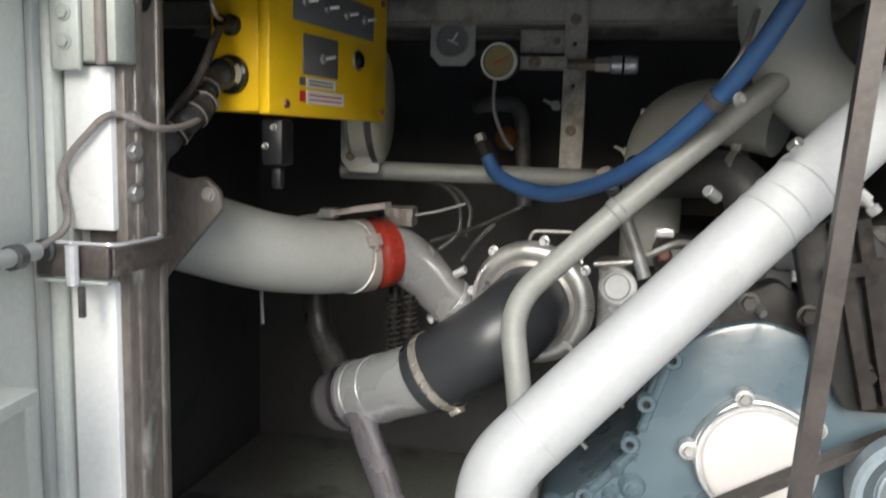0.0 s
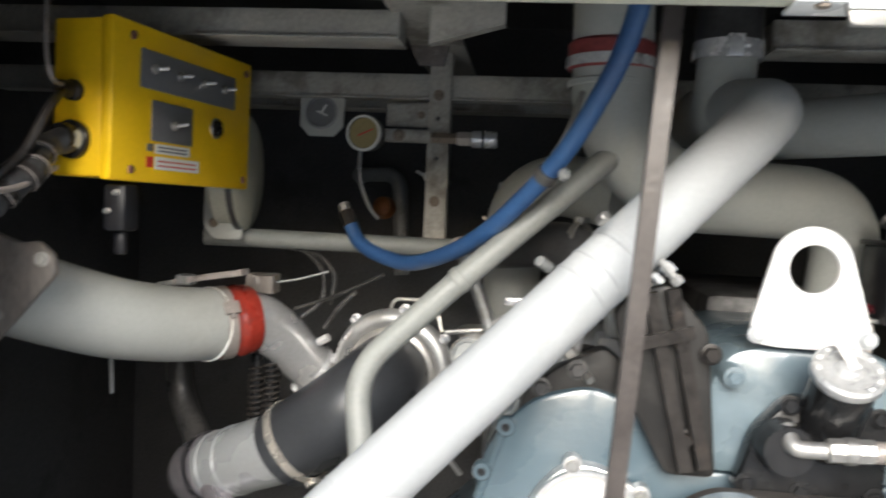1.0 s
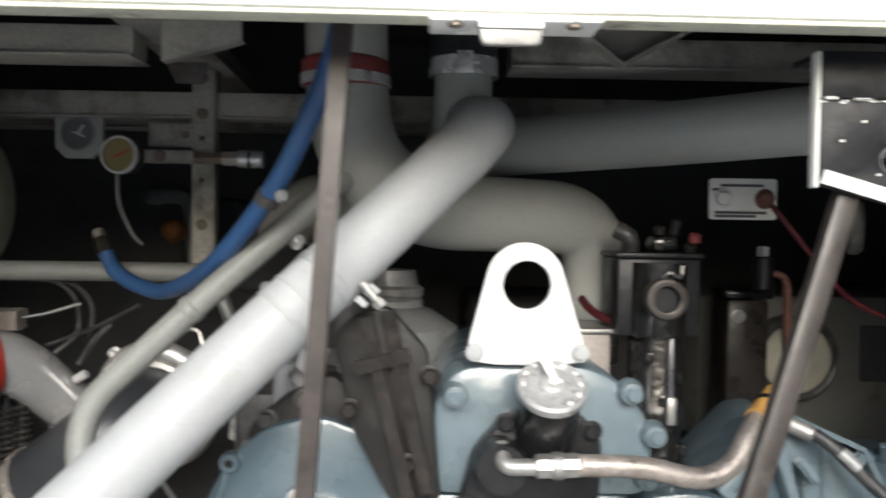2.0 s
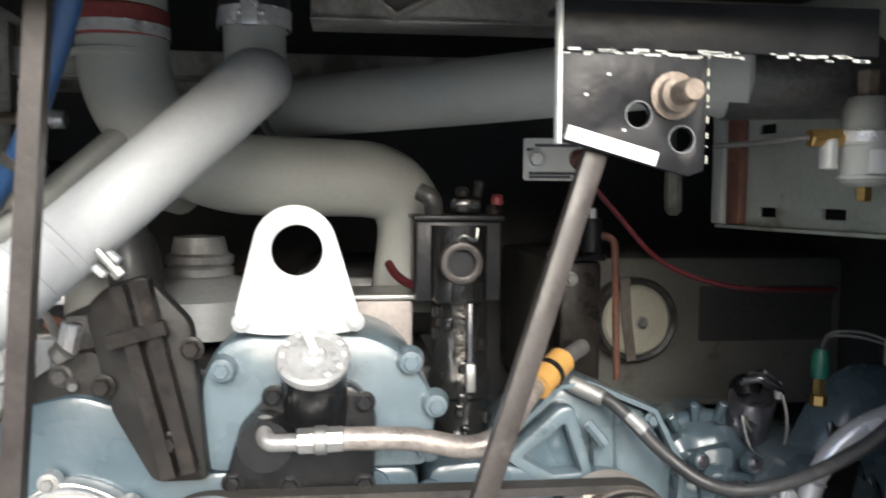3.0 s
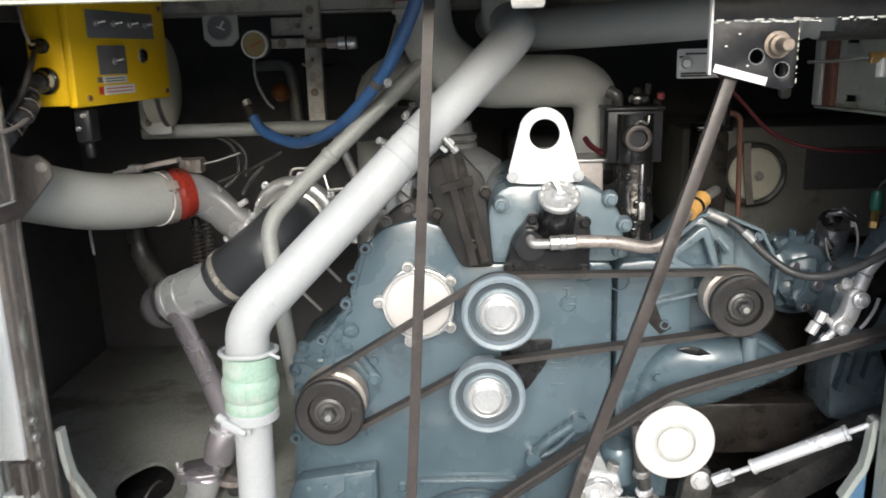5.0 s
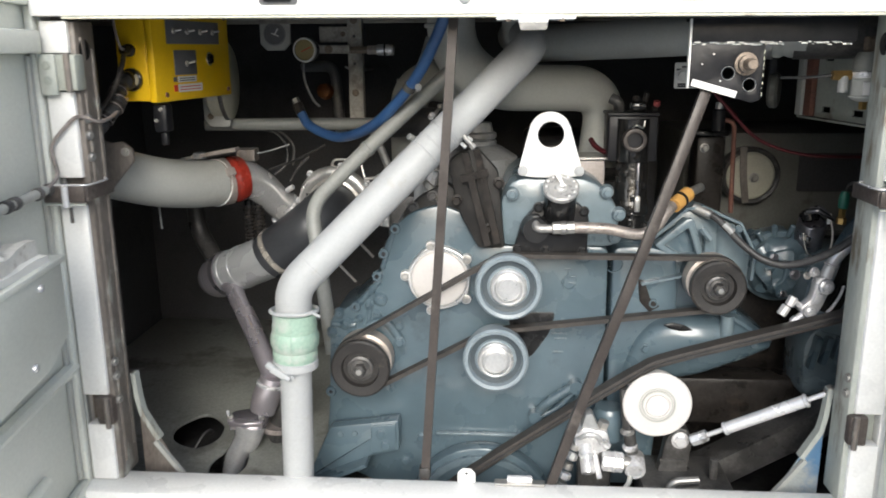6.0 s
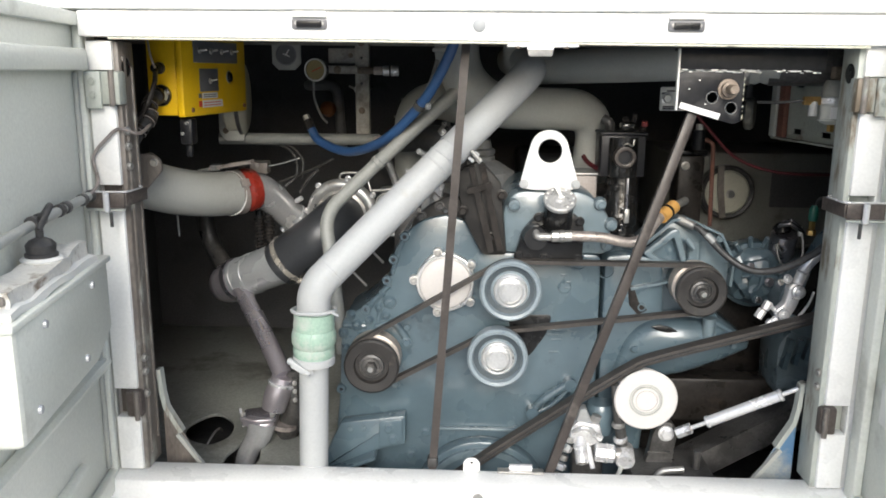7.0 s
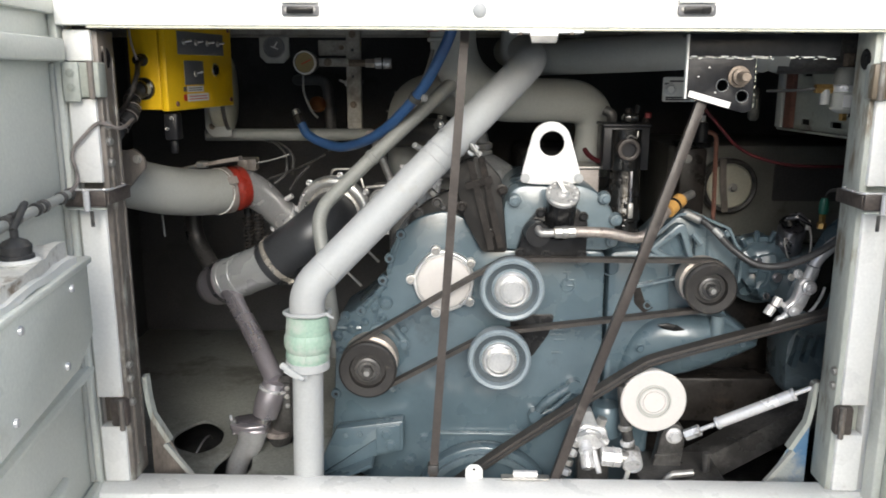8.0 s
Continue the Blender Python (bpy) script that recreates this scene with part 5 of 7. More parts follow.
clamp((0.093, 0.43, 1.497), (0, 0, 1), 0.0445, width=0.024, mat="silver", parent=vp)

# fat elbow further back
fe = thing("rear_elbow", "dull grey fat elbow behind the hoses", "pipe", (-0.15, 0.66, 1.25))
part("elbow", tube(bends([(-0.02, 0.56, 1.30), (-0.13, 0.62, 1.325), (-0.19, 0.70, 1.28), (-0.19, 0.72, 1.07)], 0.07), 0.049, 28), "pipe_grey", fe)
part("bead", lathe([(0.049, 0), (0.0515, 0.002), (0.0515, 0.006), (0.049, 0.008)], (-0.19, 0.718, 1.20), (0, 0.02, 1), 28), "pipe_grey", fe)
part("lug", box(-0.217, -0.187, 0.672, 0.690, 1.307, 1.323, 0.003), "silver", fe, "bright pressed lug")
rv = thing("rear_taps", "small steel taps on stems from the dark bulkhead", "tap", (-0.380, 1.29, 1.338))
for x_, y_, z_ in ((-0.380, 0.95, 1.338), (-0.235, 0.90, 1.250)):
    part("stem", rod((x_, y_ + 0.010, z_), (x_, 1.298, z_), 0.008, 10), "grime", rv)
    part("nut", rod((x_, y_, z_), (x_, y_ + 0.016, z_), 0.011, 6), "steel", rv)
    part("lever", tube([(x_ - 0.024, y_ - 0.003, z_ + 0.010), (x_ + 0.010, y_ - 0.003, z_ - 0.006)], 0, section=[(-0.003, -0.002), (0.003, -0.002), (0.003, 0.002), (-0.003, 0.002)]), "steel", rv)
dh = thing("rear_hose", "black hose with a bright band behind the coolant pipe", "hose", (-0.1, 0.5, 1.2))
part("hose", tube(glide([(-0.22, 0.58, 1.215), (-0.14, 0.52, 1.225), (-0.10, 0.49, 1.225), (-0.07, 0.47, 1.20), (-0.06, 0.46, 1.12)]), 0.034, 24), "rubber", dh)
clamp((-0.085, 0.487, 1.226), (1, -0.6, 0), 0.035, parent=dh)

# thin grey pipe
tp = thing("thin_pipe", "thin grey pipe with a smooth bend crossing the hoses", "pipe", (-0.39, 0.40, 0.9))
part("pipe", tube(bends([(-0.025, 0.39, 1.378), (-0.237, 0.345, 1.186), (-0.372, 0.325, 1.055), (-0.352, 0.295, 0.955), (-0.325, 0.28, 0.72)], 0.05, 8), 0.0165, 20), "pipe_mid", tp)
part("joint_ring", lathe([(0.0165, 0), (0.0185, 0.002), (0.0185, 0.012), (0.0165, 0.014)], (-0.237, 0.345, 1.186), (-0.72, -0.08, -0.69), 20), "pipe_mid", tp)

# blue hose with its clip
bh = thing("blue_hose", "blue rubber hose hanging in a loop", "hose", (-0.32, 0.5, 1.19))
part("hose", tube(glide([(-0.462, 0.635, 1.240), (-0.440, 0.622, 1.209), (-0.385, 0.58, 1.189), (-0.322, 0.51, 1.190), (-0.225, 0.38, 1.235), (-0.135, 0.285, 1.322), (-0.085, 0.235, 1.40), (-0.052, 0.21, 1.48), (-0.03, 0.20, 1.60)], 8), 0.0120, 18), "blue_hose", bh)
part("end_fitting", rod((-0.472, 0.640, 1.262), (-0.461, 0.634, 1.237), 0.0135, 8), "oil", bh)
part("end_nut", rod((-0.478, 0.644, 1.274), (-0.471, 0.640, 1.260), 0.010, 6), "steel", bh)
cl = part("p_clip", lathe([(0.0122, 0), (0.0145, 0.001), (0.0145, 0.014), (0.0122, 0.015)], (-0.142, 0.293, 1.312), (0.5, -0.5, 0.75), 20), "grime", bh)
part("screw", bolt((-0.118, 0.262, 1.318), (0.6, -0.8, 0), 0.006, 0.007), "zinc", cl)
part("strap", tube(glide([(-0.135, 0.285, 1.335), (-0.115, 0.28, 1.37), (-0.10, 0.30, 1.42)]), 0.004, 8), "steel", cl)

# ---- left: exhaust elbow, red hose, silver pipe, air hose, turbo ----
el = thing("exhaust_elbow", "large pale grey curved pipe with a bolted lug", "pipe", (-0.75, 0.4, 1.0))
part("elbow", tube(glide([(-0.95, 0.17, 1.25), (-0.86, 0.24, 1.165), (-0.765, 0.36, 1.105), (-0.705, 0.46, 1.080), (-0.660, 0.545, 1.070)], 8), 0.058, 34), "pipe_grey", el)
part("rim", lathe([(0.058, 0), (0.0605, 0.001), (0.0605, 0.0035), (0.058, 0.005)], (-0.666, 0.534, 1.071), (0.45, 0.86, -0.08), 34), "label", el)
bm = plate(rounded([(-0.83, 1.25), (-0.80, 1.222), (-0.760, 1.208), (-0.736, 1.212), (-0.716, 1.195), (-0.713, 1.172), (-0.740, 1.142), (-0.83, 1.04)], 0.006, 3), 0.20, 0.212, bevel=0.003)
part("lug", bm, "jamb", el, "grey brown bolted lug plate")
part("lug_bolt", bolt((-0.730, 0.20, 1.190), (0, -1, 0), 0.007, 0.006), "beam", el)
part("hanger_rod", rod((-0.782, 0.45, 1.060), (-0.780, 0.455, 0.968), 0.0028, 8), "zinc", el, "thin rod hanging from the elbow")
rh = thing("red_hose", "ribbed red silicone hose joint with bands", "hose", (-0.63, 0.62, 1.08))
ra, rb_ = Vector((-0.660, 0.545, 1.070)), Vector((-0.600, 0.600, 1.078))
part("hose", lathe([(0.0555, 0), (0.0575, 0.002), (0.0585, 0.022), (0.0575, 0.028), (0.0595, 0.034), (0.0605, 0.040), (0.0590, 0.046), (0.0582, 0.050), (0.0572, 0.058), (0.054, 0.066), (0.045, 0.069)], ra, rb_ - ra, 34), "red", rh)
clamp(ra + (rb_ - ra) * 0.16, rb_ - ra, 0.0586, width=0.020, mat="tan_metal", parent=rh, turn=60)
sp = thing("silver_pipe", "silver pipe elbow with a thin band clamp", "pipe", (-0.5, 0.55, 1.0))
part("pipe", tube(glide([(-0.640, 0.563, 1.073), (-0.606, 0.594, 1.073), (-0.574, 0.628, 1.044), (-0.535, 0.665, 0.993), (-0.455, 0.725, 0.912)], 7), lambda s: 0.050 - 0.0075 * min(1, s * 2.2), 32), "tube", sp)
clamp((-0.527, 0.671, 0.984), (0.080, 0.060, -0.078), 0.0430, width=0.008, mat="silver", parent=sp, turn=200)
part("band_screw", rod((-0.512, 0.640, 1.034), (-0.492, 0.636, 1.046), 0.0070, 8), "chrome", sp)
tt = thing("latch_tool", "silver toggle clamp lying over the red hose", "clamp", (-0.62, 0.6, 1.15))
part("bar", tube([(-0.705, 0.505, 1.140), (-0.650, 0.500, 1.151), (-0.588, 0.490, 1.162)], 0, section=[(-0.0045, -0.011), (0.0045, -0.011), (0.0045, 0.011), (-0.0045, 0.011)]), "tan_metal", tt)
part("slide", box(-0.702, -0.676, 0.492, 0.516, 1.136, 1.152, 0.003), "zinc", tt)
part("screw", rod((-0.740, 0.512, 1.131), (-0.692, 0.506, 1.141), 0.0055, 10), "zinc", tt)
part("end", lumpy(box(-0.622, -0.572, 0.578, 0.610, 1.122, 1.150, 0), 0.004), "jamb", tt, "brown grey cast end")
part("pull_wire", tube(glide([(-0.575, 0.595, 1.138), (-0.535, 0.600, 1.146), (-0.490, 0.61, 1.160)]), 0.002, 6), "zinc", tt)

ah = thing("air_hose", "wide black rubber air hose with a bright band", "hose", (-0.5, 0.45, 0.9))
p0, p1, p2 = Vector((-0.712, 0.636, 0.795)), Vector((-0.518, 0.532, 0.889)), Vector((-0.420, 0.515, 0.962))
part("hose", tube(glide([p1 - (p2 - p1) * 0.15, p1 * 0.55 + p2 * 0.45, (-0.415, 0.516, 0.966), (-0.382, 0.560, 0.995), (-0.375, 0.635, 1.001)], 6), lambda s: 0.065 + 0.001 * s, 36), "sleek", ah)
clamp(p1 + (p2 - p1).normalized() * 0.010, p2 - p1, 0.0672, width=0.015, mat="band", parent=ah, turn=165)
ac = thing("air_pipe", "grey painted air pipe with a rolled bead and a banded end", "pipe", p0)
part("pipe", tube([p0, (p0 + p1) / 2, p1], 0.0580, 32), "air", ac)
d1 = (p1 - p0).normalized()
part("bead", lathe([(0.058, 0), (0.0594, 0.0015), (0.0594, 0.0045), (0.058, 0.006)], p0 + d1 * 0.105, d1, 32), "air", ac)
part("bead", lathe([(0.058, 0), (0.0594, 0.0015), (0.0594, 0.0045), (0.058, 0.006)], p0 + d1 * 0.06, d1, 32), "air", ac)
band = Matrix.Translation(p0 + d1 * 0.040) @ axes(d1)
part("end_band", lathe([(0.0610, -0.008), (0.0625, -0.0075), (0.0625, 0.0075), (0.0610, 0.008)], p0 + d1 * 0.040, d1, 32), "shiny", ac)
part("band_lug", box(-0.010, 0.010, -0.072, -0.0626, -0.009, 0.009, 0.002, None, band), "silver", ac)
part("end_hose", lathe([(0.0605, 0.052), (0.0618, 0.048), (0.0610, 0.02), (0.056, -0.01), (0.047, -0.032), (0.028, -0.045), (0, -0.048)], p0, d1, 30), "drain", ac)

tb = thing("turbo_housing", "bright ringed turbocharger housing behind the hose", "turbocharger", (-0.30, 0.45, 1.03))
axis_t = Vector((-0.16, -0.97, -0.10))
bm = bmesh.new()
ctr = Vector((-0.346, 0.47, 1.024))
mt = Matrix.Translation(ctr) @ axes(axis_t)
ringline = [mt @ Vector((0.082 * math.cos(2 * math.pi * k / 48), 0.082 * math.sin(2 * math.pi * k / 48), 0)) for k in range(49)]
part("scroll", tube(ringline, 0.0155, 16, caps=False), "alu", tb)
part("inner_ring", lathe([(0.062, 0), (0.070, 0.004), (0.070, 0.014), (0.062, 0.018)], ctr, axis_t, 40), "steel", tb)
part("centre", lathe([(0, -0.10), (0.05, -0.10), (0.07, -0.04), (0.085, -0.012), (0, -0.012)], ctr, axis_t, 36), "grime", tb)
part("wire_handle", tube(bends([(-0.355, 0.47, 1.115), (-0.350, 0.47, 1.135), (-0.285, 0.47, 1.136), (-0.272, 0.46, 1.09)], 0.01), 0.003, 8), "steel", tb)
part("oil_pipe", tube(bends([(-0.222, 0.50, 0.97), (-0.222, 0.50, 1.095)], 0.03), 0.026, 24), "silver", tb)
part("oil_collar", lathe([(0.026, 0), (0.031, 0.002), (0.031, 0.012), (0.025, 0.016), (0.0, 0.018)], (-0.222, 0.50, 1.080), (0, 0, 1), 20), "steel", tb)
for a_ in (35, 80, 130, 175):
    q = mt @ Vector((0.099 * math.cos(radians(a_)), 0.099 * math.sin(radians(a_)), -0.006))
    part("stud", bolt(q, axis_t, 0.006, 0.014), "chrome", tb)
part("actuator_rod", tube(glide([(-0.455, 0.46, 1.085), (-0.43, 0.45, 1.120), (-0.405, 0.45, 1.145)]), 0.0035, 8), "grime", tb)

ctr_new = Vector((-0.375, 0.62, 1.0))
for ob in tb.children_recursive:
    ob.data.transform(Matrix.Translation(ctr_new) @ Matrix.Scale(1.075, 4) @ Matrix.Translation(-ctr))

spp = thing("drain_pipe", "silver drain pipe with a flange running down to the floor", "pipe", (-0.57, 0.3, 0.44))
part("upper_tube", tube(bends([(-0.690, 0.605, 0.802), (-0.660, 0.575, 0.795), (-0.575, 0.468, 0.712), (-0.494, 0.362, 0.622)], 0.03), 0.0245, 28), "drain", spp)
part("joint", tube(glide([(-0.494, 0.362, 0.622), (-0.500, 0.360, 0.600), (-0.512, 0.356, 0.572), (-0.522, 0.352, 0.535)]), lambda s: 0.0305 + 0.0035 * math.sin(s * math.pi), 26), "drain", spp)
part("joint_ring", lathe([(0.031, -0.005), (0.0365, -0.003), (0.0365, 0.003), (0.031, 0.005)], (-0.499, 0.360, 0.604), (0.25, 0.1, 1), 26), "silver", spp, "bright joint ring")
for z_ in (0.612, 0.590, 0.566):
    part("joint_bolt", bolt((-0.462, 0.342, z_), (0.4, -1, 0.1), 0.0045, 0.008), "steel", spp)
part("bolt_strip", tube([(-0.464, 0.352, 0.622), (-0.466, 0.352, 0.552)], 0, section=[(-0.008, -0.005), (0.008, -0.005), (0.008, 0.005), (-0.008, 0.005)]), "grime", spp)
fm2 = Matrix(((1, 0, 0, 0), (0, 0, 1, 0), (0, 1, 0, 0), (0, 0, 0, 1)))
fl = part("flange", plate(rounded([(-0.604, 0.318), (-0.560, 0.302), (-0.512, 0.314), (-0.508, 0.372), (-0.555, 0.392), (-0.602, 0.374)], 0.012, 3), 0.512, 0.524, bevel=0.002, m=fm2), "drain", spp)
part("flange", plate(rounded([(-0.600, 0.320), (-0.560, 0.306), (-0.514, 0.317), (-0.511, 0.370), (-0.555, 0.389), (-0.598, 0.372)], 0.012, 3), 0.501, 0.5105, bevel=0.002, m=fm2), "drain", spp)
for q in (-0.596, -0.518):
    part("bolt", rod((q, 0.330, 0.494), (q - 0.006, 0.328, 0.546), 0.0036, 8), "chrome", fl)
    part("nut", rod((q, 0.330, 0.5245), (q - 0.001, 0.330, 0.533), 0.0075, 6), "steel", fl)
part("lower_tube", tube(bends([(-0.551, 0.338, 0.503), (-0.556, 0.330, 0.470), (-0.585, 0.315, 0.430), (-0.600, 0.308, 0.350)], 0.05), lambda s: 0.0385 - 0.0115 * min(1.0, s * 2.4), 26), "tube", spp)
dk = part("side_branch", tube(glide([(-0.468, 0.385, 0.640), (-0.468, 0.390, 0.575), (-0.480, 0.400, 0.505), (-0.505, 0.410, 0.440), (-0.515, 0.415, 0.40)]), 0.030, 22), "grime", spp, "dark oily branch pipe")
part("branch_flange", lathe([(0, -0.006), (0.040, -0.006), (0.040, 0.006), (0, 0.006)], (-0.510, 0.385, 0.478), (0.2, 0.1, 1), 24), "tan_metal", dk)
dp = thing("dark_pipe", "dark grey pipe bending down behind the elbow", "pipe", (-0.7, 0.7, 0.8))
part("pipe", tube(glide([(-0.785, 0.72, 1.05), (-0.796, 0.72, 0.97), (-0.786, 0.715, 0.905), (-0.750, 0.69, 0.850), (-0.712, 0.65, 0.815)]), 0.0245, 20), "grime", dp)
sh = thing("spring_hose", "coiled black spring hose", "hose", (-0.52, 0.62, 0.9))
line = [(-0.585 + 0.013 * math.cos(k * 0.7), 0.62 + 0.013 * math.sin(k * 0.7), 0.88 + k * 0.0011) for k in range(110)]
part("coil", tube(line, 0.0028, 6), "oil", sh)
line = [(x - 0.030, y + 0.012, z - 0.01) for x, y, z in line]
part("coil", tube(line, 0.0028, 6), "oil", sh)
part("core", rod((-0.615, 0.632, 0.85), (-0.615, 0.632, 1.01), 0.010, 12), "black", sh)
part("core", rod((-0.585, 0.62, 0.86), (-0.585, 0.62, 1.02), 0.010, 12), "black", sh)

# ---- yellow control box ----
u = Vector((0.135, 0.991, 0)).normalized()
nrm = Vector((u.y, -u.x, 0))
YB = Matrix(((u.x, -nrm.x, 0, -0.664), (u.y, -nrm.y, 0, 0.235), (0, 0, 1, 1.292), (0, 0, 0, 1)))  # x along the face, y behind it, z up
yb = thing("control_box", "yellow control box with toggle switches and warning labels", "control box", (-0.70, 0.40, 1.30))
part("case", box(0, 0.335, 0.018, 0.088, 0.0, 0.195, 0.004, None, YB), "yellow", yb)
lid = part("lid", box(-0.003, 0.338, 0.0, 0.0175, -0.003, 0.198, 0.004, None, YB), "yellow", yb)
for x, z in ((0.035, 0.180), (0.318, 0.180), (0.035, 0.012), (0.318, 0.012)):
    part("screw", lathe([(0, 0), (0.006, 0), (0.005, 0.003), (0, 0.003)], YB @ Vector((x, 0, z)), nrm, 12), "rust", lid)
sw = part("switch_panel", box(0.05, 0.285, -0.002, 0.0, 0.118, 0.168, 0.001, None, YB), "panel", lid, "grey panel with four toggles")
for k in range(4):
    c = YB @ Vector((0.078 + 0.058 * k, -0.002, 0.145))
    part("collar", lathe([(0, 0), (0.007, 0), (0.006, 0.004), (0, 0.004)], c, nrm, 12), "steel", sw)
    part("toggle", rod(c, c + nrm * 0.014 + Vector((0, 0.013, 0.003)), 0.0026, 8), "chrome", sw)
sp2 = part("switch_panel", box(0.075, 0.170, -0.002, 0.0, 0.052, 0.105, 0.001, None, YB), "panel", lid, "small grey panel with one toggle")
c = YB @ Vector((0.125, -0.002, 0.076))
part("collar", lathe([(0, 0), (0.007, 0), (0.006, 0.004), (0, 0.004)], c, nrm, 12), "steel", sp2)
part("toggle", rod(c, c + nrm * 0.014 + Vector((0, 0.014, 0.004)), 0.0026, 8), "chrome", sp2)
part("knob", lathe([(0, 0), (0.012, 0), (0.011, 0.006), (0.006, 0.008), (0.005, 0.003), (0, 0.003)], YB @ Vector((0.235, 0.0, 0.085)), nrm, 20), "black", lid)
part("knob_ring", lathe([(0.0118, 0), (0.0135, 0.0015), (0.0150, 0.0015), (0.0158, 0)], YB @ Vector((0.235, 0.0, 0.085)), nrm, 22), "steel", lid)
for (x0, x1, z0, z1) in ((0.085, 0.165, 0.036, 0.049), (0.085, 0.190, 0.015, 0.032)):
    lb = part("label", box(x0, x1, -0.001, -0.0002, z0, z1, 0, None, YB), "label", lid)
    for k in range(2):
        zz = z0 + (z1 - z0) * (0.3 + 0.36 * k)
        part("print", box(x0 + 0.006, x1 - 0.008, -0.0014, -0.0011, zz - 0.0009, zz + 0.0009, 0, None, YB), "ink" if z0 > 0.03 else "red_ink", lb)
    part("symbol", box(x0 - 0.018, x0 - 0.004, -0.0012, -0.0003, z0 + 0.002, z1 - 0.001, 0, None, YB), "panel" if z0 > 0.03 else "red_ink", lb)
# connectors on the narrow side
s_dir = -u
for z, r, mat, nm in ((0.105, 0.013, "flat_black", "plug"), (0.045, 0.024, "black", "socket")):
    at = YB @ Vector((0.0, 0.055, z))
    pl = part(nm, lathe([(0, 0), (r, 0), (r, 0.008), (r * 0.8, 0.010), (r * 0.75, 0.026), (0, 0.026)], at, s_dir, 20), mat, yb)
part("gland", lathe([(0, 0), (0.017, 0), (0.016, 0.01), (0, 0.01)], YB @ Vector((-0.010, 0.052, 0.045)), s_dir, 16), "cream", yb)
hn = thing("wiring_loom", "taped brown black wiring loom from the control box", "cable", (-0.75, 0.18, 1.2))
k0 = YB @ Vector((-0.012, 0.052, 0.045))
loom_way = glide([k0, k0 + Vector((-0.012, -0.03, -0.014)), (-0.716, 0.155, 1.292), (-0.728, 0.12, 1.262), (-0.748, 0.11, 1.232), (-0.80, 0.13, 1.15)], 12)
part("loom", tube(loom_way, lambda t: 0.0150 + 0.0012 * math.sin(t * 61) + 0.0012 * math.sin(t * 23), 14), "rubber", hn)
part("strand", tube(glide([YB @ Vector((-0.02, 0.055, 0.105)), (-0.703, 0.165, 1.365), (-0.715, 0.145, 1.318), (-0.728, 0.115, 1.285), (-0.742, 0.10, 1.25)]), 0.0055, 10), "oil", hn)
part("strand", tube(glide([YB @ Vector((-0.02, 0.055, 0.108)), (-0.706, 0.175, 1.403), (-0.716, 0.178, 1.443), (-0.73, 0.2, 1.53)]), 0.0026, 8), "tan_metal", hn)
part("strand", tube(glide([(-0.708, 0.155, 1.30), (-0.722, 0.125, 1.275), (-0.737, 0.105, 1.262), (-0.735, 0.09, 1.25), (-0.728, 0.075, 1.262)]), 0.004, 8), "rubber", hn)
for k_ in (15, 21, 26, 34):
    q, q2 = loom_way[k_], loom_way[k_ + 1]
    part("tape", lathe([(0.0150, -0.008), (0.0172, -0.006), (0.0172, 0.006), (0.0150, 0.008)], q, q2 - q, 14), "oil", hn)
    part("zip_tie", lathe([(0.0172, -0.0010), (0.0180, -0.0006), (0.0180, 0.0006), (0.0172, 0.0010)], q + (q2 - q).normalized() * 0.004, q2 - q, 16), "tan_metal", hn, "pale zip tie")
tm = thing("terminal", "black moulded terminal with bright studs under the control box", "terminal", (-0.66, 0.30, 1.25))
part("body", box(-0.69, -0.66, 0.26, 0.30, 1.225, 1.285, 0.006), "flat_black", tm)
for q in ((-0.672, 0.262, 1.274), (-0.683, 0.262, 1.250)):
    part("stud", bolt(q, (0, -1, 0), 0.0036, 0.007), "steel", tm)
part("leg", box(-0.683, -0.669, 0.275, 0.29, 1.195, 1.225, 0.004), "flat_black", tm)

# canister beside the box
cn = thing("canister", "cream lidded canister on a grey bracket", "canister", (-0.58, 0.62, 1.21))
part("body", lathe([(0, 0), (0.085, 0), (0.090, 0.006), (0.090, 0.032), (0.097, 0.036), (0.097, 0.046), (0.090, 0.050), (0, 0.056)], (-0.690, 0.630, 1.318), (0.996, 0.09, 0), 40), "cream", cn)
part("rim", lathe([(0.0975, 0.0355), (0.1005, 0.037), (0.1005, 0.045), (0.0975, 0.0465)], (-0.690, 0.630, 1.318), (0.996, 0.09, 0), 40), "grime", cn)
part("bracket", plate(rounded([(-0.708, 1.225), (-0.690, 1.205), (-0.640, 1.205), (-0.640, 1.32), (-0.708, 1.32)], 0.008, 3), 0.605, 0.612, bevel=0.001), "pipe_grey", cn)
part("bracket_bolt", bolt((-0.690, 0.605, 1.232), (0, -1, 0), 0.006, 0.005), "rust_brass", cn)

# gauges and manifold
gd = thing("square_dial", "grey square dial with a black face", "gauge", (-0.548, 0.74, 1.39))
part("plate", plate([(-0.571, 1.395), (-0.525, 1.395), (-0.507, 1.413), (-0.507, 1.475), (-0.510, 1.477), (-0.586, 1.477), (-0.589, 1.475), (-0.589, 1.413)], 0.738, 0.746), "pipe_grey", gd)
part("bezel", lathe([(0.028, 0), (0.030, 0.004), (0.026, 0.006), (0.026, 0.0)], (-0.548, 0.738, 1.437), (0, -1, 0), 28), "zinc", gd)
part("face", lathe([(0, 0.001), (0.026, 0.001), (0.026, 0.002), (0, 0.002)], (-0.548, 0.738, 1.437), (0, -1, 0), 28), "panel", gd)
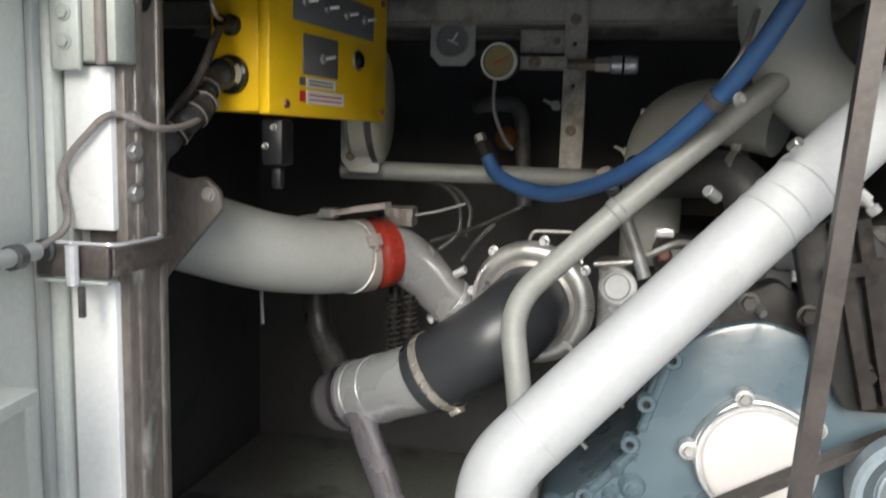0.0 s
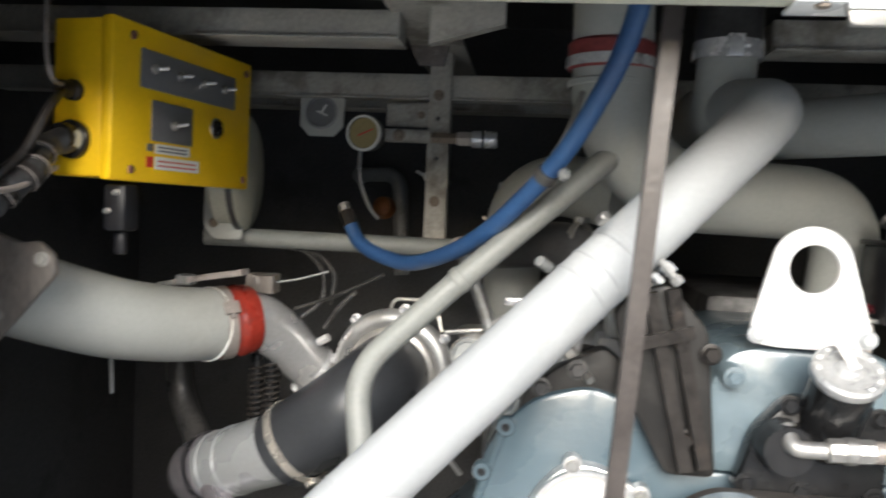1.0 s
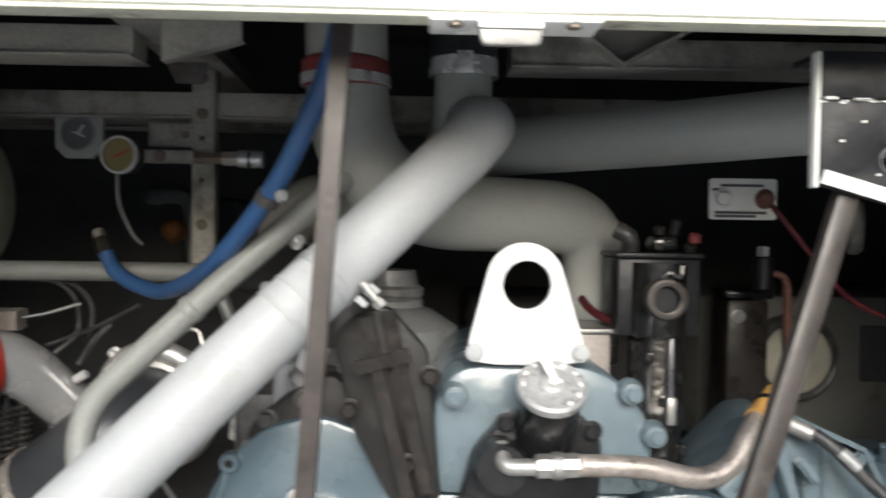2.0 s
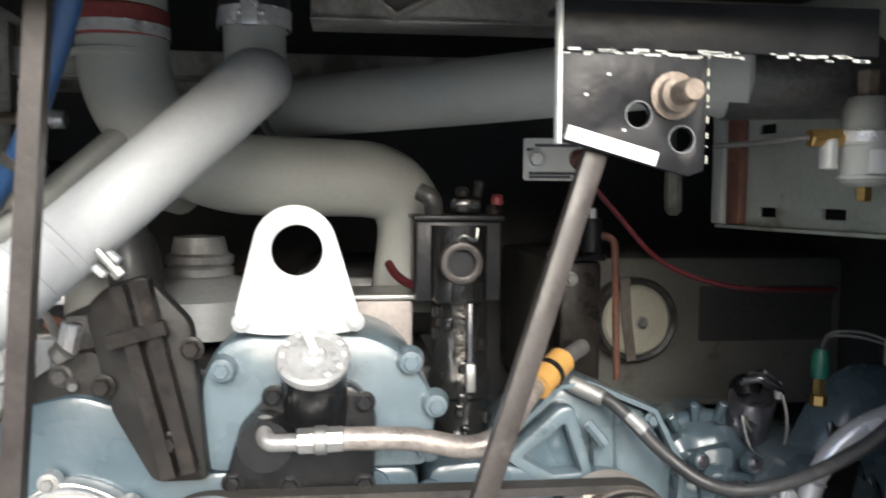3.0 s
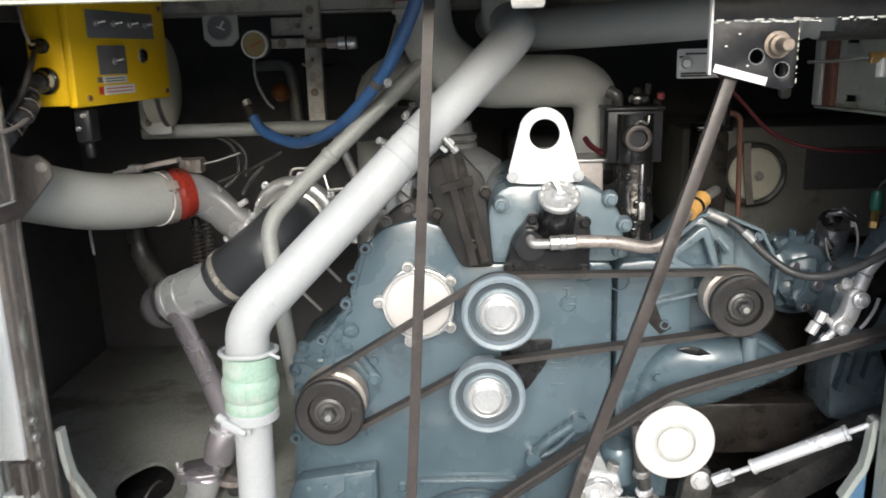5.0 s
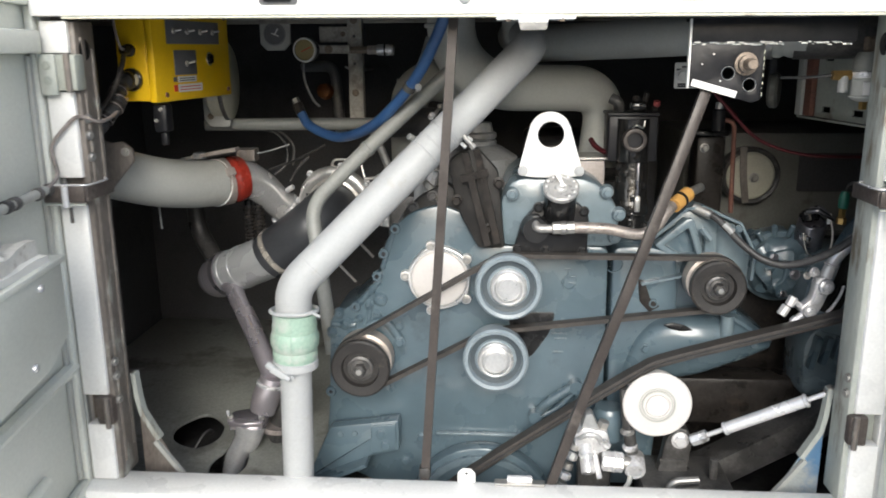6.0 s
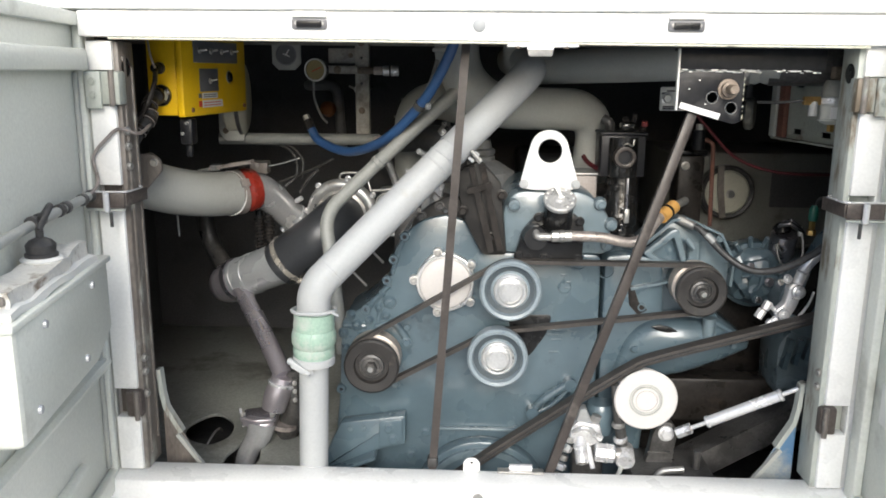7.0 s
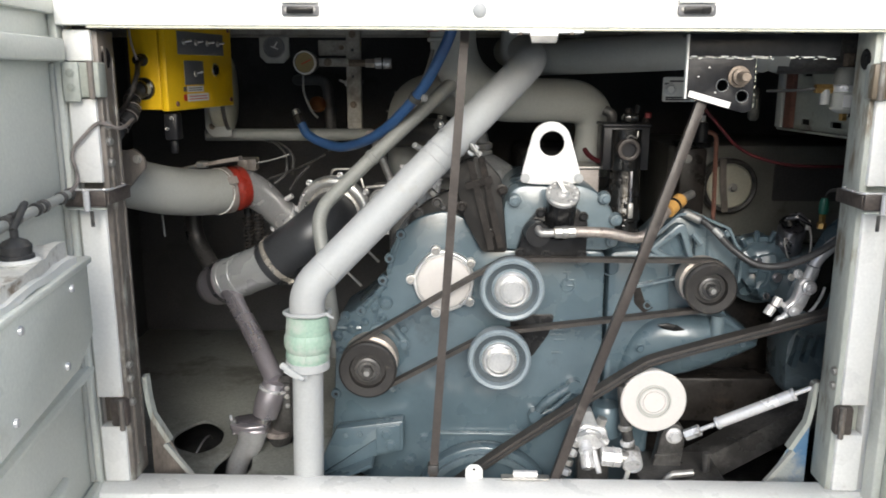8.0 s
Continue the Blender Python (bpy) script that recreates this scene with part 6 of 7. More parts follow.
for tilt, n_, w_ in ((32, 0.017, 0.0035), (118, 0.012, 0.003), (-75, 0.009, 0.003)):
    part("pointer", box(-w_ / 2, w_ / 2, -0.0008, 0.0008, -0.003, n_, 0, None, Matrix.Translation((-0.548, 0.7343, 1.437)) @ Matrix.Rotation(radians(tilt), 4, "Y")), "label", gd)
pg = thing("pressure_gauge", "round pressure gauge with a bright rim and cream face", "gauge", (-0.452, 0.68, 1.40))
part("body", lathe([(0, 0.035), (0.029, 0.035), (0.0295, 0.03), (0.0295, 0.002), (0.029, 0.0), (0.0265, 0.0), (0.026, 0.004), (0, 0.004)], (-0.452, 0.660, 1.396), (0.12, 1, 0), 36), "grime", pg)
part("rim", lathe([(0.0262, 0.003), (0.0270, -0.002), (0.0300, -0.002), (0.0312, 0.001), (0.0312, 0.007), (0.0300, 0.007)], (-0.452, 0.660, 1.396), (0.12, 1, 0), 36), "label", pg, "bright rim")
part("face", lathe([(0, 0.0032), (0.0262, 0.0032), (0.0262, 0.0038), (0, 0.0038)], (-0.452, 0.660, 1.396), (0.12, 1, 0), 32), "dial", pg)
part("pointer", box(-0.462, -0.434, 0.661, 0.6625, 1.3945, 1.3970, 0, None, Matrix.Translation((-0.452, 0, 1.396)) @ Matrix.Rotation(radians(-25), 4, "Y") @ Matrix.Translation((0.452, 0, -1.396))), "red_ink", pg)
part("stem", tube(glide([(-0.460, 0.68, 1.375), (-0.462, 0.69, 1.32), (-0.445, 0.70, 1.27), (-0.43, 0.71, 1.25)]), 0.0034, 8), "zinc", pg)
mf = thing("air_manifold", "dark manifold with brass and bright fittings", "manifold", (-0.36, 0.7, 1.39))
part("bar", box(-0.425, -0.34, 0.69, 0.715, 1.386, 1.408, 0.004), "beam", mf)
part("plug", bolt((-0.395, 0.690, 1.397), (0, -1, 0), 0.008, 0.006), "rust_brass", mf)
part("plug", bolt((-0.362, 0.720, 1.436), (0, -1, 0), 0.005, 0.004), "rust_brass", mf)
part("plate", box(-0.425, -0.345, 0.72, 0.726, 1.415, 1.455, 0.002), "beam", mf)
part("fitting", rod((-0.34, 0.70, 1.395), (-0.29, 0.70, 1.395), 0.010, 6), "rust_brass", mf)
part("fitting", rod((-0.295, 0.70, 1.395), (-0.27, 0.70, 1.395), 0.013, 6), "drum", mf)
part("connector", rod((-0.27, 0.70, 1.395), (-0.225, 0.70, 1.395), 0.015, 20), "silver", mf)
part("connector_ring", rod((-0.252, 0.70, 1.395), (-0.246, 0.70, 1.395), 0.0165, 20), "black", mf)
hs2 = thing("hanger_strap", "grey drilled hanger strap down from the roof beam", "strap", (-0.33, 0.70, 1.2))
bm = plate([(-0.348, 1.195), (-0.314, 1.195), (-0.314, 1.55), (-0.348, 1.55)], 0.672, 0.680, [circle(-0.331, 1.215, 0.004, 10), circle(-0.331, 1.36, 0.004, 10), circle(-0.331, 1.43, 0.004, 10)], 0.001)
box(-0.314, -0.310, 0.672, 0.70, 1.195, 1.55, 0.001, bm)
part("strap", bm, "beam", hs2)
for zz in (1.285, 1.47, 1.53):
    part("bolt", bolt((-0.331, 0.672, zz), (0, -1, 0), 0.007, 0.006), "rust_brass", hs2)
part("top_bracket", plate([(-0.440, 1.66), (-0.360, 1.512), (-0.318, 1.512), (-0.285, 1.66)], 0.624, 0.630, bevel=0.001), "strap", hs2, "dark folded bracket at the roof")
for ob in hs2.children:
    ob.data.transform(Matrix.Translation((0.0, 0.036, 0.0)))
lt = thing("level_tube", "pale grey level tube under the canister", "pipe", (-0.5, 0.68, 1.21))
# Darker pipe grey here stands for dimmer light deep in the bay.
part("tube", rod((-0.72, 0.64, 1.208), (-0.28, 0.70, 1.205), 0.0160, 20), "pipe_mid", lt)
gl = thing("looped_pipe", "grey looped pipe in the dark behind the gauge", "pipe", (-0.42, 0.8, 1.2))
part("pipe", tube(bends([(-0.60, 1.30, 1.345), (-0.57, 1.14, 1.345), (-0.470, 1.12, 1.348), (-0.452, 1.10, 1.12)], 0.04), 0.017, 16), "zinc", gl)
tagged(part("hose_cap", lathe([(0, 0), (0.023, 0), (0.026, 0.008), (0.021, 0.020), (0.022, 0.028), (0.010, 0.038), (0, 0.039)], (-0.494, 1.104, 1.268), (-0.25, -1, 0.2), 18), "amber"), "dull orange cap in the dark", "cap")
fwr = thing("thin_cables", "thin grey looped cables above the turbocharger", "cable", (-0.45, 0.6, 1.1))
part("cable", tube(glide([(-0.635, 0.68, 1.19), (-0.555, 0.66, 1.19), (-0.51, 0.64, 1.16), (-0.505, 0.63, 1.11), (-0.535, 0.62, 1.08)]), 0.0035, 8), "grime", fwr)
part("cable", tube(glide([(-0.615, 0.70, 1.195), (-0.535, 0.68, 1.185), (-0.493, 0.66, 1.15), (-0.495, 0.65, 1.10)]), 0.0035, 8), "grime", fwr)
part("cable", tube(glide([(-0.555, 0.64, 1.09), (-0.475, 0.62, 1.12), (-0.395, 0.60, 1.16)]), 0.003, 8), "grime", fwr)

# ---- right: bracket, panels, filters, hoses ----
bk = thing("black_bracket", "chipped black steel bracket with a tarnished bolt", "bracket", (0.45, 0.04, 1.30))
bp_ = [(0.386, 1.328), (0.496, 1.299), (0.510, 1.304), (0.512, 1.400), (0.386, 1.400)]
part("plate", plate(bp_, 0.046, 0.054, [circle(0.452, 1.350, 0.0105, 18), circle(0.490, 1.330, 0.0105, 18)], 0.001), "flat_black", bk)
bm = box(0.386, 0.665, 0.046, 0.052, 1.403, 1.444, 0.001)
box(0.386, 0.665, 0.052, 0.10, 1.439, 1.444, 0.001, bm)
part("top_rail", bm, "flat_black", bk)
part("edge_paint", box(0.382, 0.3858, 0.044, 0.056, 1.325, 1.443, 0.001), "label", bk, "white worn edge")
part("edge_strip", tube([(0.390, 0.0445, 1.335), (0.468, 0.0445, 1.313)], 0, section=[(-0.006, -0.0008), (0.006, -0.0008), (0.006, 0.0008), (-0.006, 0.0008)]), "label", bk, "white paint strip")
random.seed(4)
for k in range(44):
    x = 0.388 + 0.26 * (k / 44) + random.uniform(-0.004, 0.006)
    if 0.60 < k / 44 < 0.68:
        continue
    n_ = random.uniform(0.004, 0.020) * (1.0 if k < 24 else 0.6)
    z_ = 1.4000 + random.uniform(-0.0028, 0.0024)
    part("chip", box(x, x + n_, 0.0452, 0.0459, z_, z_ + random.uniform(0.0007, 0.0026), 0), "label", bk)
for k in range(9):
    z_ = 1.312 + 0.0105 * k + random.uniform(-0.003, 0.003)
    part("chip", box(0.5110, 0.5124, 0.0450, 0.0458, z_, z_ + random.uniform(0.001, 0.007), 0), "cream", bk)
for q in ((0.452, 1.350), (0.490, 1.330)):
    part("hole_rim", lathe([(0.0106, 0), (0.0112, 0.0008), (0.0116, 0.0008), (0.0119, 0)], (q[0], 0.046, q[1]), (0, -1, 0), 24), "zinc", bk)
for q in ((0.424, 1.382), (0.438, 1.336), (0.405, 1.365)):
    part("chip", box(q[0], q[0] + 0.003, 0.0452, 0.0459, q[1], q[1] + 0.002, 0), "label", bk)
part("bolt", lathe([(0, 0), (0.020, 0), (0.020, 0.004), (0.015, 0.005), (0.015, 0.016), (0.010, 0.018), (0.0095, 0.042), (0.008, 0.045), (0, 0.045)], (0.481, 0.046, 1.366), (0, -1, 0), 18), "rust_brass", bk, "tarnished bolt and nut")
nd = thing("notice_plate", "small cream notice plate with worn print and a bolt", "plate", (0.52, 0.5, 1.30))
part("plate", plate(rounded([(0.452, 1.303), (0.550, 1.303), (0.550, 1.362), (0.452, 1.362)], 0.005, 3), 0.500, 0.504, bevel=0.0008), "label", nd)
part("bolt", bolt((0.470, 0.500, 1.333), (0, -1, 0), 0.011, 0.008), "alu", nd)
part("bolt", bolt((0.532, 0.500, 1.333), (0, -1, 0), 0.011, 0.008), "rust", nd)
for z, x0, x1 in ((1.352, 0.468, 0.53), (1.346, 0.456, 0.475), (1.313, 0.460, 0.535), (1.308, 0.460, 0.52)):
    part("print", box(x0, x1, 0.4990, 0.4997, z - 0.002, z + 0.002, 0), "ink", nd)

pr = thing("side_panel", "scuffed pale grey sheet panel with slots and a rusty upright", "panel", (0.77, 0.3, 1.24))
PR = Matrix(((0.136, 0.991, 0, 0.745), (-0.991, 0.136, 0, 0.500), (0, 0, 1, 0), (0, 0, 0, 1)))  # x from the far end forwards, y behind the sheet
bm = plate([(0, 1.243), (0.44, 1.243), (0.44, 1.52), (0, 1.52)], 0.0, 0.006, [rounded([(x, z), (x + w, z), (x + w, z + 0.013), (x, z + 0.013)], 0.002, 2) for x, z, w in ((0.085, 1.255, 0.035), (0.205, 1.255, 0.040), (0.315, 1.257, 0.03), (0.080, 1.365, 0.035))], 0.001, PR)
part("sheet", bm, "jamb_grey_soft", pr)
part("fold", box(0, 0.44, -0.012, -0.0005, 1.238, 1.2425, 0.001, None, PR), "jamb_grey_soft", pr)
part("upright", box(0.030, 0.060, -0.014, -0.001, 1.244, 1.50, 0.002, None, PR), "rust", pr, "rusty upright strip")
part("upright", box(0.0, 0.026, -0.018, -0.001, 1.244, 1.50, 0.002, None, PR), "pipe_grey", pr)
# Black discs on the sheet paint the shade of small holes.
for q in ((0.27, 1.285), (0.30, 1.30), (0.14, 1.40)):
    part("hole", lathe([(0, 0), (0.004, 0), (0.004, 0.001), (0, 0.001)], PR @ Vector((q[0], -0.0002, q[1])), PR.to_3x3() @ Vector((0, -1, 0)), 8), "black", pr)
oc = thing("oval_canister", "olive canister beside the sheet panel", "canister", (0.69, 0.55, 1.25))
part("body", lathe([(0, 0), (0.036, 0), (0.042, 0.006), (0.042, 0.018), (0.036, 0.024), (0, 0.024)], (0.690, 0.575, 1.295), (0.9, -0.42, 0), 28), "olive", oc)
part("hanger", box(0.685, 0.70, 0.56, 0.575, 1.32, 1.72, 0.002), "dark", oc)

ad = thing("air_filter_bowl", "cream filter bowl with a brass drain and side fitting", "filter", (0.735, 0.165, 1.28))
part("bowl", lathe([(0, 0), (0.012, 0), (0.022, 0.004), (0.026, 0.010), (0.026, 0.045), (0, 0.045)], (0.737, 0.165, 1.293), (0, 0, 1), 26), "pipe_grey", ad)
part("collar", lathe([(0, 0), (0.029, 0), (0.030, 0.003), (0.030, 0.010), (0.028, 0.012), (0, 0.012)], (0.737, 0.165, 1.338), (0, 0, 1), 26), "silver", ad)
part("head", lathe([(0, 0), (0.025, 0), (0.024, 0.022), (0.018, 0.034), (0, 0.036)], (0.737, 0.165, 1.350), (0, 0, 1), 26), "pipe_mid", ad)
part("drain", rod((0.737, 0.165, 1.278), (0.737, 0.165, 1.293), 0.008, 6), "brass", ad)
part("label", plate([(0.722, 1.306), (0.748, 1.306), (0.748, 1.330), (0.722, 1.330)], 0.1365, 0.1395, bevel=0.0005), "plain_white", ad)
part("side_fitting", rod((0.675, 0.165, 1.342), (0.710, 0.165, 1.342), 0.010, 6), "brass", ad)
part("side_stub", rod((0.696, 0.165, 1.31), (0.696, 0.165, 1.342), 0.010, 14), "zinc", ad)
for zz in (1.300, 1.334):
    part("bead", lathe([(0.0258, 0), (0.0278, 0.001), (0.0278, 0.004), (0.0258, 0.005)], (0.737, 0.165, zz), (0, 0, 1), 26), "pipe_grey", ad)
part("top_union", rod((0.737, 0.165, 1.385), (0.737, 0.165, 1.412), 0.011, 6), "rust_brass", ad)
part("feed", tube(glide([(0.675, 0.165, 1.342), (0.64, 0.18, 1.338), (0.60, 0.22, 1.336)]), 0.003, 8), "rubber", ad)

fan = thing("heater_unit", "olive grey unit with a round pale end and dark plate", "heater", (0.85, 0.95, 0.9))
part("case", box(0.57, 1.185, 0.88, 1.28, 0.880, 1.165, 0.012), "olive", fan)
part("cover_plate", plate(rounded([(0.885, 1.000), (1.16, 1.000), (1.16, 1.108), (0.885, 1.108)], 0.006, 3), 0.874, 0.8795, bevel=0.001), "dark", fan, "dark flat cover plate")
part("disc", lathe([(0, 0), (0.060, 0), (0.066, 0.005), (0.066, 0.047), (0, 0.047)], (0.744, 0.832, 1.049), (0, 1, 0), 44), "cream", fan, "pale round end")
part("disc_nut", bolt((0.752, 0.832, 1.045), (0, -1, 0), 0.010, 0.008), "steel", fan)
part("ring", lathe([(0.067, 0.004), (0.075, 0.0), (0.081, 0.008), (0.080, 0.045), (0.067, 0.045)], (0.744, 0.830, 1.049), (0, 1, 0), 44), "grime", fan)
part("strap", tube(bends([(0.716, 0.824, 1.130), (0.718, 0.818, 1.06), (0.732, 0.824, 0.975)], 0.03), 0, section=[(-0.009, -0.003), (0.009, -0.003), (0.009, 0.003), (-0.009, 0.003)]), "jamb", fan)
part("edge", box(0.57, 1.185, 0.872, 0.8795, 0.874, 0.888, 0.003), "olive", fan)
bpst = thing("blue_upright", "dark blue grey upright casting with a copper pipe", "casting", (0.62, 0.72, 0.95))
part("casting", box(0.565, 0.640, 0.72, 0.80, 0.90, 1.17, 0.01), "oil", bpst)
part("cap", box(0.560, 0.645, 0.715, 0.80, 1.1705, 1.185, 0.004), "black", bpst)
part("bolt", bolt((0.585, 0.72, 1.14), (0, -1, 0), 0.009, 0.008), "steel", bpst)
part("copper_pipe", tube(bends([(0.585, 0.66, 1.22), (0.640, 0.66, 1.215), (0.648, 0.66, 0.98)], 0.02), 0.006, 12), "rust", bpst)
part("valve", rod((0.60, 0.66, 1.19), (0.60, 0.66, 1.245), 0.017, 12), "flat_black", bpst)
part("valve_nut", rod((0.60, 0.66, 1.245), (0.60, 0.66, 1.262), 0.010, 6), "chrome", bpst)

col = thing("filter_column", "glossy black filter column with a square head and round port", "filter", (0.345, 0.36, 0.95))
part("column", lathe([(0, 0), (0.038, 0), (0.040, 0.02), (0.034, 0.03), (0.034, 0.07), (0.040, 0.075), (0.040, 0.10), (0.036, 0.11), (0.036, 0.19), (0.034, 0.20), (0, 0.20)], (0.350, 0.400, 0.955), (0, 0, 1), 32), "gloss_black", col)
hd = part("head", box(0.291, 0.398, 0.372, 0.46, 1.150, 1.250, 0.004), "flat_black", col)
part("head_barrel", lathe([(0, 0), (0.034, 0), (0.036, 0.004), (0.036, 0.094), (0, 0.094)], (0.345, 0.378, 1.151), (0, 0, 1), 32), "gloss_black", hd)
part("head_lip", box(0.288, 0.400, 0.366, 0.462, 1.2505, 1.257, 0.002), "flat_black", hd)
part("hose_stub", tube(bends([(0.318, 0.420, 1.2575), (0.316, 0.412, 1.278), (0.300, 0.420, 1.286)], 0.012), 0.0120, 16), "grime", col, "dark hose stub on the head")
part("side_block", box(0.342, 0.378, 0.395, 0.44, 1.2575, 1.280, 0.008), "gloss_black", col)
part("block_stud", rod((0.372, 0.402, 1.280), (0.374, 0.398, 1.300), 0.006, 8), "oil", col)
part("port", lathe([(0, 0.018), (0.0165, 0.018), (0.0165, 0.001), (0.020, 0), (0.0245, 0.001), (0.026, 0.004), (0.026, 0.030), (0, 0.030)], (0.343, 0.328, 1.201), (0, 1, 0), 32), "rod", col, "dull steel port ring")
part("port_core", lathe([(0, 0.012), (0.0162, 0.012), (0.0162, 0.016), (0, 0.016)], (0.343, 0.328, 1.201), (0, 1, 0), 24), "flat_black", col)
part("port_clip", tube(bends([(0.337, 0.330, 1.228), (0.343, 0.322, 1.236), (0.360, 0.332, 1.226), (0.362, 0.335, 1.243)], 0.008), 0.0022, 8), "steel", col)
part("seam", box(0.354, 0.360, 0.352, 0.368, 1.05, 1.165, 0.002), "shiny", col)
part("tag", box(0.352, 0.364, 0.350, 0.366, 1.040, 1.075, 0.002), "steel", col)
random.seed(11)
for k in range(13):
    a_ = radians(random.uniform(200, 335))
    z_ = 0.975 + 0.0135 * k
    q = Vector((0.350 + 0.036 * math.cos(a_), 0.400 + 0.036 * math.sin(a_), z_))
    part("lug", box(-0.007, 0.007, -0.006, 0.006, -0.008, 0.008, 0.003, None, Matrix.Translation(q) @ Matrix.Rotation(a_, 4, "Z")), "gloss_black", col)
for q in ((0.352, 0.40, 1.280), (0.392, 0.40, 1.2575)):
    part("knob", lathe([(0, 0), (0.007, 0), (0.009, 0.006), (0.006, 0.012), (0, 0.012)], q, (0, 0, 1), 12), "oil", col)
tp2 = thing("pump_block", "tan oily casting with a steel ledge beside the filter column", "pump", (0.26, 0.42, 1.06))
part("casting", box(0.185, 0.290, 0.395, 0.50, 1.062, 1.150, 0.006), "tan_metal", tp2, "tan oily casting")
part("ledge", box(0.180, 0.294, 0.390, 0.50, 1.1505, 1.156, 0.001), "steel", tp2)
tagged(part("red_stopper", lathe([(0, 0), (0.008, 0), (0.007, 0.01), (0, 0.011)], (0.395, 0.39, 1.272), (0, -0.3, 1), 12), "shaded_red"), "small red cap above the filter column", "cap")
rw = thing("red_hose_tail", "red cable end beside the black filter column", "cable", (0.28, 0.4, 1.17))
part("cable", tube(glide([(0.262, 0.46, 1.19), (0.270, 0.44, 1.178), (0.285, 0.42, 1.168), (0.305, 0.40, 1.164)]), 0.006, 10), "wire_red", rw)

bhz = thing("braided_hose", "steel braided hose with crimped ends and an orange sleeve", "hose", (0.13, 0.17, 1.04))
part("elbow", tube(bends([(0.128, 0.19, 1.058), (0.128, 0.17, 1.040), (0.165, 0.165, 1.042)], 0.012), 0.009, 14), "steel", bhz)
part("ferrule", rod((0.160, 0.164, 1.043), (0.206, 0.163, 1.045), 0.0130, 8), "steel", bhz)
part("crimp", rod((0.176, 0.1637, 1.0437), (0.190, 0.1633, 1.0443), 0.0142, 16), "steel", bhz)
part("hose", tube(glide([(0.205, 0.163, 1.045), (0.27, 0.163, 1.043), (0.330, 0.165, 1.032), (0.365, 0.17, 1.045), (0.388, 0.185, 1.072), (0.41, 0.21, 1.088)]), 0.0115, 18), "braid", bhz)
part("sleeve", tube([(0.405, 0.20, 1.084), (0.440, 0.235, 1.103)], 0.0155, 20), "orange", bhz)
part("ring", tube([(0.420, 0.215, 1.092), (0.424, 0.219, 1.094)], 0.0175, 20), "black", bhz)
part("tail", tube([(0.440, 0.235, 1.103), (0.475, 0.275, 1.110)], 0.009, 14), "steel", bhz)
bkz = thing("black_hose", "thick black rubber hose sagging to the door post", "hose", (0.6, 0.22, 0.96))
part("hose", tube(glide([(0.475, 0.29, 1.060), (0.51, 0.265, 1.045), (0.56, 0.235, 0.995), (0.60, 0.215, 0.968), (0.645, 0.205, 0.962), (0.695, 0.18, 0.985), (0.735, 0.14, 1.03), (0.755, 0.10, 1.08), (0.78, 0.08, 1.10)]), 0.0078, 18), "rubber", bkz)
part("tape", tube(glide([(0.524, 0.257, 1.034), (0.532, 0.252, 1.026), (0.540, 0.247, 1.018)]), 0.0088, 16), "zinc", bkz, "grey taped length")
part("end", rod((0.466, 0.293, 1.064), (0.500, 0.271, 1.050), 0.0105, 12), "steel", bkz)
rcz = thing("red_cable", "dark red cable drooping below the side panel", "cable", (0.7, 0.5, 1.15))
part("cable", tube(glide([(0.50, 0.40, 1.32), (0.56, 0.42, 1.26), (0.64, 0.45, 1.19), (0.75, 0.46, 1.155), (0.90, 0.46, 1.15)]), 0.0036, 10), "wire_red", rcz)

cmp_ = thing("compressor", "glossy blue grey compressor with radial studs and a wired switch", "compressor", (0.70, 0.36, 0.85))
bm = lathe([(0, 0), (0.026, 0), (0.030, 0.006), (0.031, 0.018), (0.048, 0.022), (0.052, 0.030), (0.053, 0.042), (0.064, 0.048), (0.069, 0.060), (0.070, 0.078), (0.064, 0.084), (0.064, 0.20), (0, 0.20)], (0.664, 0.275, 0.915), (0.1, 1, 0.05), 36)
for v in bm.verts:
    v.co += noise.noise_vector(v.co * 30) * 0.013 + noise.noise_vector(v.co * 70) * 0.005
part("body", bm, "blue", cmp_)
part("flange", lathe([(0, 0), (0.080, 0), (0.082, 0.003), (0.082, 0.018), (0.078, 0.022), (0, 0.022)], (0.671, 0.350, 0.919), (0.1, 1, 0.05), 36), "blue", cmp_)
for ang in (78, 102, 124, 143, 158):
    a_ = radians(ang)
    c_ = Vector((0.671 + 0.072 * math.cos(a_), 0.345, 0.919 + 0.072 * math.sin(a_)))
    out_ = Vector((math.cos(a_), 0, math.sin(a_)))
    part("stud", rod(c_, c_ + out_ * 0.026 + Vector((0, -0.010, 0)), 0.0065, 6), "blue", cmp_)
part("cast_rib", tube(bends([(0.625, 0.292, 0.930), (0.665, 0.272, 0.940), (0.705, 0.285, 0.930)], 0.02), 0.006, 10), "blue", cmp_)
part("cast_rib", tube(bends([(0.640, 0.288, 0.890), (0.660, 0.272, 0.905), (0.668, 0.276, 0.950)], 0.02), 0.005, 10), "blue", cmp_)
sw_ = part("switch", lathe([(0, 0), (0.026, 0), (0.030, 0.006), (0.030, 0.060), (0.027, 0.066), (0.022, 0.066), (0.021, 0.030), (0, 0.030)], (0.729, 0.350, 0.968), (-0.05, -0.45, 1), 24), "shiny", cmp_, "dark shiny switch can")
part("insert", box(0.730, 0.742, 0.318, 0.330, 0.992, 1.014, 0.002), "tan_metal", sw_)
part("cap", lathe([(0, 0), (0.022, 0), (0.020, 0.014), (0.010, 0.020), (0, 0.020)], (0.728, 0.345, 1.030), (-0.3, 0.1, 1), 18), "black", sw_)
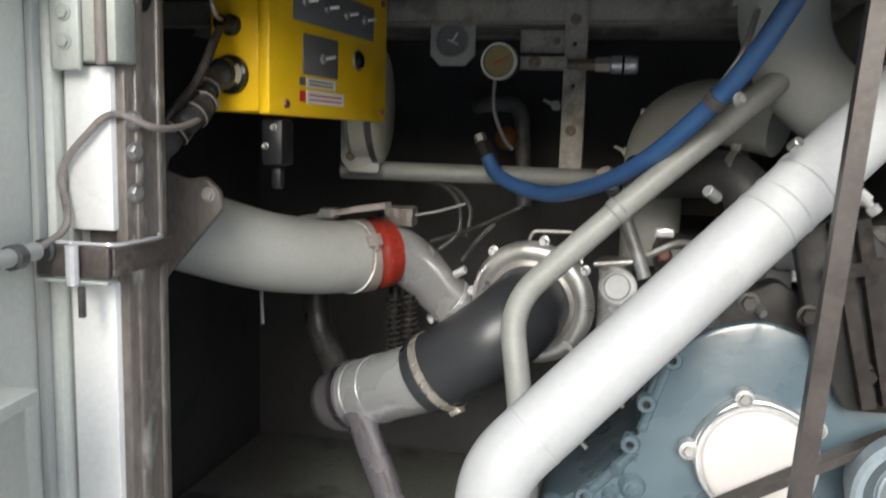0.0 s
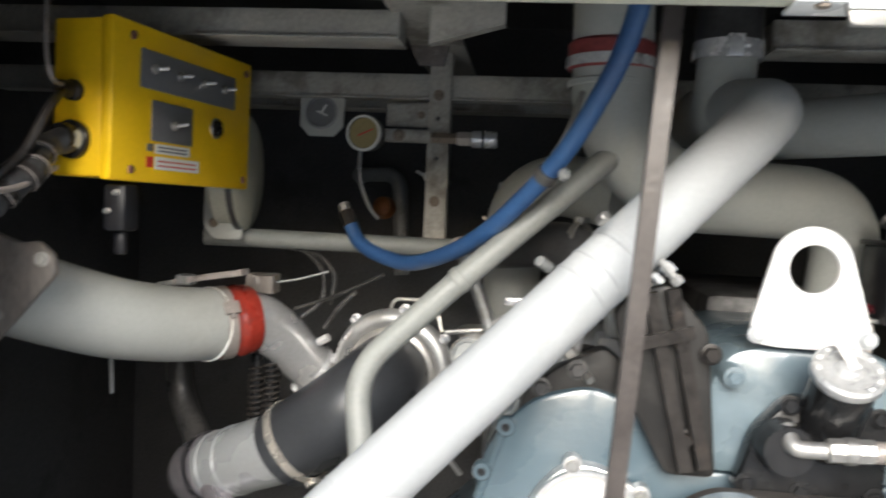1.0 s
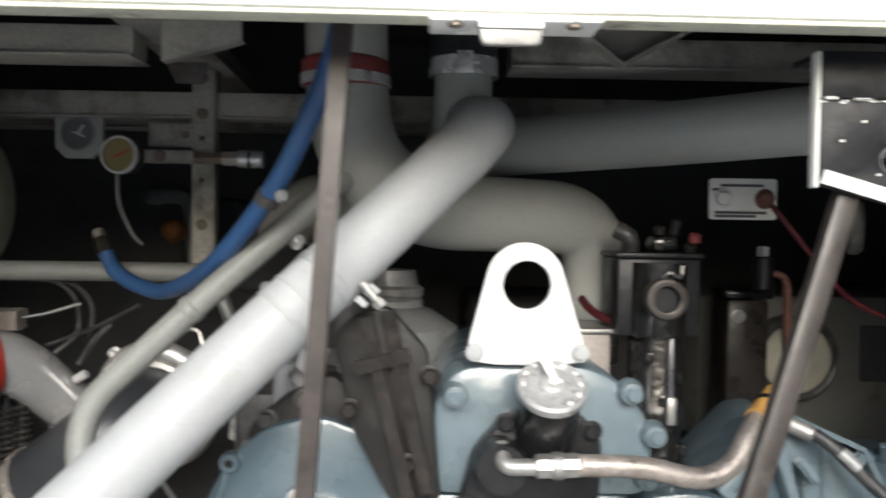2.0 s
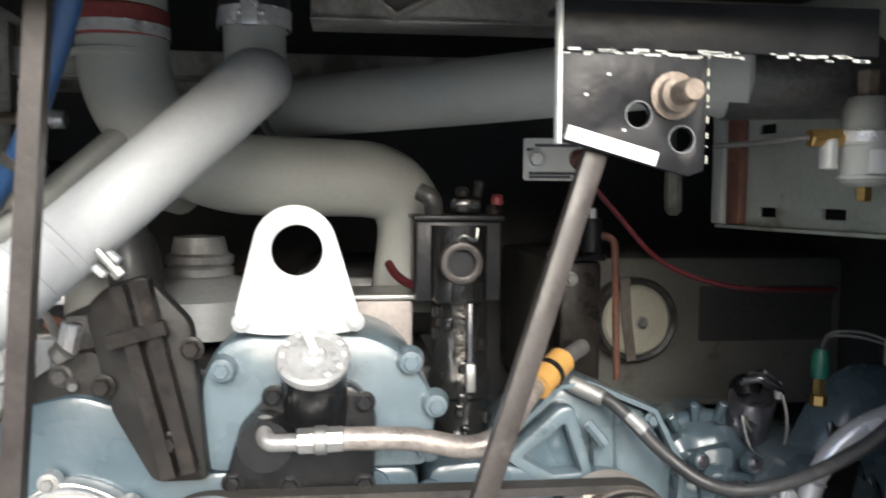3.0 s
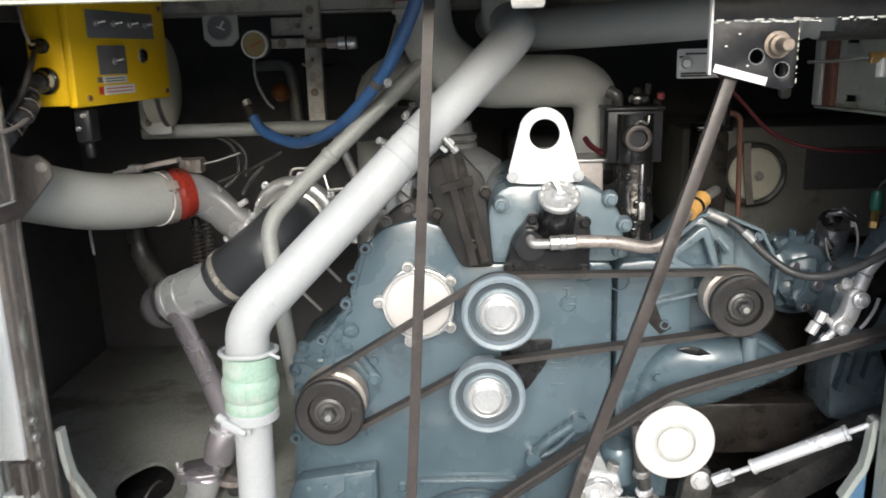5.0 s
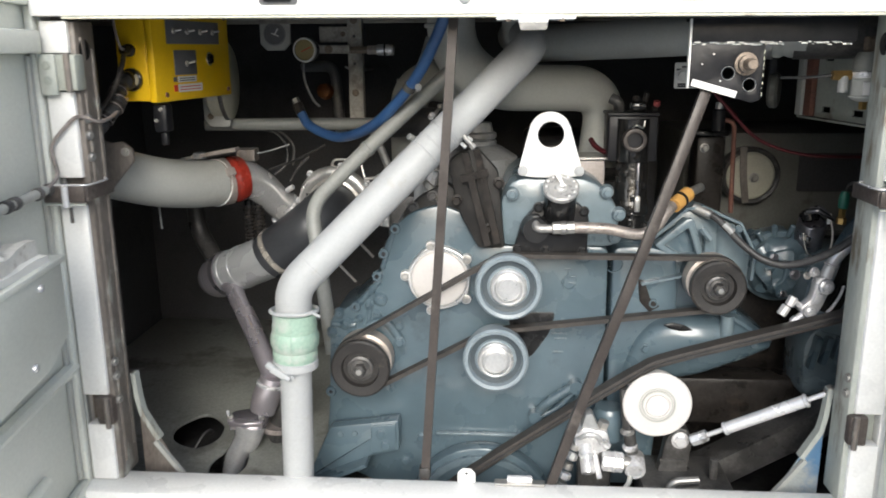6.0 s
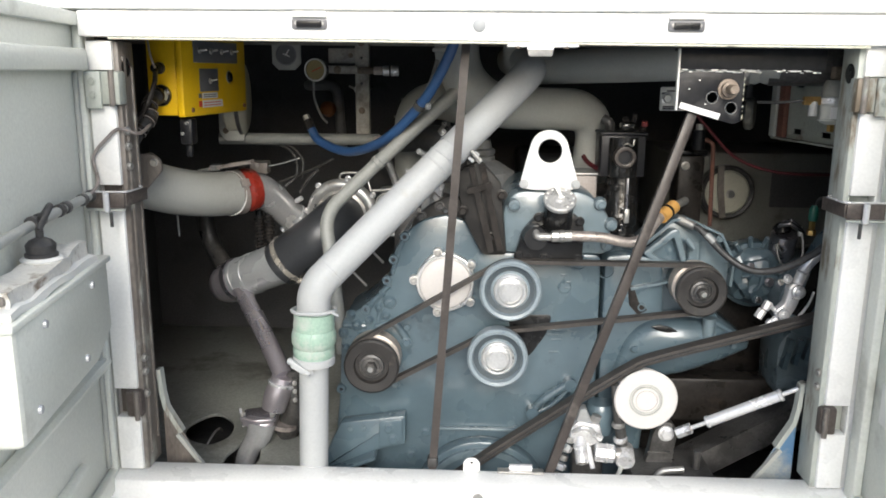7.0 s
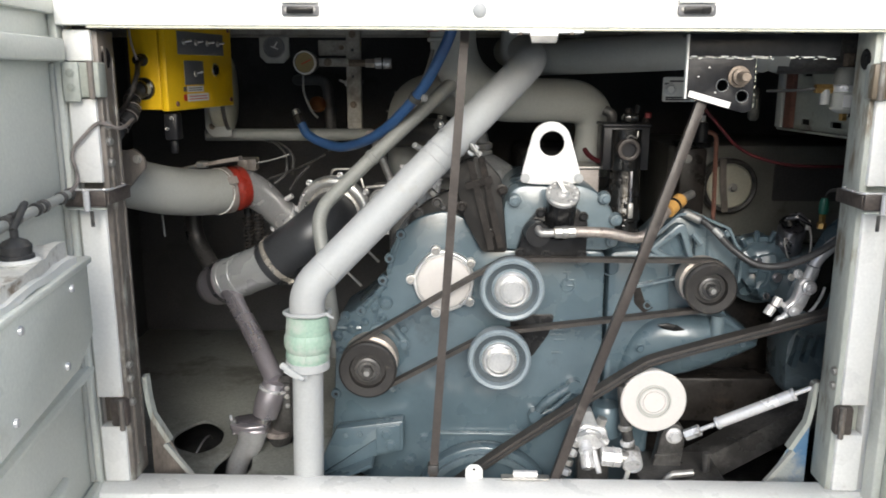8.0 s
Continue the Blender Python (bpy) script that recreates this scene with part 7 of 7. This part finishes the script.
part("wire", tube(glide([(0.715, 0.305, 0.985), (0.703, 0.305, 1.005), (0.712, 0.300, 0.965), (0.735, 0.295, 0.950), (0.758, 0.300, 0.965), (0.764, 0.305, 1.000), (0.762, 0.315, 1.030)]), 0.0025, 8), "steel", cmp_)
for k in range(4):
    part("wire", tube(glide([(0.706 + 0.004 * k, 0.32, 1.045 + 0.004 * k), (0.728, 0.308 - 0.004 * k, 1.050 + 0.005 * k), (0.750, 0.31, 1.040 + 0.003 * k), (0.772, 0.33, 1.030)]), 0.0028, 8), "shiny" if k % 2 else "rubber", cmp_)
part("clip", box(0.756, 0.764, 0.318, 0.326, 1.022, 1.046, 0.002), "label", cmp_)
gp = part("green_plug", lathe([(0, 0), (0.009, 0), (0.0105, 0.005), (0.0105, 0.026), (0.007, 0.036), (0, 0.037)], (0.774, 0.29, 1.064), (0.03, 0, 1), 14), "green_plug", cmp_, "green plug on a brass base")
part("plug_base", rod((0.774, 0.29, 1.044), (0.774, 0.29, 1.064), 0.0075, 6), "brass", gp)
part("plug_base", rod((0.773, 0.29, 1.030), (0.774, 0.29, 1.044), 0.010, 6), "brass", gp)
for k in range(2):
    part("plug_wire", tube(glide([(0.775, 0.29, 1.100), (0.785, 0.285, 1.116 + 0.004 * k), (0.82, 0.26, 1.115 + 0.006 * k), (0.86, 0.22, 1.095), (0.90, 0.2, 1.08)]), 0.0018, 6), "grime", gp)
# Set deeper and enlarged about the camera's place, to fit its view.
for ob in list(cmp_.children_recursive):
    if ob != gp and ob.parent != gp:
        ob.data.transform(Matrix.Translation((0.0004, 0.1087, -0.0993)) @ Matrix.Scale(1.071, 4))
for q in ((0.640, 0.955, 0.010), (0.668, 0.868, 0.009), (0.715, 0.948, 0.011), (0.725, 0.902, 0.008), (0.690, 0.915, 0.013)):
    hb = part("head_boss", lathe([(0, 0), (q[2] * 1.4, 0), (q[2] * 1.15, 0.012), (0, 0.014)], (q[0] + 0.04, 0.415, q[1] - 0.03), (0.1, -1, 0.15), 14), "blue", cmp_)
    part("bolt", bolt((q[0] + 0.041, 0.402, q[1] - 0.028), (0.1, -1, 0.15), q[2] * 0.7, 0.008), "shiny", hb)
# Lighter blue on the lower castings makes up for missing light.
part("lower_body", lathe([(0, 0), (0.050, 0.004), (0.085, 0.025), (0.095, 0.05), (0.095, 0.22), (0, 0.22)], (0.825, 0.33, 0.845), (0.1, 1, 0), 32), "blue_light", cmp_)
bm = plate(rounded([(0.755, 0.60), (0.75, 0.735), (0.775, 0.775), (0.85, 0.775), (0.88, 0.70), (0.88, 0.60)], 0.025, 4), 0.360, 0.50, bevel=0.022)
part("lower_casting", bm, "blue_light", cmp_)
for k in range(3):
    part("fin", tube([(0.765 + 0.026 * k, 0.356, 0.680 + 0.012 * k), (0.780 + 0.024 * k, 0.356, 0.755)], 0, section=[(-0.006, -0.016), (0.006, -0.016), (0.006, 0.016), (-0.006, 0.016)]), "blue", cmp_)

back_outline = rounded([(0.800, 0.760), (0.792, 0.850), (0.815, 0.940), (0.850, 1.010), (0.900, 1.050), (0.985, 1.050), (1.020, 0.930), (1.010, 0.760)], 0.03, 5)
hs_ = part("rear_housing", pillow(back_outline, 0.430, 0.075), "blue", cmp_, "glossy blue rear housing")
for k in range(3):
    part("housing_fold", tube(glide([(0.842 + 0.022 * k, 0.372, 0.985 - 0.02 * k), (0.852 + 0.024 * k, 0.360, 0.925 - 0.02 * k), (0.842 + 0.030 * k, 0.366, 0.850 - 0.01 * k)]), lambda t: 0.005 + 0.006 * math.sin(math.pi * t), 10), "navy", hs_)

cv = thing("chrome_valve", "bright plated valve with clamps on a shiny curved pipe", "valve", (0.71, 0.24, 0.87))
part("pipe", tube(glide([(0.744, 0.250, 0.940), (0.752, 0.250, 0.960), (0.770, 0.249, 0.987), (0.796, 0.246, 1.010), (0.84, 0.240, 1.028), (0.90, 0.235, 1.035)]), lambda s: 0.0112 + 0.0085 * s, 22), "chrome", cv)
part("collar", rod((0.7475, 0.250, 0.952), (0.7385, 0.250, 0.924), 0.0128, 16), "chrome", cv)
part("collar_ring", rod((0.7480, 0.250, 0.954), (0.7465, 0.250, 0.949), 0.0148, 16), "silver", cv)
vb = [(0.716, 0.917), (0.728, 0.929), (0.750, 0.920), (0.754, 0.905), (0.743, 0.886), (0.737, 0.866), (0.726, 0.846), (0.712, 0.836), (0.692, 0.846), (0.690, 0.860), (0.708, 0.876), (0.714, 0.896)]
body = part("body", plate(rounded(vb, 0.007, 4), 0.238, 0.266, bevel=0.005), "chrome", cv)
part("upper_bonnet", lathe([(0, 0), (0.0155, 0), (0.0165, 0.003), (0.0155, 0.009), (0.0120, 0.011), (0.0105, 0.009), (0, 0.009)], (0.736, 0.239, 0.907), (0.1, -1, 0.12), 24), "silver", body)
part("bonnet_bolt", bolt((0.7375, 0.229, 0.908), (0.1, -1, 0.12), 0.0065, 0.007), "chrome", body)
part("lower_bonnet", lathe([(0, 0), (0.0135, 0), (0.0145, 0.003), (0.0135, 0.008), (0, 0.009)], (0.708, 0.239, 0.853), (0.1, -1, 0.12), 24), "silver", body)
part("bonnet_bolt", bolt((0.709, 0.230, 0.854), (0.1, -1, 0.12), 0.0068, 0.008), "chrome", body)
part("web", plate(rounded([(0.722, 0.893), (0.735, 0.889), (0.726, 0.866), (0.714, 0.871)], 0.003, 3), 0.2335, 0.2385, bevel=0.0015), "chrome", body)
part("wing", rod((0.694, 0.250, 0.860), (0.673, 0.248, 0.874), 0.0062, 12), "chrome", cv)
part("wing_nut", rod((0.677, 0.246, 0.882), (0.668, 0.245, 0.862), 0.0098, 6), "silver", cv)
part("wing_nut", rod((0.664, 0.245, 0.862), (0.652, 0.243, 0.842), 0.0105, 8), "chrome", cv)
part("tail", rod((0.700, 0.250, 0.842), (0.662, 0.250, 0.802), 0.0078, 14), "chrome", cv)
part("tail_nut", rod((0.690, 0.250, 0.832), (0.681, 0.250, 0.822), 0.0108, 6), "chrome", cv)
part("tail_nut", rod((0.674, 0.250, 0.815), (0.668, 0.250, 0.808), 0.0100, 6), "silver", cv)
part("dark_guard", tube(glide([(0.812, 0.290, 1.000), (0.803, 0.283, 0.965), (0.788, 0.276, 0.915), (0.772, 0.272, 0.872), (0.757, 0.274, 0.838)]), 0, section=[(-0.020, 0.004), (-0.019, -0.003), (-0.008, -0.009), (0.006, -0.009), (0.018, -0.003), (0.020, 0.004)]), "gloss_black", cv, "glossy black curved guard")
# Bright strip stands in for the highlight along the glossy guard.
part("guard_highlight", tube(glide([(0.783, 0.262, 0.902), (0.776, 0.260, 0.880), (0.764, 0.261, 0.856), (0.755, 0.264, 0.842)]), 0.0035, 8), "chrome", cv)
part("loose_nut", bolt((0.712, 0.245, 0.936), (0.3, -1, 0.3), 0.0085, 0.010), "silver", cv)
part("loose_nut", bolt((0.700, 0.250, 0.927), (0.2, -1, 0.4), 0.006, 0.008), "steel", cv)

# ---- behind the pipes: filler neck and covers on the engine top ----
fn = thing("oil_filler", "grey cast oil filler with a ringed neck on the engine top", "filler", (0.0, 0.58, 1.1))
part("body", lathe([(0, 0), (0.11, 0), (0.10, 0.05), (0.06, 0.075), (0.045, 0.08), (0, 0.08)], (-0.005, 0.58, 1.085), (0, 0, 1), 28), "zinc", fn)
part("neck", lathe([(0, 0), (0.048, 0), (0.048, 0.010), (0.043, 0.013), (0.048, 0.018), (0.048, 0.028), (0.04, 0.032), (0.035, 0.055), (0, 0.058)], (-0.005, 0.58, 1.165), (0, 0, 1), 30), "zinc", fn)
tagged(part("rocker_cover", box(-0.185, 0.0, 0.52, 1.10, 1.062, 1.12, 0.02), "grime"), "oily dark rocker cover", "engine cover")
tagged(part("rocker_cover", box(0.12, 0.36, 0.62, 1.10, 1.062, 1.16, 0.02), "grime"), "oily dark rocker cover", "engine cover")
fuel = thing("fuel_lines", "small white and silver fuel fittings on the engine", "fitting", (-0.1, 0.3, 1.1))
part("fitting", rod((-0.100, 0.30, 1.062), (-0.098, 0.30, 1.105), 0.015, 16), "pipe", fuel)
part("fitting", rod((-0.098, 0.30, 1.105), (-0.090, 0.30, 1.140), 0.012, 8), "chrome", fuel)
part("fitting", rod((-0.103, 0.298, 1.098), (-0.092, 0.298, 1.110), 0.018, 12), "steel", fuel)
part("line", tube(glide([(-0.20, 0.40, 1.12), (-0.15, 0.38, 1.14), (-0.10, 0.30, 1.10), (-0.075, 0.25, 1.08)]), 0.005, 8), "steel", fuel)
part("side_pipe", rod((-0.125, 0.32, 1.04), (-0.12, 0.32, 1.12), 0.014, 16), "pipe", fuel)
clutter = thing("injector_lines", "grey hoses and plated unions between turbocharger and engine", "fitting", (-0.22, 0.48, 1.05))
part("hose", tube(glide([(-0.262, 0.52, 1.215), (-0.244, 0.50, 1.183), (-0.222, 0.49, 1.134), (-0.200, 0.48, 1.075)]), 0.010, 14), "zinc", clutter)
part("hose_end", rod((-0.268, 0.525, 1.225), (-0.255, 0.512, 1.203), 0.014, 8), "tan_metal", clutter)
un = part("union", lathe([(0, 0), (0.017, 0), (0.019, 0.003), (0.024, 0.004), (0.024, 0.018), (0.019, 0.022), (0.019, 0.06), (0, 0.06)], (-0.238, 0.445, 1.066), (0.15, 1, -0.3), 24), "zinc", clutter)
part("union_ring", lathe([(0.0235, 0.003), (0.027, 0.005), (0.027, 0.014), (0.0235, 0.016)], (-0.238, 0.445, 1.066), (0.15, 1, -0.3), 24), "alu", un)
part("tee_bar", rod((-0.272, 0.46, 1.094), (-0.218, 0.46, 1.100), 0.004, 8), "steel", clutter)
part("union_cap", lathe([(0, 0), (0.011, 0), (0.011, 0.012), (0.007, 0.018), (0, 0.018)], (-0.175, 0.49, 1.108), (0, -1, 0.2), 14), "rust", clutter)
part("plated_clip", box(-0.190, -0.162, 0.49, 0.50, 1.134, 1.147, 0.003), "chrome", clutter)
part("white_block", box(-0.062, -0.030, 0.34, 0.40, 1.068, 1.118, 0.004), "pipe", clutter)
part("white_block", box(-0.052, -0.022, 0.33, 0.40, 1.120, 1.150, 0.003), "pipe_grey", clutter)
part("drip_spout", tube([(-0.100, 0.30, 1.115), (-0.100, 0.295, 1.085), (-0.112, 0.285, 1.060)], 0.012, 14), "pipe", clutter)
part("stud_end", rod((-0.128, 0.30, 1.205), (-0.142, 0.285, 1.215), 0.007, 10), "zinc", clutter)
part("thin_rod", rod((-0.300, 0.33, 1.010), (-0.222, 0.262, 0.953), 0.003, 8), "steel", clutter)
part("thin_rod", rod((-0.330, 0.30, 0.950), (-0.262, 0.262, 0.896), 0.003, 8), "steel", clutter)
